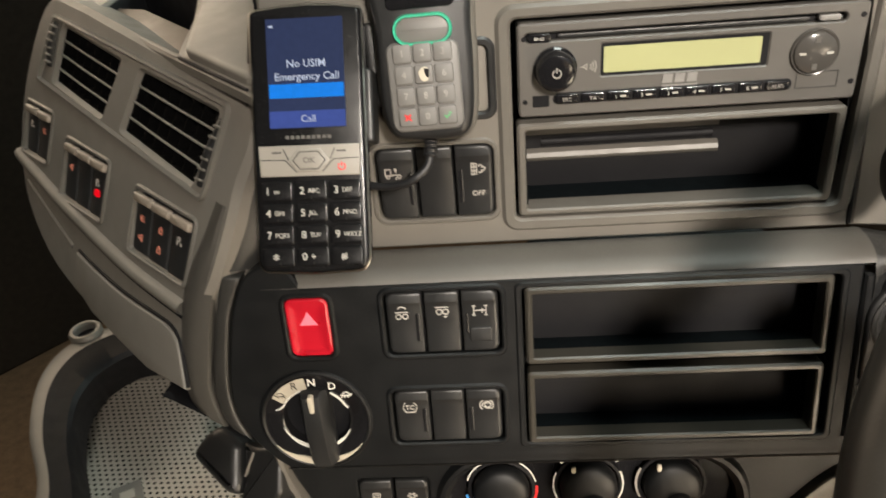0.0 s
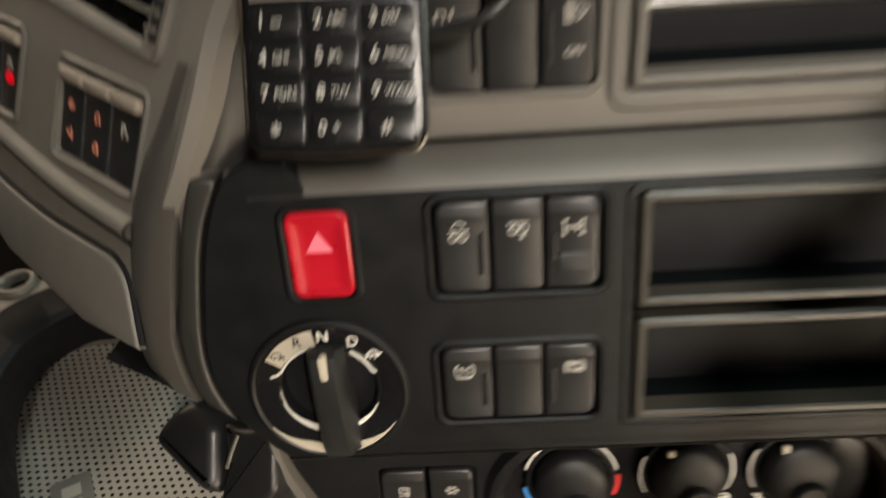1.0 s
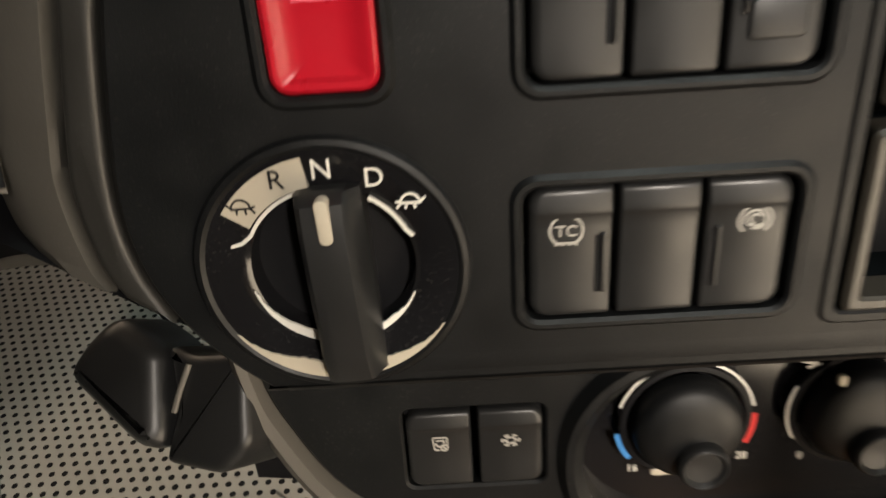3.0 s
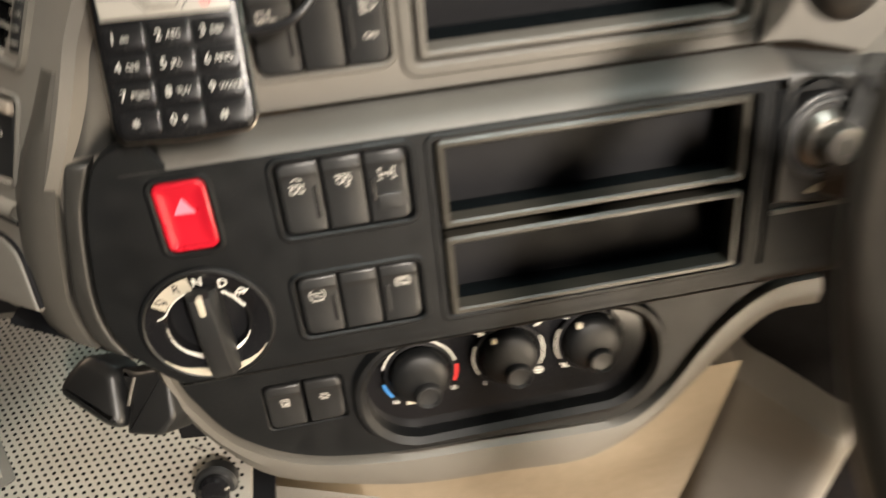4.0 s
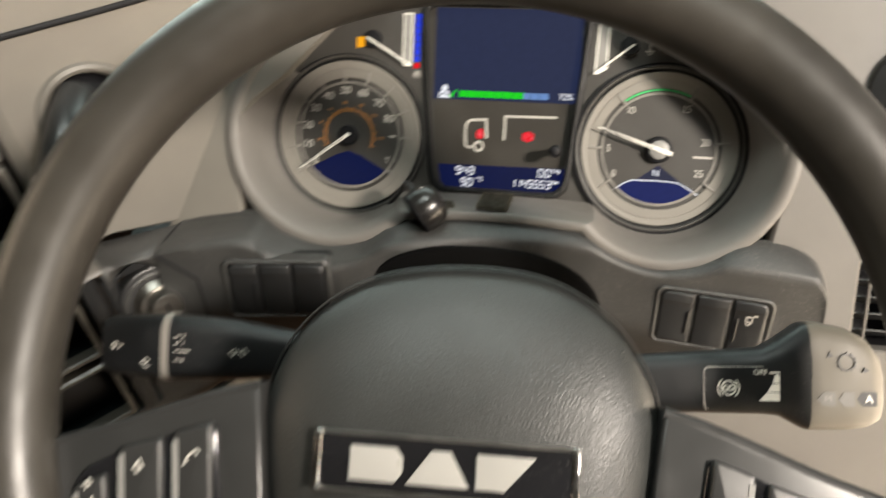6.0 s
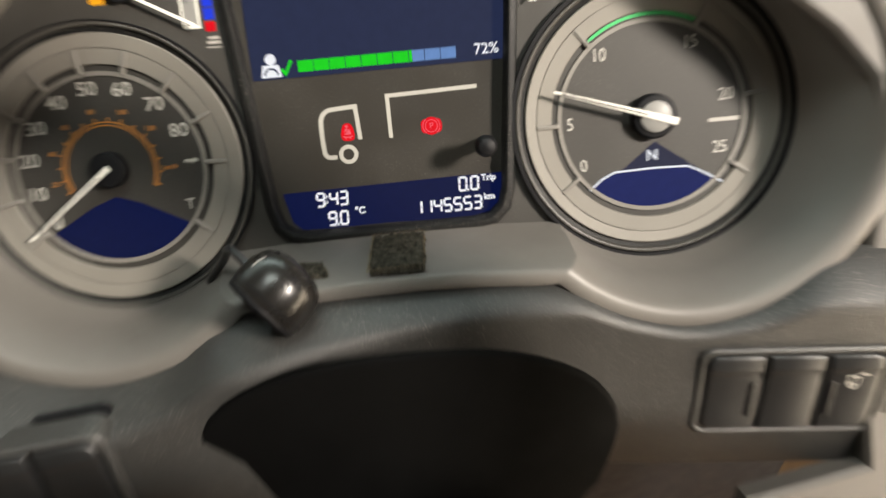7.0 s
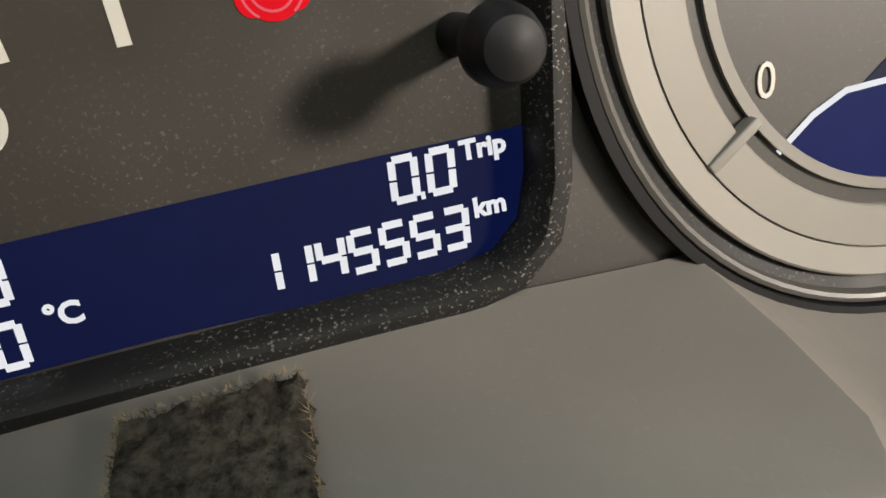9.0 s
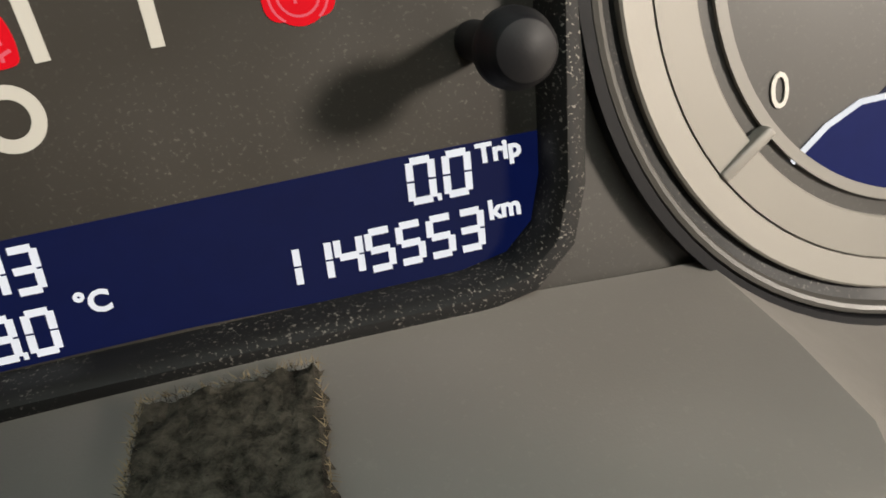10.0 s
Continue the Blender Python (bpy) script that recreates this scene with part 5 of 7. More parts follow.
part("symbol", ribbon([[(-55.5, 1), (-54, 1), (-52.2, 2.6), (-52.2, -0.6), (-54, 1)], arc(-52, 1, 2, 40, -40, 5), arc(-52, 1, 3.4, 40, -40, 6), arc(-52, 1, 4.8, 40, -40, 6)], 0.4, 0, 0.25), DIMPRINT, rd)
for sx, sy in ((-85, 17.5), (-85, -16.5), (85.3, 18.5), (85.3, -15.8)):
    part("tool_hole", slab(circle(1.4, 14, sx, sy), -0.4, 0.25), DARK, rd)

# open pocket below the radio
pk = thing("storage_pocket", at(F_UP, 159.5, -19, 0), "empty grey-framed storage pocket under the radio", "storage pocket")
part("frame", plate(rrect(177, 57, 3), [rrect(169.6, 50.6, 2.5)], 2.6, 12, 1.4, 14), GREY_SMOOTH, pk, "satin grey frame")


def tray_inside(w, h, depth):
    a = [[(x, y, 0) for x, y in rrect(w, h, 2.5)], [(x, y, -depth) for x, y in rrect(w - 5, h - 4, 5)]]
    return loft(a, True, False, True)


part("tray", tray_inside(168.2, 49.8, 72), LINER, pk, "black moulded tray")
part("back_step", loft([[(x, y, z) for x in (-82, -20, 10, 31)] for y, z in ((-24, -46), (-15, -43), (-10, -37), (-7.6, -30), (-5.8, -26.4), (-3.4, -25), (-0.8, -26), (0.6, -28.4), (1, -32), (9, -32), (9.6, -29), (12, -27.6), (24, -27))], False), GREY_SMOOTH, pk, "stepped plastic back of the tray")
part("back_slot", tube([(-73, 4.6, -31), (28, 4.6, -31)], 2.9, 14), DARK, pk, "rounded bar across the back")

# two open bins below
for vy, hh, lab in ((9.8, 51, "upper"), (-46.2, 51, "lower")):
    bn = thing("storage_bin", at(F_LOW, 158.6, vy, 0), "empty black storage bin with a thin satin frame", "storage bin", "console bins")
    part("frame", plate(rrect(174.0, hh - 0.6, 2.5), [rrect(167.6, hh - 7.4, 1.8)], 2.0, 10, 1.4, 12), FRAME, bn, "thin satin bronze frame")
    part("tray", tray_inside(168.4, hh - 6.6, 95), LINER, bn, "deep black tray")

# cab phone in its cradle
F_PH = basis((-0.0371, -0.0301, 0.7629), (1, 0, 0), (0, 0.5, 0.86)) @ mm(0, 0, 0, 0, 0, -1.2) @ Matrix.Scale(0.955, 4)
ph = thing("cab_phone", F_PH, "black handheld cab phone with lit blue screen and keypad", "phone")
ph_out = round_poly([(-29.8, 130.5), (-14, 132.6), (0, 133.2), (15, 132.6), (30.4, 130.5), (30.6, 60), (30.6, -3), (27.5, -8), (0, -9.5), (-27.5, -8), (-30.4, -3), (-30.0, 60)], 2.6)
part("body", slab(ph_out, -11, -0.8, 2.5), PHONE_BLACK, ph, "gloss black body")
part("edge_trim", loft([[(x, y, -3.5) for x, y in inset(ph_out, -0.5)], [(x, y, -1.8) for x, y in inset(ph_out, -0.7)], [(x, y, -0.9) for x, y in inset(ph_out, 0.3)]], True), LOCK, ph, "thin dark metal edge")
part("screen", slab(rect(-20.5, 20.6, 68.6, 126.0), -1.0, 0.0), SCREEN_PHONE, ph, "lit blue screen")
part("screen_bar", slab(rect(-20.0, 20.2, 84.4, 91.8), 0, 0.15), BAR_BLUE, ph, "bright blue highlight bar")
part("screen_bar", slab(rect(-20.4, 20.5, 68.8, 77.6), 0, 0.12), BAR_BLUE2, ph, "dim blue soft key bar")
part("lettering", word("No USIM", 5.6, 0.2, 0.4, 102.2, bold=0.04), LIT_TEXT, ph)
part("lettering", word("Emergency Call", 5.6, 0.2, 0.6, 95.4, bold=0.04), LIT_TEXT, ph)
part("lettering", word("Call", 5.2, 0.2, 0.6, 73.2), LIT_TEXT, ph)
part("status_mark", box(-19, -16.6, 121.5, 122.6, 0, 0.15), LIT_TEXT, ph)
part("maker_mark", merge(*[box(-12.6 + 2.85 * i, -10.6 + 2.85 * i, 62.8, 64.6, -0.9, -0.7) for i in range(9)]), RADIO, ph, "row of pale printed bars")
part("key_panel", slab([(-27.4, 59.4), (27.4, 59.4), (27, 43), (-26.8, 43)], -1.2, 0.3, 0.5), PHONE_SILVER, ph, "silver key panel")
part("ok_key", slab([(-11, 51.2), (-6, 57.4), (6.4, 57.4), (11.2, 51.2), (6.4, 45.2), (-6, 45.2)], 0, 1.2, 0.7), PHONE_SILVER, ph, "silver six-sided key")
part("ok_key_face", slab([(-8, 51.2), (-4.4, 55.2), (4.8, 55.2), (8.2, 51.2), (4.8, 47.2), (-4.4, 47.2)], 1.0, 1.6, 0.3), PHONE_SILVER, ph)
part("key_line", ribbon([[(-8.6, 51.2), (-4.8, 55.8), (5.2, 55.8), (8.8, 51.2), (5.2, 46.6), (-4.8, 46.6), (-8.6, 51.2)]], 0.55, 1.1, 1.4), MID_GREY, ph, "dark line round the key")
part("lettering", word("OK", 4.4, 1.7, 0.2, 51.2), MID_GREY, ph)
part("groove", ribbon([[(-26.6, 52), (-13, 51.6), (-7, 45)], [(26.6, 52), (13, 51.6), (7, 45)], [(-11, 51.6), (-14, 57.6)], [(11.4, 51.6), (14, 57.6)]], 0.5, 0.2, 0.45), SWITCH, ph)
part("call_mark", ribbon([arc(17.5, 47.6, 1.9, 130, 410, 10), [(17.5, 47.6), (17.5, 50)]], 0.6, 0.3, 0.55), REDP, ph, "red end-call mark")
part("symbol", box(-20, -15, 55.3, 56.2, 0.3, 0.5), MID_GREY, ph)
part("symbol", box(15, 20, 55.4, 56.3, 0.3, 0.5), MID_GREY, ph)
keys = (("1", "oo"), ("2", "ABC"), ("3", "DEF"), ("4", "GHI"), ("5", "JKL"), ("6", "MNO"), ("7", "PQRS"), ("8", "TUV"), ("9", "WXYZ"), ("*", ""), ("0", "+"), ("#", ""))
for i, (big, small) in enumerate(keys):
    kx, ky = (-18.6, 0.2, 18.6)[i % 3], 35.2 - 11.8 * (i // 3)
    key = part("number_key", slab(rrect(17.6, 10.6, 2.2), -1.0, 0.7, 0.9), PHONE_BLACK, ph, "", mm(kx, ky))
    part("lettering", word(big, 5.6 if big != "*" else 8, 0.8, -4.6 if small else -1.5, -0.1 if big != "*" else -1.6, bold=0.04), DIAL_PRINT, key)
    if small:
        part("lettering", word(small, 3.5 if small != "+" else 5.5, 0.8, -1.4, -0.2, "LEFT", bold=0.0, squeeze=0.92), DIAL_PRINT, key)
cr = thing("phone_cradle", F_PH, "black moulded phone cradle fixed to the console", "cradle")
part("back", slab(rrect(50, 96, 8, 0, 66), -34, -14, 3), SWITCH, cr)
part("foot", slab(rrect(30, 40, 6, 0, 70), -60, -34, 2), SWITCH, cr)
part("side_grip", slab(rrect(6, 40, 2.5, 31.5, 80), -24, -6, 2), SWITCH, cr)

# keypad handset
a = radians(14)
F_HS = basis((0.030, 0.008, 0.800), (1, 0, 0), (0, math.sin(a), math.cos(a))) @ mm(0, 0, 0, 0, 0, 1.2)
hs = thing("keypad_handset", F_HS, "black keypad handset with grey keys and a green ring", "keypad")
hs_out = smooth_loop([(-26, 95), (18, 95), (20.5, 60), (19.5, 25), (16, 9), (6, 5), (-14, 6), (-24, 9.5), (-28, 25), (-27.5, 60)], 5)
part("body", slab(hs_out, -24, -2, 4), SWITCH, hs, "matt black body")
part("keypad", slab(rrect(37, 45, 5, -4.6, 33), -3, -0.4, 1.4), KEYPAD, hs, "grey rubber keypad")
part("speaker_ring", loft([[(x, y, -2.2) for x, y in rrect(30, 15.5, 7.5, -3.6, 61)], [(x, y, 0.6) for x, y in rrect(29, 14.5, 7.2, -3.6, 61)], [(x, y, 0.6) for x, y in rrect(27, 12.6, 6.2, -3.6, 61)], [(x, y, -1.5) for x, y in rrect(26, 11.6, 5.8, -3.6, 61)]], True), GREENRING, hs, "green rubber ring")
part("speaker", slab(rrect(26.5, 12, 6, -3.6, 61), -2.4, -0.9, 0.4), KEYPAD, hs, "grey speaker cover")
part("back_shell", slab(inset(hs_out, -2.4), -26, -9, 5), GREY_SMOOTH, hs, "pale grey back shell")
part("display", slab(rrect(34, 22, 3, -3.6, 82), -2.4, -1.2, 0.5), GLOSS, hs, "dark display")
for i in range(12):
    kx, ky = (-14.8, -4.6, 5.6)[i % 3], 50 - 10.6 * (i // 3)
    key = part("number_key", slab(rrect(9.6, 9.6, 1.6), -0.6, 0.8, 0.7), KEYPAD, hs, "", mm(kx, ky))
    if i == 4:
        part("worn_patch", slab(smooth_loop([(-2.6, 1), (-0.6, 3.4), (2.2, 3.0), (2.8, -0.6), (1.6, -3.2), (-1.4, -3)], 4), 0.6, 1.0), CREAM, key, "key face worn through to cream")
        part("worn_hole", slab(smooth_loop([(0.4, 2.8), (2.6, 2.2), (2.4, -1.8), (0.8, -0.6)], 4), 0.9, 1.1), DARK, key)
    elif i == 9:
        part("symbol", ribbon([[(-1.5, 1.5), (1.5, -1.5)], [(-1.5, -1.5), (1.5, 1.5)]], 0.9, 0.7, 1.0), REDP, key)
    elif i == 11:
        part("symbol", ribbon([[(-1.6, 0), (-0.4, -1.4), (1.8, 1.5)]], 0.6, 0.7, 1.0), GREENP, key)
    else:
        part("lettering", word("123456789 0 "[i], 4.8, 0.9, 0, 0), FADED, key)
hm = thing("handset_mount", F_HS, "black bracket holding the keypad handset", "bracket")
part("plate", slab(rrect(30, 40, 4, -4, 40), -34, -24, 1.5), SWITCH, hm)
part("clip", slab(rrect(7, 44, 3, -33, 44), -34, -18, 2), SWITCH, hm)
# its lead
lead = [F_HS @ Vector((x * MM, y * MM, z * MM)) for x, y, z in ((-5, 7, -12), (-5.5, 3, -11), (-6.2, -4, -8), (-8.5, -10, -6), (-15, -15, -4), (-24, -18.5, -6), (-40, -20, -14), (-58, -16, -26))]
pth = smooth_line([tuple(q / MM) for q in lead], 6)
ld = thing("handset_cable", WORLD, "black cable with a ribbed strain relief", "cable")
part("cable", tube(pth, 2.2, 12), RUBBER, ld)
part("strain_relief", tube(pth[2:14], [3.2 if i % 2 else 4.0 for i in range(12)], 14), RUBBER, ld, "ribbed rubber sleeve")

# ---- instrument cluster ----
cluster = thing("instrument_cluster", F_CL, "dark instrument cluster with silver-ringed speedometer and rev counter", "instruments")
def disp_out(d):
    return inset(round_poly([(-44.6, -38), (51.4, -38), (62.5, 96), (-56, 96)], 13), d)


part("face", plate(rect(-176, 182, -58, 104), [circle(54, 72, *GL), circle(54, 72, *GR), disp_out(0)], 1.0, 4, 0.5, 9), PANEL_FACE, cluster, "dark face plate")


def polar(r, a):
    return r * math.cos(radians(a)), r * math.sin(radians(a))


def gauge(name, centre, label, ticks, o):
    """A dial in its rings; o is the outer radius of the silver ring."""
    g = part(name, lathe([(o + 2.4, -1), (o + 2.4, 2.0), (o + 1.2, 1.4), (o, 1.0), (o - 0.6, -1)], 84, cap=False), DUSTY, cluster, label, mm(*centre))
    part("dial_face", slab(circle(54.5, 84), -1.5, 0.2), PANEL_FACE, g, "dark dial face")
    part("lip", lathe([(o + 4.4, 1), (o + 4.4, 2.6), (o + 3.9, 3.4), (o + 3.2, 3.6), (o + 2.6, 3.3), (o + 2.2, 2.4), (o + 2.1, 0)], 84, cap=False), MID_GREY, g, "rounded grey lip")
    part("gap", ring_band(o + 4.4, 59.8, 0, 4.2, 0, 360, 84), DARK, g, "dark gap round the lip")
    part("silver_ring", lathe([(42.5, 0.2), (42.5, 1.3), (42.8, 1.6), (48.75, 2.0), (48.75, 1.3), (49.1, 1.3), (49.1, 2.0), (o - 0.5, 2.6), (o - 0.1, 2.3), (o, 0.5)], 96, cap=False), RING, g, "satin silver ring")
    part("scale_ring", ring_band(38.2, 39.9, 0.2, 1.0, 0, 360, 90), SATIN, g, "silver scale ring")
    for a in ticks:
        part("tick", moved(slab(rrect(9.6, 1.7, 0.5, 44.2, 0), 0.3, 2.6, 0.4), pose(0, 0, 0, 0, 0, a)), SATIN, g)
    return g


sp = gauge("speedometer", GL, "round speedometer in miles per hour", [218 - 24.3 * i for i in range(10)] + [-38], 55.0)
for i in range(9):
    x, y = polar(33.2, 218 - 24.3 * i)
    part("lettering", word(str(10 * i), 8.0, 0.4, x, y, bold=0.05), DIAL_PRINT, sp)
part("lettering", word("mph", 3.0, 0.4, 33.5, 0.8), PRINT, sp)
part("lettering", word("T", 6.2, 0.4, 30.2, -17.5, bold=0.04), DIAL_PRINT, sp)
part("inner_scale", ribbon([arc(0, 0, 19.5, 204, -26, 40), arc(0, 0, 18.2, 204, -26, 40)], 0.5, 0.2, 0.5), ORANGE, sp, "orange kilometre scale")
for i, t in enumerate(("20", "40", "60", "80", "100", "120")):
    x, y = polar(24.2, 190 - 30.2 * i)
    part("lettering", word(t, 2.8, 0.35, x, y), ORANGE, sp)
part("lettering", word("km/h", 2.8, 0.35, 24.5, -1.2), ORANGE, sp)
part("scale_tick", merge(*[moved(box(19.3, 21.4, -0.25, 0.25, 0.2, 0.5), pose(0, 0, 0, 0, 0, 204 - 15.1 * i)) for i in range(16)]), ORANGE, sp)
part("window", slab([(0, -11.5), (-10, -15)] + [polar(38.5, 221 + 98 * i / 14) for i in range(15)] + [(10, -15)], 0.2, 0.45), LIT_NAVY, sp, "dim navy window")
n = part("needle", moved(merge(slab([(-2, -1.2), (44, -0.55), (44, 0.55), (-2, 1.2)], 6.4, 7.4, 0.3)), pose(0, 0, 0, 0, 0, 216)), PRINT, sp, "white needle at zero")
part("needle_slot", moved(box(4, 40, -0.28, 0.28, 7.3, 7.5), pose(0, 0, 0, 0, 0, 216)), SWITCH, n)
part("hub", lathe([(7.6, 0.2), (7.4, 4.8), (6.4, 5.8), (0.4, 6.4)], 36), DARK, sp, "black needle hub")

TR = [216, 181, 130, 62, 8, -34]
rv = gauge("rev_counter", GR, "round rev counter", TR, 53.8)
for t, (x, y) in zip(("0", "5", "10", "15", "20", "25"), ((-29.6, -18.6), (-34.6, -0.8), (-21.5, 26.4), (16.5, 28.6), (31.4, 6.2), (28.6, -15.6))):
    part("lettering", word(t, 7.4, 0.4, x, y, bold=0.0, squeeze=0.86), DIAL_PRINT, rv)
part("eco_arc", ribbon([arc(0, 0, 41.4, 128, 64, 24)], 1.2, 0.9, 1.5), GREENP, rv, "green economy arc")
part("red_arc", ribbon([arc(0, 0, 43.8, 2, -32, 12)], 1.4, 0.2, 0.7), RUST, rv, "faint red arc")
part("caption", box(24, 37, -4.8, -3.2, 0.2, 0.4), DIMPRINT, rv)
GEAR_TOP = [(-27.6, -29.2), (-22, -24.8), (-16.6, -22.3), (0, -21.9), (14.8, -22.4), (21.4, -25.6), (29.4, -30.4)]
part("window", slab(GEAR_TOP + [polar(38.6, 311 - 82 * i / 14) for i in range(15)], 0.2, 0.45), LIT_GEAR, rv, "dim navy gear window")
part("letter_field", slab([(-14, -22.2), (1, -10.8), (20.4, -24.6), (14.8, -22.4)], 0.2, 0.4), LIT_GEAR_PALE, rv, "paler field behind the gear letter")
part("window_line", ribbon([GEAR_TOP], 0.85, 0.45, 0.7), LIT_WHITE, rv, "lit white line")
part("lettering", word("N", 6.4, 0.5, -0.4, -16.6, bold=0.08), LIT_WHITE, rv, "lit white gear letter")
n = part("needle", moved(slab([(-9, -1.5), (44.5, -0.55), (44.5, 0.55), (-9, 1.5)], 7.0, 8.2, 0.35), pose(0, 0, 0, 0, 0, 162)), PRINT, rv, "white needle near five hundred")
part("needle_slot", moved(box(4, 41, -0.32, 0.32, 8.1, 8.3), pose(0, 0, 0, 0, 0, 162)), SWITCH, n)
part("hub", lathe([(9.4, 0.2), (9.2, 4.6), (8.6, 5.4), (8.0, 5.6)], 40, cap=True), DARK, rv, "black needle hub")
part("hub_cap", lathe([(6.6, 5.2), (6.4, 6.8), (5.0, 7.4), (0.4, 7.6)], 32), KEYGREY, rv, "grey hub cap")

# centre display
dp = part("display", slab(disp_out(-2), 0.8, 2.6), PANEL_CENTRE, cluster, "dark centre display set back in its frame", mm(0.11, -0.46, -5.3) @ Matrix.Diagonal((1.026, 1.026, 1, 1)))
part("display_frame", loft([[(x, y, 0.8) for x, y in disp_out(-4)], [(x, y, 3.6) for x, y in disp_out(-3)], [(x, y, 4.6) for x, y in disp_out(-1.2)], [(x, y, 4.6) for x, y in disp_out(-0.2)], [(x, y, 3.8) for x, y in disp_out(0.5)], [(x, y, 2.4) for x, y in disp_out(1.2)], [(x, y, -6.2) for x, y in disp_out(1.6)]], True), DUSTY, cluster, "raised dusty black display frame")
part("upper_screen", slab(rect(-46.8, 56, 27.8, 91), 2.5, 2.9), SCREEN_BLUE, dp, "lit dark blue screen")
for i in range(10):
    x = -28.2 + i * 6.38
    w = 6.1 if i != 7 else 1.2
    if i < 8:
        part("level_bar", slab(rect(x, x + w, 29.8, 34.2), 2.9, 3.05), LIT_GREEN, dp)
    if i >= 7:
        x0 = x + 1.3 if i == 7 else x
        part("level_bar", slab(rect(x0, x + 6.1, 29.8, 34.2), 2.9, 3.05), LIT_SKY, dp)
part("lettering", word("72%", 6.0, 3.0, 47.6, 32.2, bold=0.05), LIT_WHITE, dp)
part("seat_symbol", merge(slab(circle(2.2, 16, -38.8, 35.6), 2.9, 3.1), slab([(-42.2, 33.4), (-35.8, 33.4), (-34.8, 28.6), (-43.2, 28.6)], 2.9, 3.1)), LIT_WHITE, dp, "lit white driver symbol")
part("seat_ring", ribbon([arc(-39, 29.4, 2.6, 0, 180, 10)], 0.7, 3.1, 3.25), SCREEN_BLUE, dp)
part("tick_mark", ribbon([[(-34.8, 31.6), (-33.4, 29.6), (-30.6, 34.6)]], 1.2, 2.9, 3.1), LIT_GREEN, dp, "lit green tick")
part("truck_line", ribbon([[(-6.7, 0.9), (-7.5, 14.4), (-16.2, 13.9)] + arc(-16.9, 8.8, 5.1, 92, 172, 7) + [(-22.2, 3.4), (-21.9, -2.4)] + arc(-19.3, -2.9, 2.6, 180, 262, 5) + [(-17.0, -5.5)]], 1.75, 2.6, 2.75), FADED, dp, "printed cab outline")
part("truck_wheel", ring_band(2.3, 3.95, 2.6, 2.75, 0, 360, 36), FADED, dp, "printed wheel", mm(-12.2, -4.7))
part("trailer_line", ribbon([[(5.9, 0.4), (5.9, 17.3), (42.6, 18.0)]], 1.6, 2.6, 2.75), FADED, dp, "printed trailer outline")
pm = part("park_brake_lamp", merge(slab(circle(3.65, 36), 2.6, 2.75), slab(round_poly([(-4.3, 1.6), (-3.2, 2.9), (3.2, 2.9), (4.3, 1.6), (4.3, -1.6), (3.2, -2.9), (-3.2, -2.9), (-4.3, -1.6)], 1.0), 2.6, 2.72)), LIT_RED, dp, "lit red parking brake lamp", mm(22.8, 3.7))
part("lamp_line", ribbon([arc(0, 0, 2.5, 0, 360, 28), arc(0, 0, 3.5, 125, 235, 10), arc(0, 0, 3.5, 55, -55, 10)], 0.3, 2.75, 2.82), LIT_PINK, pm)
part("lamp_letter", word("P", 3.3, 2.8, 0, 0, bold=0.03), LIT_PINK, pm)
bl = part("belt_lamp", slab(smooth_loop([(-1.2, 3.3), (1.2, 3.4), (2.4, 1.2), (2.7, -1.6), (2.0, -3.3), (-1.8, -3.3), (-2.7, -1.4), (-2.4, 1.2)], 4), 2.6, 2.8), LIT_RED, dp, "lit red seat belt lamp", mm(-11.6, 4.3))
part("belt_figure", merge(slab(circle(0.6, 14, -0.2, 2.3), 2.8, 2.88), slab(round_poly([(-0.9, 1.5), (0.7, 1.5), (1.5, -1.0), (-1.5, -1.0)], 0.4), 2.8, 2.88), ribbon([[(-2.0, -1.6), (-1.0, -2.0), (1.0, -2.0), (2.0, -1.6)], [(-0.9, -2.0), (-0.9, -2.8)], [(0.9, -2.0), (0.9, -2.8)]], 0.4, 2.8, 2.88)), LIT_PINK, bl, "paler red seated symbol")
part("belt_line", ribbon([[(-1.5, -0.8), (1.3, 2.3)]], 0.35, 2.88, 2.95), LIT_RED, bl)
low = [(-41.4, -18.6), (30, -17.8), (52.6, -17.9), (52.0, -26), (50.4, -31.4), (46.4, -34.9), (36, -35.7), (0, -34.7), (-24, -34.9), (-35, -34.4), (-38.6, -31)]
part("lower_screen", slab(low, 2.5, 2.75), LIT_NAVY, dp, "dim navy trip screen")

SEG = {"0": "abcdef", "1": "bc", "2": "abged", "3": "abgcd", "4": "fgbc", "5": "afgcd", "6": "afgedc", "7": "abc", "8": "abcdefg", "9": "abcfgd"}


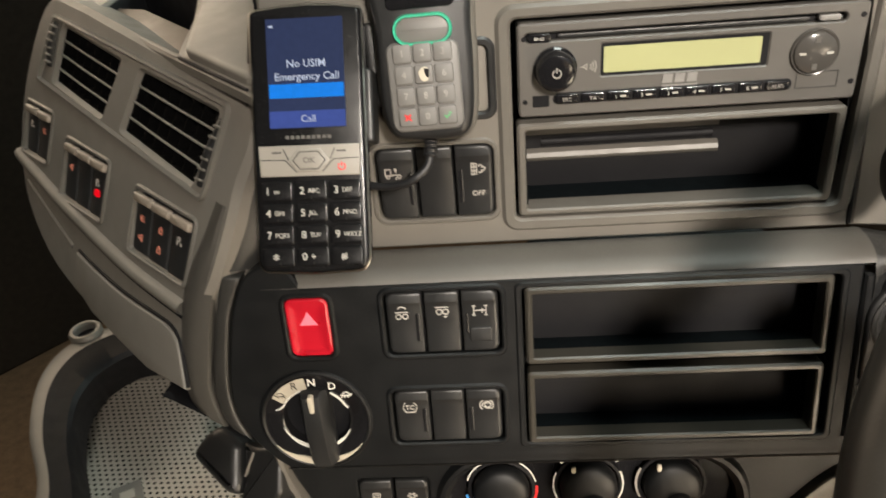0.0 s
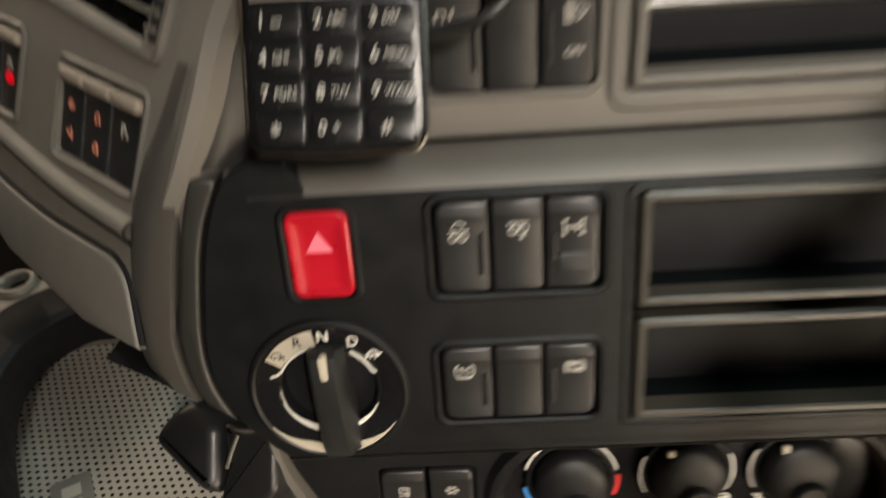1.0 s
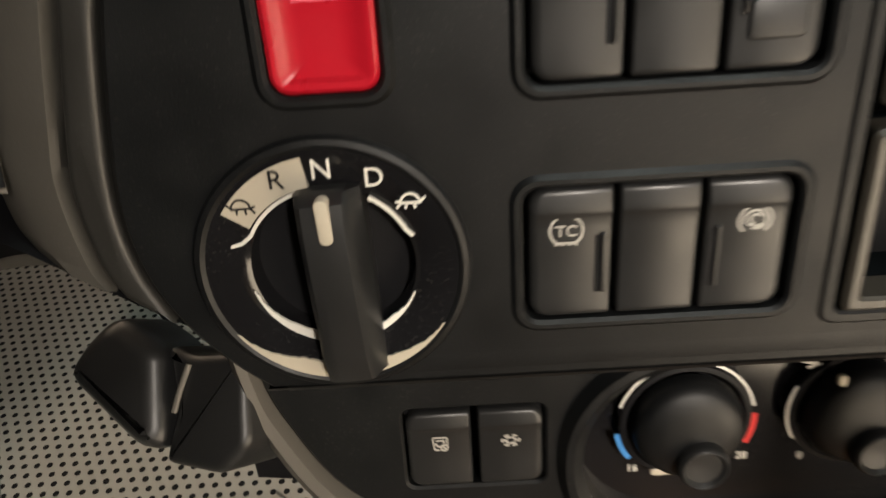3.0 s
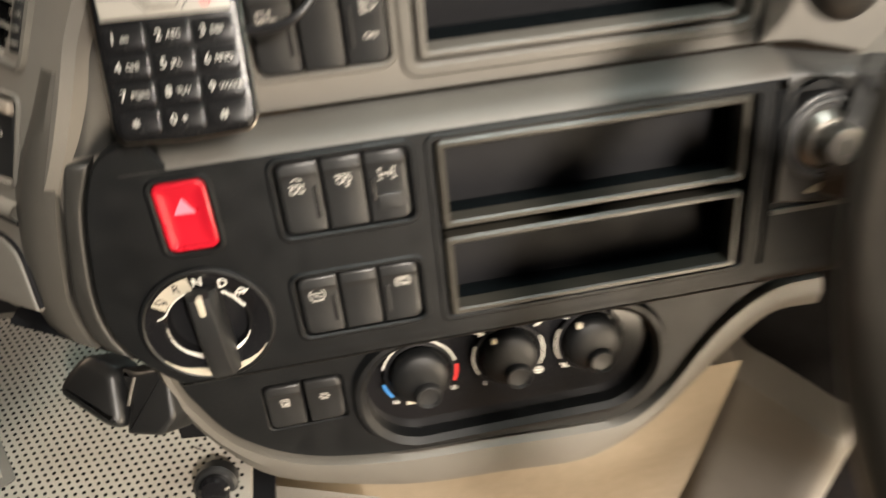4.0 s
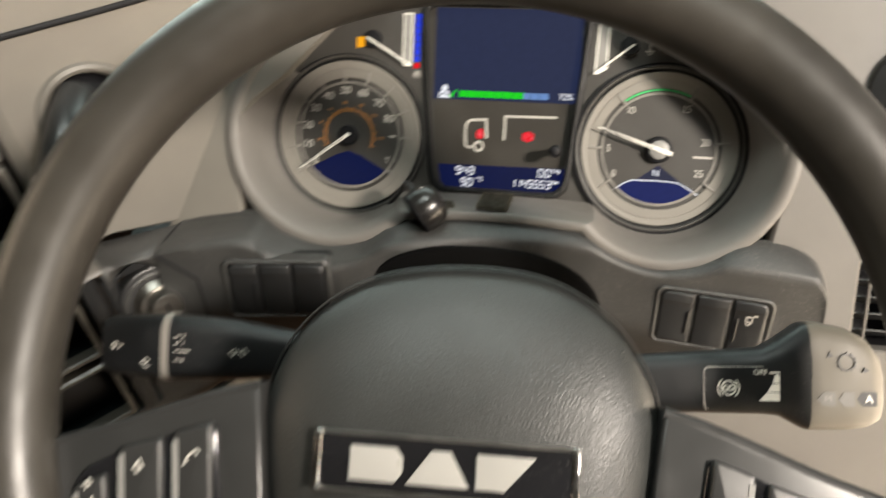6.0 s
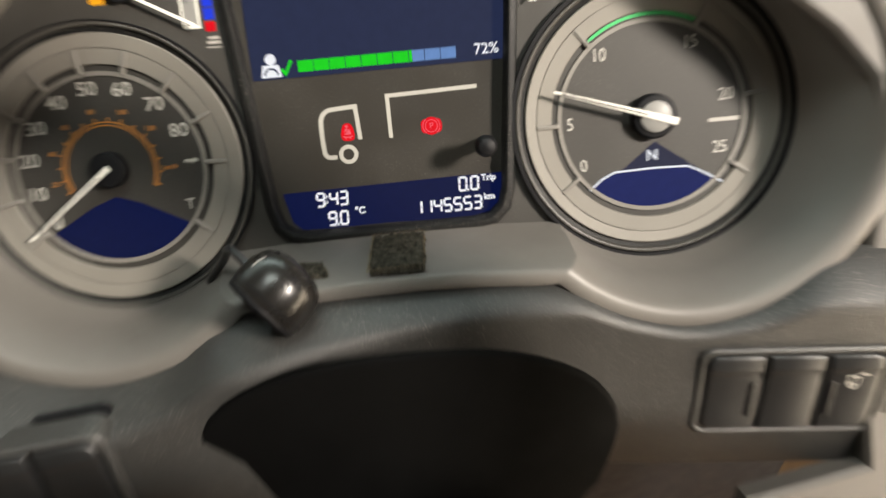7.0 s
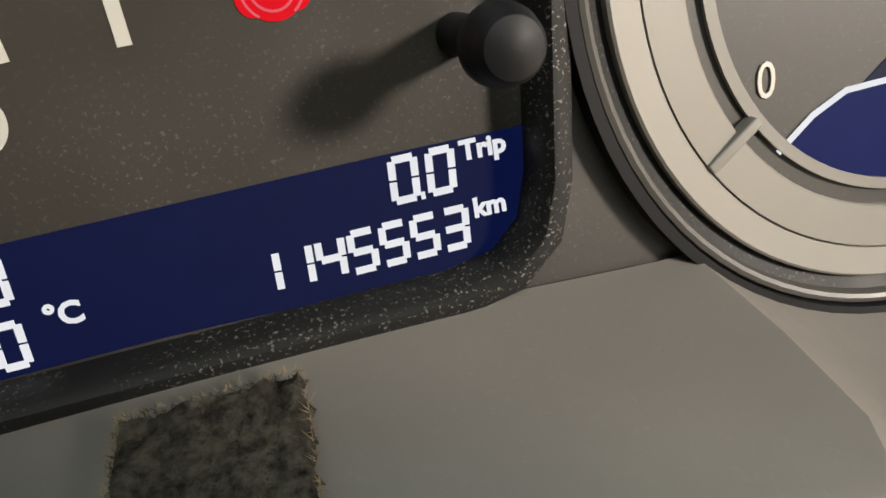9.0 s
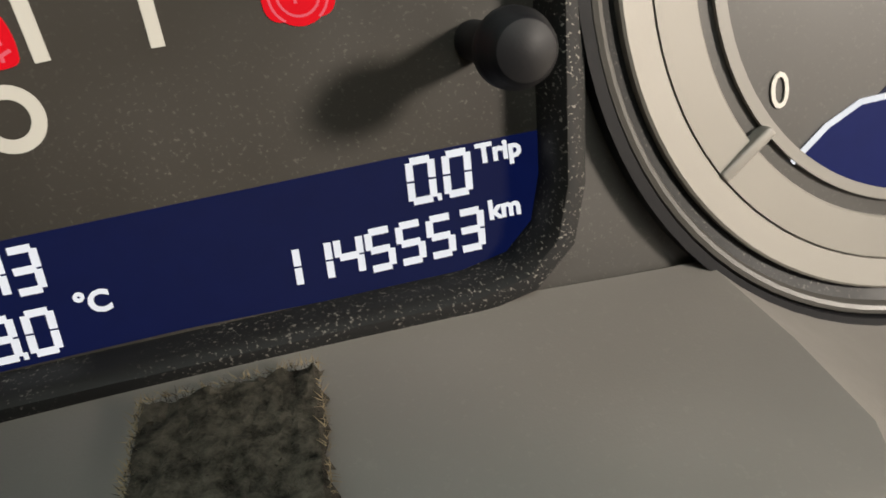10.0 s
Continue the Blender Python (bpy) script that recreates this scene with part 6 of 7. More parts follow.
def digits(text, x, y, h, w, gap, lean=0.06):
    """Seven-segment figures as short bars."""
    lines, cur = [], x
    for ch in text:
        if ch == ".":
            lines.append([(cur - gap * 0.65, y), (cur - gap * 0.65 + 0.55, y)])
            cur += gap * 0.45
            continue
        if ch == ":":
            for k in (0.28, 0.72):
                lines.append([(cur - gap * 0.2, y + h * k), (cur - gap * 0.2 + 0.6, y + h * k)])
            cur += gap * 1.0
            continue
        e = 0.16
        pts = {"a": ((e, h), (w - e, h)), "b": ((w, h - e), (w, h / 2 + e)), "c": ((w, h / 2 - e), (w, e)), "d": ((e, 0), (w - e, 0)), "e": ((0, e), (0, h / 2 - e)), "f": ((0, h / 2 + e), (0, h - e)), "g": ((e, h / 2), (w - e, h / 2))}
        for s in SEG[ch]:
            (ax, ay), (bx, by) = pts[s]
            lines.append([(cur + ax + ay * lean, y + ay), (cur + bx + by * lean, y + by)])
        cur += w + gap
    return ribbon(lines, 0.95, 2.75, 2.95)


part("lettering", digits("9:43", -27.7, -25.2, 5.4, 2.95, 1.25), LIT_WHITE, dp, "lit clock figures")
part("lettering", digits("9.0", -23.6, -33.5, 5.4, 2.95, 1.3), LIT_WHITE, dp, "lit temperature figures")
part("lettering", word("\u00b0C", 4.0, 2.85, -10.2, -28.5, bold=0.13), LIT_WHITE, dp)
part("lettering", digits("0.0", 32.0, -24.1, 5.4, 2.95, 1.35), LIT_WHITE, dp, "lit trip figures")
part("lettering", word("Trip", 3.6, 2.85, 41.4, -19.6, "LEFT", bold=0.13), LIT_WHITE, dp)
part("lettering", digits("1145553", 12.4, -32.2, 5.2, 2.95, 1.25), LIT_WHITE, dp, "lit odometer figures")
part("lettering", word("km", 3.7, 2.85, 42.0, -27.6, "LEFT", bold=0.13), LIT_WHITE, dp)
part("reset_pin", moved(lathe([(2.6, -9), (2.6, 9), (4.0, 10.2), (4.5, 12), (4.4, 13.8), (3.8, 14.7), (3.8, 16.0), (3.2, 17.0), (1.8, 17.6), (0.3, 17.8)], 32), Matrix.Translation((44.4, -5.6, 2))), DARK, cluster, "black reset pin")
# small gauges beside the display
fu = part("fuel_gauge", slab([(-71.6, 50.6), (-64.6, 50.6), (-64.6, 88), (-71.6, 88)], 1.0, 1.3), PRINT, cluster, "narrow white fuel gauge")
part("gauge_inner", slab(rect(-70.8, -65.4, 51.6, 87), 1.3, 1.4), KEYGREY, fu)
part("gauge_tick", merge(*[box(-70.8, -68.8, 53 + 8 * i, 53.5 + 8 * i, 1.4, 1.5) for i in range(5)]), DARK, fu)
part("level_needle", ribbon([[(-98, 69.6), (-65.6, 51.4)]], 1.2, 5.0, 5.8), PRINT, cluster, "white fuel needle")
part("needle_hub", lathe([(6.5, 0.8), (6.2, 4.2), (0.4, 5)], 28), DARK, cluster, "", mm(-94, 69))
part("fuel_lamp", slab(rrect(5.6, 7.6, 0.8, -103.8, 66.6), 1.0, 1.4), LIT_AMBER, cluster, "lit amber fuel lamp")
for i in range(7):
    part("fluid_bar", slab(rect(-62.8, -58.8, 53.6 + i * 4.9, 58.0 + i * 4.9), 1.0, 1.3), LIT_BLUE, cluster)
part("fluid_low_bar", slab(rect(-62.8, -58.8, 49.0, 52.8), 1.0, 1.3), LIT_RED, cluster)
part("caption", merge(box(-62.4, -58, 46, 47, 1, 1.2), box(-63, -57.6, 44.2, 45.2, 1, 1.2), box(-63.4, -57.4, 42.6, 43, 1, 1.2)), DIMPRINT, cluster)
te = part("temperature_gauge", slab([(67.2, 49.4), (70, 49.4), (76, 53), (76, 86), (68.4, 86)], 1.0, 1.3), PRINT, cluster, "narrow white temperature gauge")
part("gauge_inner", slab([(68.4, 51.4), (75, 54), (75, 85), (69.2, 85)], 1.3, 1.4), KEYGREY, te)
part("level_needle", ribbon([[(67.6, 49.8), (93, 70)]], 1.1, 5.0, 5.8), PRINT, cluster, "white temperature needle")
part("needle_hub", lathe([(6.5, 0.8), (6.2, 4.2), (0.4, 5)], 28), DARK, cluster, "", mm(90, 69))
part("symbol", ribbon([[(101, 66), (107, 66)], [(104, 66), (104, 71)], arc(104, 65, 1.4, 0, 360, 8)], 0.6, 1.0, 1.2), DIMPRINT, cluster)
part("hood_edge", ribbon([smooth_line([(-172, 30), (-150, 56), (-122, 82), (-96, 100)], 6), smooth_line([(178, 34), (152, 62), (124, 86), (104, 100)], 6)], 1.2, 1.0, 6), GLOSS, cluster)

# felt pad and driver camera on the shelf
def felt_patch(name, m, w, d, lean, thick, hairs, seed, label, category):
    """A frayed piece of felt: a lumpy sheet, loose fibres on it, paler strands along its edges."""
    ob, rnd = thing(name, m, label, category), random.Random(seed)
    N, rows = 30, []
    for j in range(N + 1):
        row = []
        for i in range(N + 1):
            u, v = i / N, j / N
            rim = min(u, v, 1 - u, 1 - v)
            jit = 0.7 if rim < 0.02 else 0.0
            lump = 0.7 * noise.noise(Vector((u * 7, v * 7, seed)))
            row.append((w * u + v * lean + rnd.uniform(-jit, jit), v * d + rnd.uniform(-jit, jit), (0 if rim <= 0 else thick + lump) + rnd.uniform(-0.35, 0.35)))
        rows.append(row)
    part("sheet", loft(rows, False), FELT, ob)
    for kind, mat, count in (("nap", FELT, hairs), ("frayed_edge", FELT_PALE, hairs // 5)):
        bm = bmesh.new()
        for _ in range(count):
            u, v = rnd.random(), rnd.random()
            if kind == "frayed_edge":
                if rnd.random() < 0.75:
                    u = rnd.choice((0.985, 1.0, 1.0, 0.0))
                else:
                    v = rnd.choice((0.0, 0.01, 1.0))
            x, y = w * u + v * lean, v * d
            z = thick * 0.9 if 0 < u < 1 else rnd.uniform(0.4, thick)
            k = 1.0 if kind == "nap" else 1.5
            dx, dy, dz = rnd.uniform(-k, k), rnd.uniform(-k, k), rnd.uniform(0.1, 0.8)
            bm.faces.new([bm.verts.new(q) for q in ((x, y, z), (x + 0.13, y + 0.09, z), (x + dx, y + dy, z + dz))])
        tagged(part(kind, bm, mat, ob, "pale frayed strands" if mat is FELT_PALE else ""), kind="stuff")
    return ob


F_SHELF = F_CL @ basis(Vector((0, -41.0, 10)) * MM, (-1, 0, 0), (0, -0.216, 0.976))
felt_patch("felt_pad", F_SHELF @ mm(-16.5, 0, 0.3), 21.5, 32, 1.0, 2.6, 4200, 4, "frayed dark grey felt pad stuck on the shelf", "pad")
felt_patch("felt_scrap", F_SHELF @ mm(25, 15, -1.2, 0, 0, -6), 22, 12, -5, 1.2, 900, 8, "torn brown scrap of felt glued to the shelf", "felt scrap")

POD_AXIS = Vector((0.925, -0.171, 0.339)).normalized()
F_POD = basis(Vector((0.4614, -0.1085, 0.7363)) - POD_AXIS * 0.010, (0, 0, 1), (0, 1, 0))
side = Vector((-0.263, -0.498, 0.827))
side = (side - POD_AXIS * side.dot(POD_AXIS)).normalized()
F_POD = basis(F_POD.translation, side, POD_AXIS.cross(side))
dv = thing("driver_camera", F_POD, "worn glossy black camera pod on the shelf under the display", "camera pod")
POD_LINE = [(13.6, 1.6), (15.0, 2.4), (15.5, 6), (15.2, 12), (14.2, 15.6), (12.4, 18.4), (9.4, 20.6), (5, 21.8), (0.4, 22.2)]


def pod_radius(z):
    for (ra, za), (rb, zb) in zip(POD_LINE, POD_LINE[1:]):
        if za <= z <= zb:
            return ra + (rb - ra) * (z - za) / (zb - za)
    return 15.0


part("shell", lathe(POD_LINE, 56), POD, dv, "worn glossy dark shell")
part("lens_face", lathe([(14.4, 2.4), (14.9, 1.4), (14.2, 0.2), (13.0, -0.2), (12.2, 0.6), (0.4, 0.8)], 48), DARK, dv, "flat black lens face")
part("seam", tube([(15.55 * math.cos(a * math.pi / 24), 15.55 * math.sin(a * math.pi / 24), 5.2) for a in range(48)], 0.3, 6, True), DARK, dv)
part("mark", tube([(pod_radius(z) * math.cos(radians(-46)), pod_radius(z) * math.sin(radians(-46)), z) for z in (10.5, 12, 14, 16)], 0.32, 6), KEYGREY, dv, "pale scratch line")
for z, turn, tip in ((16.6, 14.5, 36), (13.0, 10, 14)):
    r = pod_radius(z)
    spot = Matrix.Rotation(radians(turn), 4, "Z") @ Matrix.Translation((r * MM, 0, z * MM)) @ Matrix.Rotation(radians(90 - tip), 4, "Y")
    part("pinhole", lathe([(1.25, -0.6), (1.2, 0.16), (0.95, 0.2), (0.85, -0.2), (0.1, -0.3)], 18), DARK, dv, "", spot)
foot_at = [tuple(F_POD.inverted() @ (F_CL @ (Vector(p) * MM)) / MM) for p in ((-37, -47, 52), (-38.5, -49.5, 44), (-39, -50, 38))]
part("foot", tube(foot_at, 6.5, 20), RUBBER, dv, "rubber foot")
lead = smooth_line(wpts(F_CL, [(-46, -38, 54), (-52, -33, 48), (-58, -33, 36), (-64, -40, 24), (-74, -50, 14)]), 5)
ob = solo("camera_cable", tube(lead, 1.6, 10), RUBBER, WORLD, "thin black cable behind the camera pod", "cable")

# ---- steering wheel ----
wheel = thing("steering_wheel", F_WH, "dark leather steering wheel with padded hub and control buttons", "steering wheel")
ROUT = 197
part("rim", tube([(ROUT * math.cos(2 * math.pi * i / 128), ROUT * math.sin(2 * math.pi * i / 128), 0) for i in range(128)], 18.2, 28, True), RIM, wheel, "dark leather rim, worn shiny")
hub = smooth_loop([(-2, 61), (38, 56), (68, 37), (84.5, 9), (86.5, -20), (80, -60), (68, -96), (30, -112), (-30, -112), (-68, -96), (-82, -60), (-88, -20), (-86, 7), (-71, 35), (-42, 55)], 6)
rings = [[(x, y, -36) for x, y in hub], [(x, y, -22) for x, y in hub]]
for i in range(1, 11):
    a = math.pi / 2 * i / 11
    s = math.cos(a) ** 0.52
    rings.append([((x + 2) * s - 2, (y + 25) * s - 25, -22 + 30 * math.sin(a) - 11 * max(0, ((y + 25) * s - 13) / 60) ** 1.6 * math.sin(a)) for x, y in hub])
for s, z in ((0.2, 8.0), (0.08, 8.1)):
    rings.append([((x + 2) * s - 2, (y + 25) * s - 25, z) for x, y in hub])
part("hub_pad", loft(rings, True, True, True), LEATHER, wheel, "grained black airbag pad")
part("pad_line", loft([[(x, y, -20) for x, y in inset(hub, -0.6)], [(x, y, -17) for x, y in inset(hub, -1.0)], [(x, y, -15.4) for x, y in inset(hub, -0.2)]], True), SPOKE, wheel, "thin edge line round the pad")
bd = part("badge", slab(rrect(107, 22.5, 1.2), 4, 7.6, 0.4), GLOSS, wheel, "scratched gloss black badge plate", mm(-4, -23, 1.2, 0, 0, -2.8))
part("badge_rim", plate(rrect(108.6, 24.2, 1.8), [rrect(106.4, 22.0, 1.2)], 7.9, 3, 0.3), LOCK, bd, "thin worn metal rim")
for s in (-1, 1):
    part("badge_end", slab([(s * 54.4, 12), (s * 54.4, -12), (s * 50.6, -12), (s * 51.4, -9.4), (s * 51.4, 9.4), (s * 50.6, 12)], 5, 8.4, 0.5), CHROME, bd, "worn chrome end clip")
wear = random.Random(9)
for x, y in ((-44, 10.2), (-18, 10.4), (-2, 10.2), (-20, -11), (0, -11.1), (24, -10.9), (33, 10.3)):
    part("worn_edge", box(x, x + wear.uniform(3, 13), y, y + 0.8, 7.4, 7.8), CHROME, bd, "bare metal where the black has worn")
for x0, x1, d in ((-39, -17, 0), (-15.5, 10.5, 1), (13, 37, 2)):
    q = ([(x0, -7), (x1 - 3, -7), (x1, -3), (x1, 3), (x1 - 3, 7), (x0, 7)], [(x0, -7), (x1, -7), (x1 - 8, 7), (x0 + 10, 7)], [(x0, -7), (x0 + 12, -7), (x1, 7), (x0, 7)])[d]
    part("badge_block", slab(q, 7.4, 8.6, 0.4), BADGE, bd, "plain silver block")


def spoke(s):
    """One side spoke with its three rocker buttons; s is -1 for the left one."""
    top = [(86, 9), (104, 5), (126, -2), (150, -10), (172, -16), (186, -20)]
    bot = [(186, -58), (172, -62), (160, -62.5), (130, -59), (98, -57), (94, -68), (80, -92)]
    outl = [(s * x, y) for x, y in top + bot]
    sp = part("spoke", slab(outl, -20, -3, 2.5), SPOKE, wheel, "satin dark grey spoke", None if s < 0 else mm(0, 0, 0, 0, 0, -5.0))
    ln = [(s * x, y - 1.2) for x, y in top]
    part("edge_strip", tube([(x, y, -5) for x, y in smooth_line(ln, 4)], 2.4, 8), SPOKE, sp, "rounded upper edge")
    pod = [(s * x, y) for x, y in ((104.5, -8.5), (126, -14.5), (148, -22), (163, -29), (169.5, -38), (167, -52), (160, -60), (100.5, -52))]
    part("button_pod", slab(round_poly(pod, 4), -5, -1.2, 1.5), GLOSS, sp, "dark button panel")
    for i, (a, b, y0, y1) in enumerate(((153, 167, -33, -54), (128, 147, -20, -54), (106, 123, -13, -51))):
        dy = -4 if i < 2 else -3
        q = [(s * a, y0 + (5 if i else 2)), (s * b, y0 + (0 if i else -4)), (s * (b - 2), y1 + dy + (3 if not i else -1)), (s * (a - 2), y1 + dy + 5)]
        bt = part("rocker_button", slab(round_poly(q, 2.5), -3, 1.2, 1.4), SPOKE, sp, "satin rocker button")
        cx, cy = s * (a + b) / 2, (y0 + y1) / 2
        # pale bar paints the highlight along the button's chamfer
        part("edge_highlight", ribbon([[(q[1][0] - s * 1.6, q[1][1] - 3), (q[2][0] - s * 1.6, q[2][1] + 3)]], 2.4, 0.9, 1.5), KEYGREY, bt, "pale bar painted as the chamfer's highlight")
        if s < 0:
            if i == 0:
                sym = [[(cx - 2, cy + 8), (cx + 2, cy + 8)], [(cx, cy + 6), (cx, cy + 10)], [(cx - 3, cy - 1), (cx - 1, cy - 1), (cx + 2, cy + 2), (cx + 2, cy - 3), (cx - 1, cy - 1)], [(cx - 2, cy - 10), (cx + 2, cy - 10)]]
            elif i == 1:
                sym = [[(cx - 2, cy + 9), (cx, cy + 12), (cx + 2, cy + 9), (cx - 2, cy + 9)], [(cx - 2, cy - 9), (cx, cy - 12), (cx + 2, cy - 9), (cx - 2, cy - 9)], [(cx - 1, cy + 7.5), (cx + 1, cy + 7.5)], [(cx - 1, cy - 7.5), (cx + 1, cy - 7.5)]]
            else:
                sym = [arc(cx + 4, cy + 6, 6, 165, 100, 6), [(cx - 3, cy + 6), (cx - 1, cy + 7)], [(cx + 2, cy + 12.4), (cx + 4, cy + 10.6)], arc(cx, cy - 14, 4, 160, 20, 6), [(cx - 4, cy - 14), (cx - 2.6, cy - 12)], [(cx + 4, cy - 14), (cx + 2.6, cy - 12)]]
            part("symbol", ribbon(sym, 0.95, 1.0, 1.6), DIAL_PRINT, bt)
        else:
            part("symbol", merge(box(cx - 3, cx + 3, cy + 5, cy + 6, 1.0, 1.5), box(cx - 3, cx + 2, cy - 8, cy - 7, 1.0, 1.5)), DIAL_PRINT, bt)


spoke(-1)
spoke(1)
for s in (-1, 1):
    part("lower_spoke", slab(round_poly([(s * 78, -70), (s * 90, -72), (s * 120, -150), (s * 100, -176), (s * 62, -112)], 6), -20, -6, 3), SPOKE, wheel, "dark lower spoke")
col = thing("steering_column", F_WH, "black plastic shroud of the steering column", "steering column")
part("shroud", loft([[(x * 0.72, y * 0.55 - 8, -40) for x, y in hub], [(x * 0.8, y * 0.62 - 8, -70) for x, y in hub], [(x * 0.85, y * 0.8 - 25, -150) for x, y in hub], [(x * 0.7, y * 0.8 - 40, -320) for x, y in hub]], True, True, True), SWITCH, col)

# ---- column stalks ----
def stalk_frame(p, q, up):
    """x along the stalk from p to q, z towards the driver."""
    return basis(p, Vector(q) - Vector(p), up)


F_LS = stalk_frame((0.2478, -0.0946, 0.7492), (0.3560, -0.1930, 0.7410), (0.45, 0.51, 0.73))


def stalk_body(stations, n=24):
    """Rounded-box sections along x: (x, half height, half depth, y shift)."""
    rings = []
    for x, h, d, s in stations:
        rings.append([(x, s + h * math.copysign(abs(math.sin(2 * math.pi * i / n)) ** 0.6, math.sin(2 * math.pi * i / n)), d * math.copysign(abs(math.cos(2 * math.pi * i / n)) ** 0.6, math.cos(2 * math.pi * i / n))) for i in range(n)])
    return loft(rings, True, True, True)


def shrunk(bm, cx, cy, k=0.62):
    """A print drawn smaller about a point."""
    return moved(bm, Matrix.Translation((cx, cy, 0)) @ Matrix.Diagonal((k, k, 1, 1)) @ Matrix.Translation((-cx, -cy, 0)))


def on_arm(bm):
    """Prints of the retarder arm, drawn closer to its cap."""
    return moved(bm, Matrix.Translation((47.6, -1.5, 0)) @ Matrix.Diagonal((0.82, 0.82, 1, 1)) @ Matrix.Translation((-47.6, 0, 0)))


ls = thing("wiper_stalk", F_LS, "dark green-black wiper and indicator stalk with white symbols", "stalk")
part("cap", stalk_body([(0, 11, 6, 0), (1.5, 14.5, 9, 0), (6, 16, 10.5, 0), (30, 18, 12, 0), (36, 18.2, 12, 0)]), BLACK, ls, "rotating end cap")
part("ring", stalk_body([(35.5, 18.6, 12.4, 0), (39.5, 18.6, 12.4, 0)]), SATIN, ls, "pale grey ring")
part("arm", stalk_body([(39, 18, 12, 0), (70, 16.5, 11.5, 0), (100, 13, 10, -1), (130, 11, 9, -2), (170, 10, 9, -3)]), BLACK, ls, "tapered arm")
part("symbol", shrunk(ribbon([[(x + 9, y + 0) for x, y in l] for l in ([(-2, 2), (0, 3.4), (2, 2), (0, -2), (-2, 2)], [(4, 1.6), (7, 0.4), (4, -1)])], 0.7, 11.2, 12.0), 11, 0), DIAL_PRINT, ls)
part("symbol", shrunk(ribbon([[(24, -6), (27, -4.4), (30, -6), (27, -9.4), (24, -6)], [(27, -11), (31.5, -11)]], 0.8, 12.0, 12.5), 28, -8), DIAL_PRINT, ls)
part("symbol", shrunk(merge(*[box(43, 46, y, y + 0.8, 11.6, 12.3) for y in (9, 4, -1.4, -8)] + [word("2", 4, 12.2, 49, 9.4), word("1", 4, 12.2, 49, 4.4), box(47, 54, -1.4, -0.6, 11.6, 12.3), word("0", 4, 12.2, 49, -7.6)]), 44, 0, 0.75), DIAL_PRINT, ls)
part("symbol", shrunk(ribbon([[(70, 0), (74, 3), (74, 1.3), (76.5, 1.3), (76.5, -1.3), (74, -1.3), (74, -3), (70, 0)], [(86, 0), (82, 3), (82, 1.3), (79.5, 1.3), (79.5, -1.3), (82, -1.3), (82, -3), (86, 0)]], 0.6, 11.0, 12.0), 78, 0), DIAL_PRINT, ls)
part("joint", stalk_body([(120, 15, 14, -4), (150, 20, 20, -8)]), SWITCH, ls, "stalk joint")

F_RS = stalk_frame((0.4780, -0.3215, 0.7400), (0.5480, -0.3875, 0.7420), (0.45, 0.54, 0.71))
rs = thing("retarder_stalk", F_RS, "black retarder stalk with a cream rotary end", "stalk")
part("arm", stalk_body([(-110, 9, 8, -3), (-60, 12, 9.5, -2), (-30, 14.5, 11, -1), (0, 15.5, 12, 0), (26, 16.5, 12, 1), (34, 19, 12.5, 3), (45, 26, 13, 4), (48, 27, 13, 4)]), BLACK, rs, "black arm")
part("end_cap", stalk_body([(47.6, 27, 13, 4), (52, 27, 13, 4), (66, 25.5, 12.6, 3), (76, 22, 11, 1), (82, 16, 8, -2), (84, 11, 5, -3)]), STALK_CREAM, rs, "cream rotary end")
part("symbol", on_arm(ribbon([arc(0, 0, 4.2, 0, 360, 20), arc(-1.6, 0, 1.5, 0, 360, 10), arc(1.6, 0, 1.5, 0, 360, 10), arc(0, 0, 6.2, 130, 230, 8), arc(0, 0, 6.2, 50, -50, 8)], 0.7, 11.6, 12.4)), PRINT, rs, "white retarder symbol")
part("field_line", on_arm(ribbon([[(20, 13), (-11, 12.4)] + arc(-11, 9, 3.4, 90, 180, 4) + [(-14.4, -8)] + arc(-11, -10, 3.4, 180, 250, 4)], 0.4, 11.4, 12.1)), DIMPRINT, rs)
part("lettering", on_arm(word("OFF", 4.6, 12.3, 18.5, 9.6)), PRINT, rs)
for low, high, y in ((25.4, 26.8, 3.4), (22.6, 25.2, -2.0), (17.6, 22.2, -7.4)):
    part("level_bar", on_arm(slab([(low, y), (29.5, y), (29.5, y + 4.9), (high, y + 4.9)], 11.8, 12.5)), PRINT, rs, "white level bar")
part("off_mark", on_arm(box(24, 29.5, 9.0, 10.0, 11.8, 12.5)), PRINT, rs)
part("symbol", ribbon([[polar_p for polar_p in arc(64, 12, 3.8, 0, 360, 20)]], 0.6, 12.4, 13.1), DARK_GREY, rs)
part("symbol", merge(*[moved(box(3.8, 4.9, -0.3, 0.3, 12.4, 13.0), pose(64, 12, 0, 0, 0, 30 * i)) for i in range(12)]), DARK_GREY, rs)
part("symbol", merge(slab([(56, 17), (57.6, 14.6), (54.8, 14.2)], 12.6, 13.2), slab([(72.5, 9.5), (74.4, 7.6), (71.4, 7.0)], 11.6, 12.6)), SWITCH, rs)
part("lettering", merge(slab([(50, -6), (53, -2.6), (58.5, -2.6), (58.5, -9.4), (53, -9.4)], 12.7, 13.15)), LEDGE, rs, "pale grey arrow field")
part("lettering", slab([(60, -6), (62.4, -2.6), (67.5, -2.6), (67.5, -9.4), (62.4, -9.4)], 12.3, 12.9), LEDGE, rs, "pale grey arrow field")
part("lettering", slab([(68.6, -6), (71.2, -2.6), (78, -2.6), (78, -9.4), (71.2, -9.4)], 10.2, 12.0), SWITCH, rs, "dark arrow field")
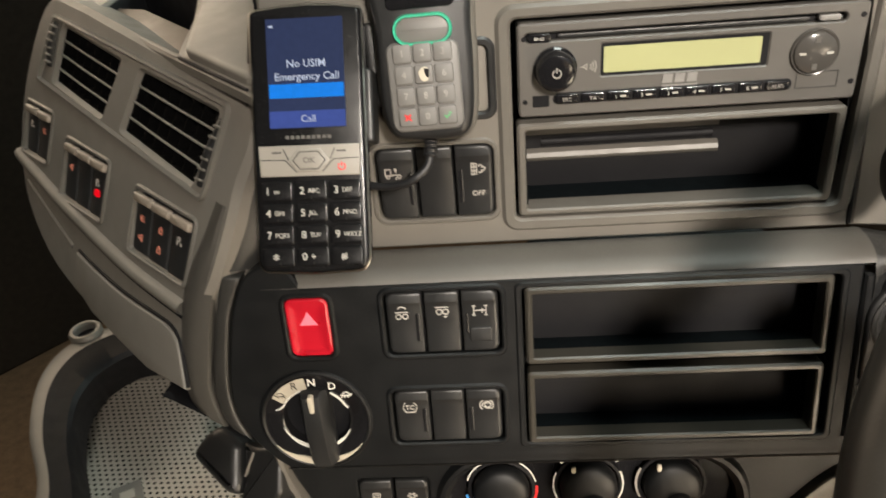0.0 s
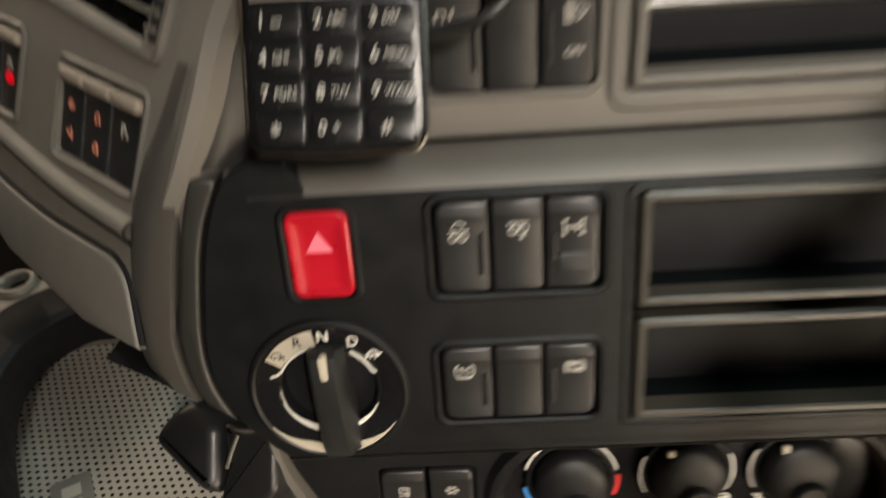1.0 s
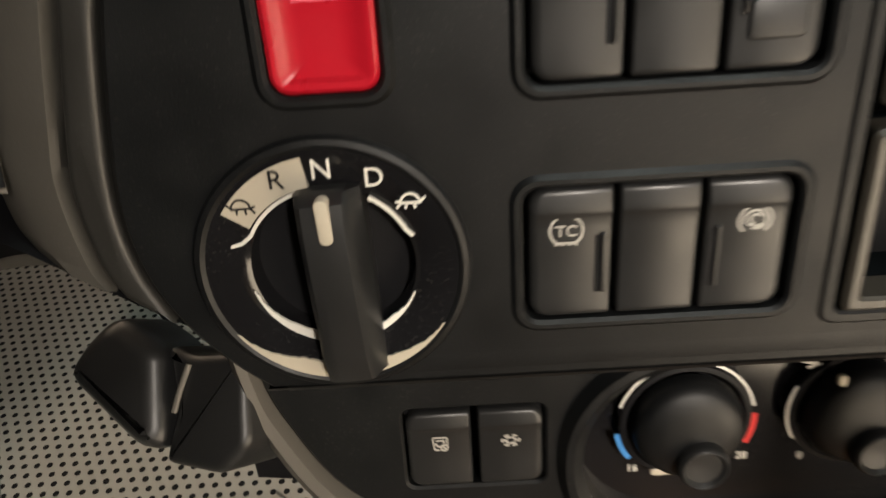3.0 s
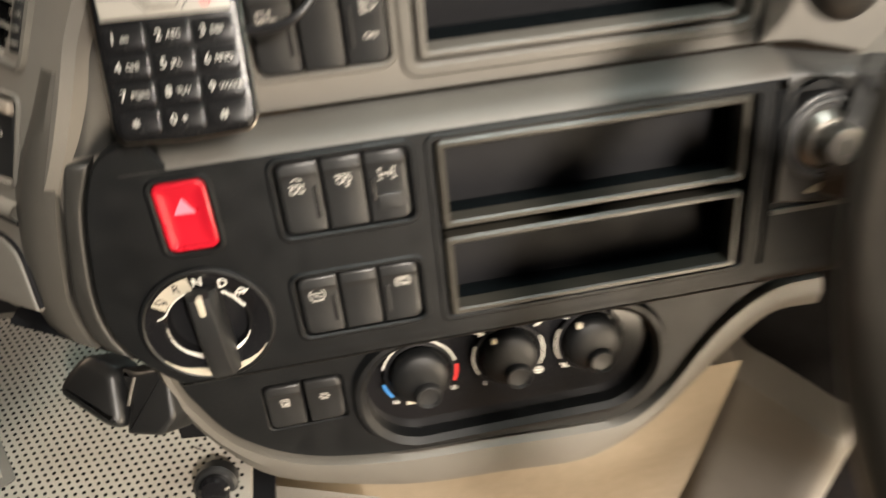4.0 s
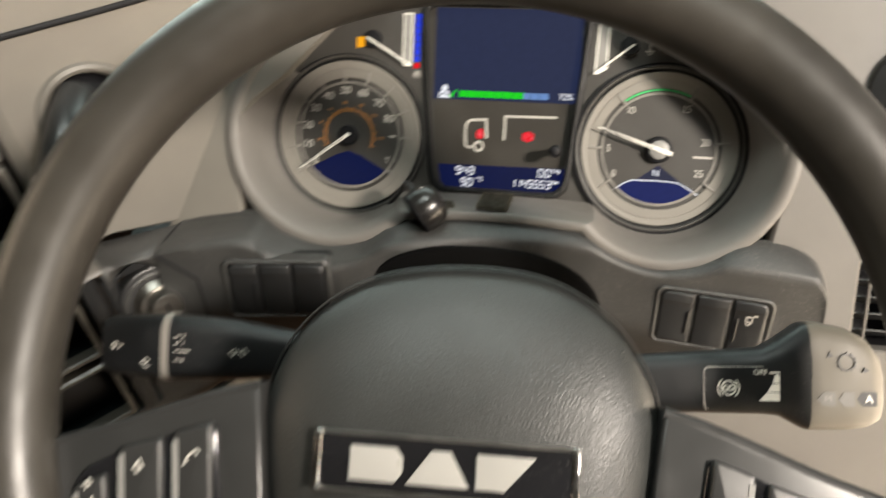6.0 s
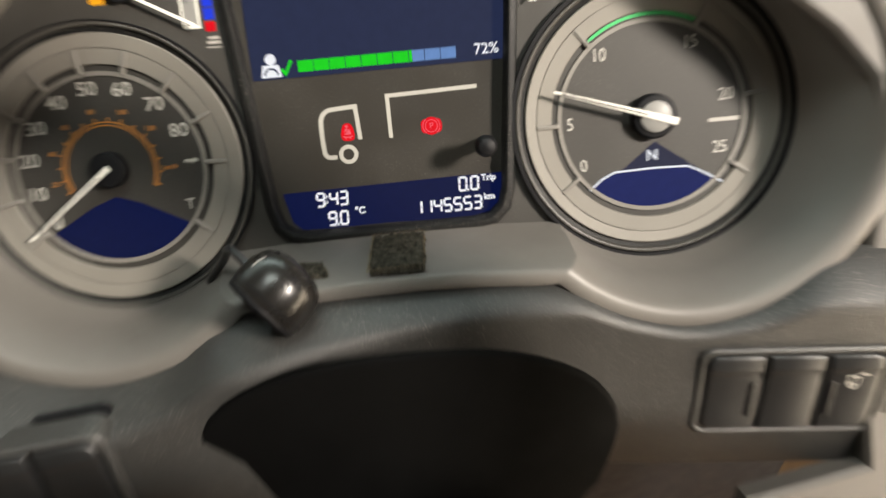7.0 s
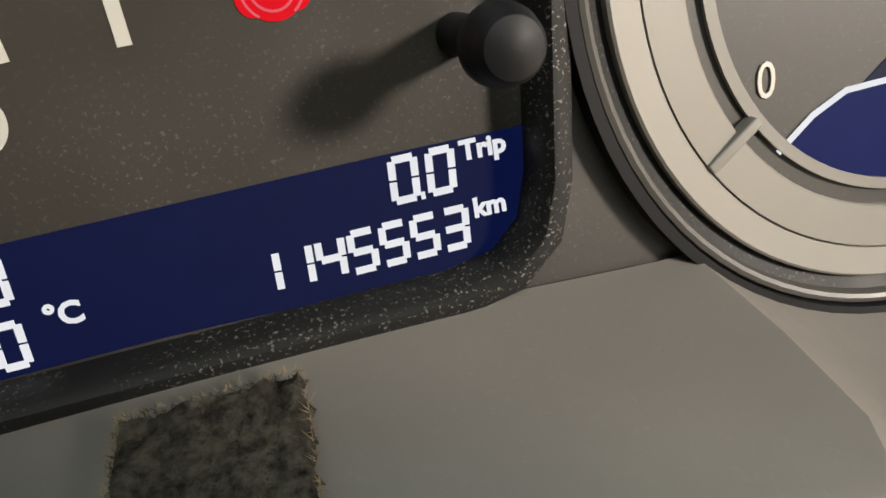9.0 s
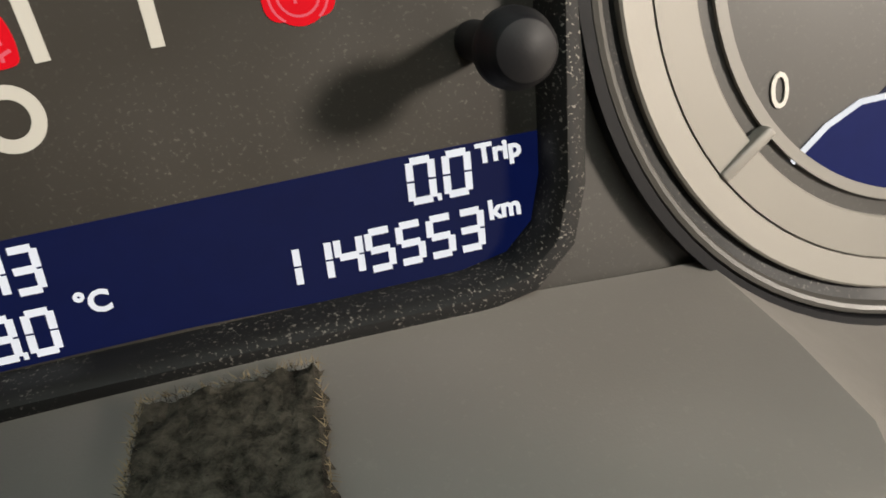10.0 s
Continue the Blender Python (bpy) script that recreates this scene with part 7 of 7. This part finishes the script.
part("lettering", word("A", 5.4, 12.1, 74.4, -6, bold=0.05), PRINT, rs)
part("lettering", word("M", 4.6, 13.2, 55, -6), SATIN, rs)

# ---- switches either side of the wheel ----
def switch_row(f, label_a, label_b, grp, sym):
    house = thing("switch_housing", f, "black switch bezel in the driver panel", "bezel", "driver panel bezels")
    part("bezel", plate(rrect(75, 45, 6), [rrect(71, 41.2, 4.5)], 1.4, 12, 1.0, 12), COARSE, house)
    part("back", slab(rrect(72, 42, 4), -18, -14), DARK, house)
    rocker(f @ mm(-23.2, 0, 0), 22.4, 39.5, label_a, grp, "", 1, corner=-1)
    rocker(f @ mm(0, 0, 0), 22.0, 39.5, label_a, grp)
    rocker(f @ mm(23.2, 0, 0), 22.4, 39.5, label_b, grp, sym, -1 if sym else 0, sx=1, corner=1)


switch_row(F_SWA @ mm(4.6, -12.8, 10), "plain black rocker switch in the driver panel", "plain black rocker switch in the driver panel", "driver panel switches, inner row", "")
switch_row(F_SWB @ mm(-1.5, -15.5, 8), "plain black rocker switch in the driver panel", "black rocker switch with cab tilt symbol", "driver panel switches, outer row", "cab_tilt")

# ignition switch beside the bins
ig = thing("ignition_switch", at(F_LOW, 292, 3, 1), "round dark ignition switch in a black housing", "ignition switch")
arch = arc(0, 2, 26, 0, 180, 20) + [(-26, -36), (24, -42)]
part("housing", slab(arch, -10, 1.5, 2.0), SWITCH, ig, "black arched housing")
part("collar", lathe([(24, 0), (24, 2.4), (22.6, 3.4), (21, 2.4), (20, -2)], 48, cap=False), COARSE, ig, "dark collar")
part("cone", lathe([(21, -6), (19.5, 0), (13.5, 6), (12, 6)], 44), LOCK, ig, "satin cone")
part("barrel", lathe([(11.5, 2), (11.5, 15), (10.5, 16.8), (8.8, 17), (0.4, 16.4)], 36), LOCK, ig, "worn satin barrel", mm(2, 0))
part("key_slot", box(1.2, 2.8, -4, 4, 16.2, 17.1), DARK, ig)
part("symbol", slab(smooth_loop([(-8, -31.5), (-2, -27.6), (6, -26.4), (8.6, -28.6), (2, -31.6), (-3, -32.6)], 4), 1.2, 1.8), CREAM, ig, "cream key mark")
part("lip", box(-26, 24, -44, -41, -6, 0.4), GREY, ig, "grey edge below the housing")

# round air nozzle with the park brake lever below it
nz = thing("air_nozzle", at(F_UP, 309, 22, 0), "round black air nozzle in the grey panel", "air vent")
part("ring", lathe([(33, -0.5), (32, 2.5), (29.5, 3.2), (27, 2), (26.5, -20)], 56, cap=False), GREY_SMOOTH, nz, "grey ring")
ball = bmesh.new()
bmesh.ops.create_uvsphere(ball, u_segments=32, v_segments=16, radius=25)
ball.transform(Matrix.Translation((0, 0, -14)))
part("ball", ball, DARK, nz, "black swivel ball")
for y in (-12, -4, 4, 12):
    part("slat", box(-math.sqrt(24 ** 2 - y * y), math.sqrt(24 ** 2 - y * y), y - 0.8, y + 0.8, 2, 10.5), SWITCH, nz)
lv = thing("brake_lever", WORLD, "gloss black park brake lever knob", "lever")
kb = bmesh.new()
bmesh.ops.create_uvsphere(kb, u_segments=32, v_segments=20, radius=1)
for v in kb.verts:
    x, y, z = v.co
    v.co = (20 * x, 20 * y, 27 * z * (1 if z < 0 else 0.8))
part("knob", kb, RIM, lv, "worn black knob", Matrix.Translation((0.271, -0.006, 0.782)) @ Euler((radians(-20), radians(10), 0)).to_matrix().to_4x4())
part("stem", tube([(272, -4, 798), (280, 2, 812), (292, 20, 822), (304, 40, 824)], [15, 13, 12, 12], 18), SWITCH, lv, "green-black stem")
part("collar", tube([(271.5, -5, 796), (273, -3.4, 803)], 16.5, 22), CHROME, lv, "bright worn collar")

# light dial and vent right of the instruments
hd = thing("light_switch", F_CL @ mm(262, 42, 40, 0, -18, 0), "round silver-grey headlamp dial in the grey panel", "light switch")
part("ring", lathe([(42, -1), (41, 3), (37, 4.6), (31, 4.0), (29, 1)], 60, cap=False), GREY_SMOOTH, hd, "grey ring")
part("knob", lathe([(28.5, 0), (28, 10), (26, 12.5), (20, 13.5), (0.5, 13.5)], 48), SWITCH, hd, "black knob")
part("symbol", ribbon([[(x - 20, y + 28) for x, y in l] for l in SYMBOLS["lamp"]], 0.6, 4.4, 4.9), PRINT, hd)
vt = thing("driver_vent", F_CL @ mm(272, -80, 40), "black slatted air vent beside the driver panel", "air vent")
part("duct", loft([[(x, y, -1.5) for x, y in rrect(58.6, 84.6, 3)], [(x, y, -46) for x, y in rrect(54, 80, 3)]], True, False, True), DARK, vt, "black duct")
for i in range(7):
    part("slat", moved(slab(rrect(56, 12, 2.4), -0.7, 0.7, 0.4), pose(0, -33 + i * 11, -13, 62, 0, 0)), SWITCH, vt)
part("slat_link", box(-20.6, -19.4, -40, 40, -6, -3.4), GREY_SMOOTH, vt, "thin grey upright bar")

# ---- passenger-side vents and switches ----
def side_vent(q, label, wheel_side):
    v = thing("air_vent", F_SIDE, label, "air vent", "passenger-side vents")
    A, B, C, D = (Vector(p) for p in q)

    def uv(a, b):
        top, bot = A.lerp(B, a), D.lerp(C, a)
        return bot.lerp(top, b)

    # duct, blades and vanes near-black, the vent's shade in their colour
    part("duct", loft([[(p[0], p[1], -3.0) for p in inset(round_quad(q, 5), 2.7)], [(p[0], p[1], -3.6) for p in inset(round_quad(q, 5), 3.3)], [(p[0], p[1], -44) for p in inset(round_quad(q, 5), 3.6)]], True, False, True), SHADE_BLACK, v, "dark duct")
    for i in range(5):
        b = 0.03 + 0.235 * i
        p0, p1 = uv(0.0, b), uv(1.0, b)
        part("fin", tube([(p0.x, p0.y, -3), ((p0.x + p1.x) / 2, (p0.y + p1.y) / 2, -2.4), (p1.x, p1.y, -3)], 0.9, 8), GREY, v, "horizontal fin")
        p0, p1 = uv(0.01, b), uv(0.99, b)
        # near-black blade behind the grey fin paints its shaded depth
        part("fin_blade", loft([[(p0.x, p0.y, -3), (p1.x, p1.y, -3)], [(p0.x, p0.y + 1.5, -17), (p1.x, p1.y + 1.5, -17)]], False), SHADE_BLACK, v)
    for i in range(7):
        a = 0.10 + 0.133 * i
        p0, p1 = uv(a, 0.02), uv(a, 0.98)
        part("vane", loft([[(p0.x - 0.7, p0.y, -8), (p1.x - 0.7, p1.y, -8)], [(p0.x - 0.5, p0.y, -5), (p1.x - 0.5, p1.y, -5)], [(p0.x + 0.5, p0.y, -5), (p1.x + 0.5, p1.y, -5)], [(p0.x + 0.7, p0.y, -8), (p1.x + 0.7, p1.y, -8)], [(p0.x + 1, p0.y, -30), (p1.x + 1, p1.y, -30)]], False), SHADE_BLACK, v, "upright vane")
    e0, e1 = (uv(1.06, 0.9), uv(1.07, 0.12)) if wheel_side > 0 else (uv(-0.075, 0.95), uv(-0.085, 0.25))
    part("thumbwheel", tube([(e0.x, e0.y, -1), ((e0.x + e1.x) / 2, (e0.y + e1.y) / 2, 1.5), (e1.x, e1.y, -1)], 3.6, 12), SWITCH, v, "ribbed thumbwheel")
    for k in range(6):
        p = e0.lerp(e1, (k + 0.5) / 6)
        part("thumbwheel_rib", slab(rrect(6.4, 1.7, 0.6, p.x, p.y), 0, 4.8 - abs(k - 2.5) * 0.4, 0.5), GREY_SMOOTH, v)
    return v


side_vent(VENT_R, "grey-finned air vent in the passenger-side panel", 1)
side_vent(VENT_L, "grey-finned air vent in the passenger-side panel", -1)


def side_switches(cx, cy, w, h, n, syms, lit=None):
    for i in range(n):
        ww = (w - 3) / n
        x = cx - w / 2 + 1.5 + ww * (i + 0.5)
        m = F_SIDE @ mm(x, cy + (n / 2 - i - 0.5) * 0.6, -2)
        sw = rocker(m, round(ww - 0.8, 1), h - 3, "black rocker switch with its lit top band painted pale", "passenger-side switches", "", corner=-1 if i == 0 else 1 if i == n - 1 else 0)
        # pale bar paints the light on the cap's upward-facing band
        part("band_highlight", slab(rrect(ww - 1.6, 6.2, 1.6, 1.0, h / 2 - 4.6), 2.0, 5.4, 1.6), BAND_HIGHLIGHT, sw, "pale bar painted for the lit top band")
        for k, sy in enumerate(syms[i]):
            part("symbol", ribbon([[(px * 0.85, py * 0.85 + (4 if k == 0 else -9)) for px, py in l] for l in SYMBOLS[sy]], 0.7, 1.5, 2.3), RUST if sy in ("lamp", "lock", "horn") else DIMPRINT, sw)
        if lit == i:
            part("lamp", slab(rrect(7.5, 5.5, 2.6, 0, -3), 1.4, 2.8, 0.6), LIT_RED, sw, "lit red lamp")


side_switches(34, -20, 72, 43, 3, (("lamp", "horn"), ("lock", "lock"), ("park_heat",)))
side_switches(-74, -13, 66, 44, 3, (("horn",), (), ("park_heat",)), 2)
side_switches(-156, 3, 46, 40, 2, (("park_heat",), ("lamp",)))

# ---- open tray left below the console ----
tr = thing("storage_tray", WORLD, "grey-rimmed storage tray lined with a perforated metal mat", "tray")
rim = smooth_line([(-250, -150, 545), (-280, -40, 545), (-297, 10, 545), (-330, 62, 546), (-351, 118, 547), (-349, 158, 548), (-328, 184, 548), (-296, 196, 548), (-250, 190, 548), (-200, 170, 548)], 6)
ins = smooth_line([(-215, -150, 545), (-246, -40, 545), (-262, 0, 545), (-290, 50, 546), (-306, 92, 547), (-306, 122, 548), (-298, 140, 548), (-280, 156, 548), (-246, 156, 548), (-200, 140, 548)], 6)


def trow(t, dz):
    return [(a[0] + (b[0] - a[0]) * t, a[1] + (b[1] - a[1]) * t, a[2] + dz) for a, b in zip(rim, ins)]


part("rim", loft([[(x - 14, y + 6, 380) for x, y, z in rim], trow(-0.04, -30), trow(0, -6), trow(0.06, -1), trow(0.2, 0.6), trow(0.40, 0.8)], False), GREY_SMOOTH, tr, "rounded grey outer rim")
part("rim_inner", loft([trow(0.40, 0.8), trow(0.56, -1.5), trow(0.92, -5), trow(1.0, -9), [(x - 6, y + 12, 500) for x, y, z in ins], [(x - 40, y + 60 if y > 130 else y + 12, 466) for x, y, z in ins]], False), DARK, tr, "dark inner rim")
part("eyelet", lathe([(15, -6), (15, 2), (13.4, 4.4), (11, 4.4), (9.2, 2.4), (8.8, -6)], 36, cap=False), GREY_SMOOTH, tr, "grey eyelet ring", Matrix.Translation((-0.332, 0.179, 0.549)))
part("eyelet_hole", slab(circle(9, 24), -7, -3), DARK, tr, "", Matrix.Translation((-0.332, 0.179, 0.549)))
part("tray_floor", slab([(-60, -160), (-60, 240), (-346, 240), (-370, 190), (-362, 124), (-322, 44), (-276, -26), (-258, -160)], 455, 460), DARK, tr, "dark tray floor")
# perforated mat: a sheet of round studs with dark holes between
MAT_EDGE = [(-252, -150), (-272, -20), (-316, 50), (-356, 130), (-362, 190), (-340, 232)]   # left edge, front to back


def mat_left(y):
    for (xa, ya), (xb, yb) in zip(MAT_EDGE, MAT_EDGE[1:]):
        if ya <= y <= yb:
            return xa + (xb - xa) * (y - ya) / (yb - ya)
    return -250


P = 6.0
me_verts, me_faces = [], []
for j in range(76):
    for i in range(58):
        x = -405 + i * P + (P / 2 if j % 2 else 0)
        y = -150 + j * P * 0.866
        if x > -80 or x < mat_left(y) + 3:
            continue
        b0 = len(me_verts)
        ring1 = [(x + 1.5 * math.cos(k * math.pi / 4), y + 1.5 * math.sin(k * math.pi / 4), 468.25) for k in range(8)]
        me_verts += [q for q in ring1]
        me_faces.append(list(range(b0, b0 + 8)))
me = bpy.data.meshes.new("perforation")
me.from_pydata([tuple(c * MM for c in q) for q in me_verts], [], me_faces)
me.materials.append(DARK)
part("mat", slab([(-75, -155), (-75, 232)] + MAT_EDGE[::-1], 461, 468), STEEL, tr, "silver perforated metal mat")
hb = share("perforation", me, tr, Matrix.Identity(4))
tagged(hb, "round dark perforations", kind="stuff")
plq = part("plate", slab(round_poly([(-26, -13), (26, -13), (26, 13), (-26, 13)], 3), 0, 1.2, 0.5), SATIN, tr, "pale embossed plate", Matrix.Translation((-0.262, 0.044, 0.4684)) @ Euler((0, 0, radians(-62))).to_matrix().to_4x4())
part("mark", merge(*[box(x, x + 10, -6, 6, 1.0, 1.35) for x in (-18, -5, 8)]), STEEL, plq)

# clip fixed under the console's left edge
cl_ = thing("cable_clip", basis((-0.150, 0.026, 0.548), (0.80, -0.30, 0.10), (0.25, 0.62, 0.72)), "black plastic clip under the console edge", "clip")
part("body", slab(round_poly([(-37, -5), (-30, 8), (-16, 22), (8, 12), (10, 2), (15, -25), (4, -27)], 8), -24, 4, 8), SWITCH, cl_)
part("latch", slab(round_poly([(9, 13), (20, 10), (44, 14), (50, -18), (40, -30), (14, -30), (17, -10)], 4), -34, 0, 4), SWITCH, cl_, "second half of the clip")
part("edge", tube([(21, 7, 0.6), (18.6, -4, 1.0), (17, -11, 0.4)], 1.2, 10), GREY_SMOOTH, cl_, "worn edge")
kb2 = thing("push_knob", basis((-0.098, -0.010, 0.470), (1, 0, 0), (0, 0.5, 0.86)), "small black push knob on the grey cover", "knob")
part("collar", lathe([(15, -8), (15, 2), (13, 4)], 32), SWITCH, kb2)
part("knob", lathe([(10.5, 3), (10.5, 9), (8, 11.5), (0.5, 12.5)], 32), GLOSS, kb2)
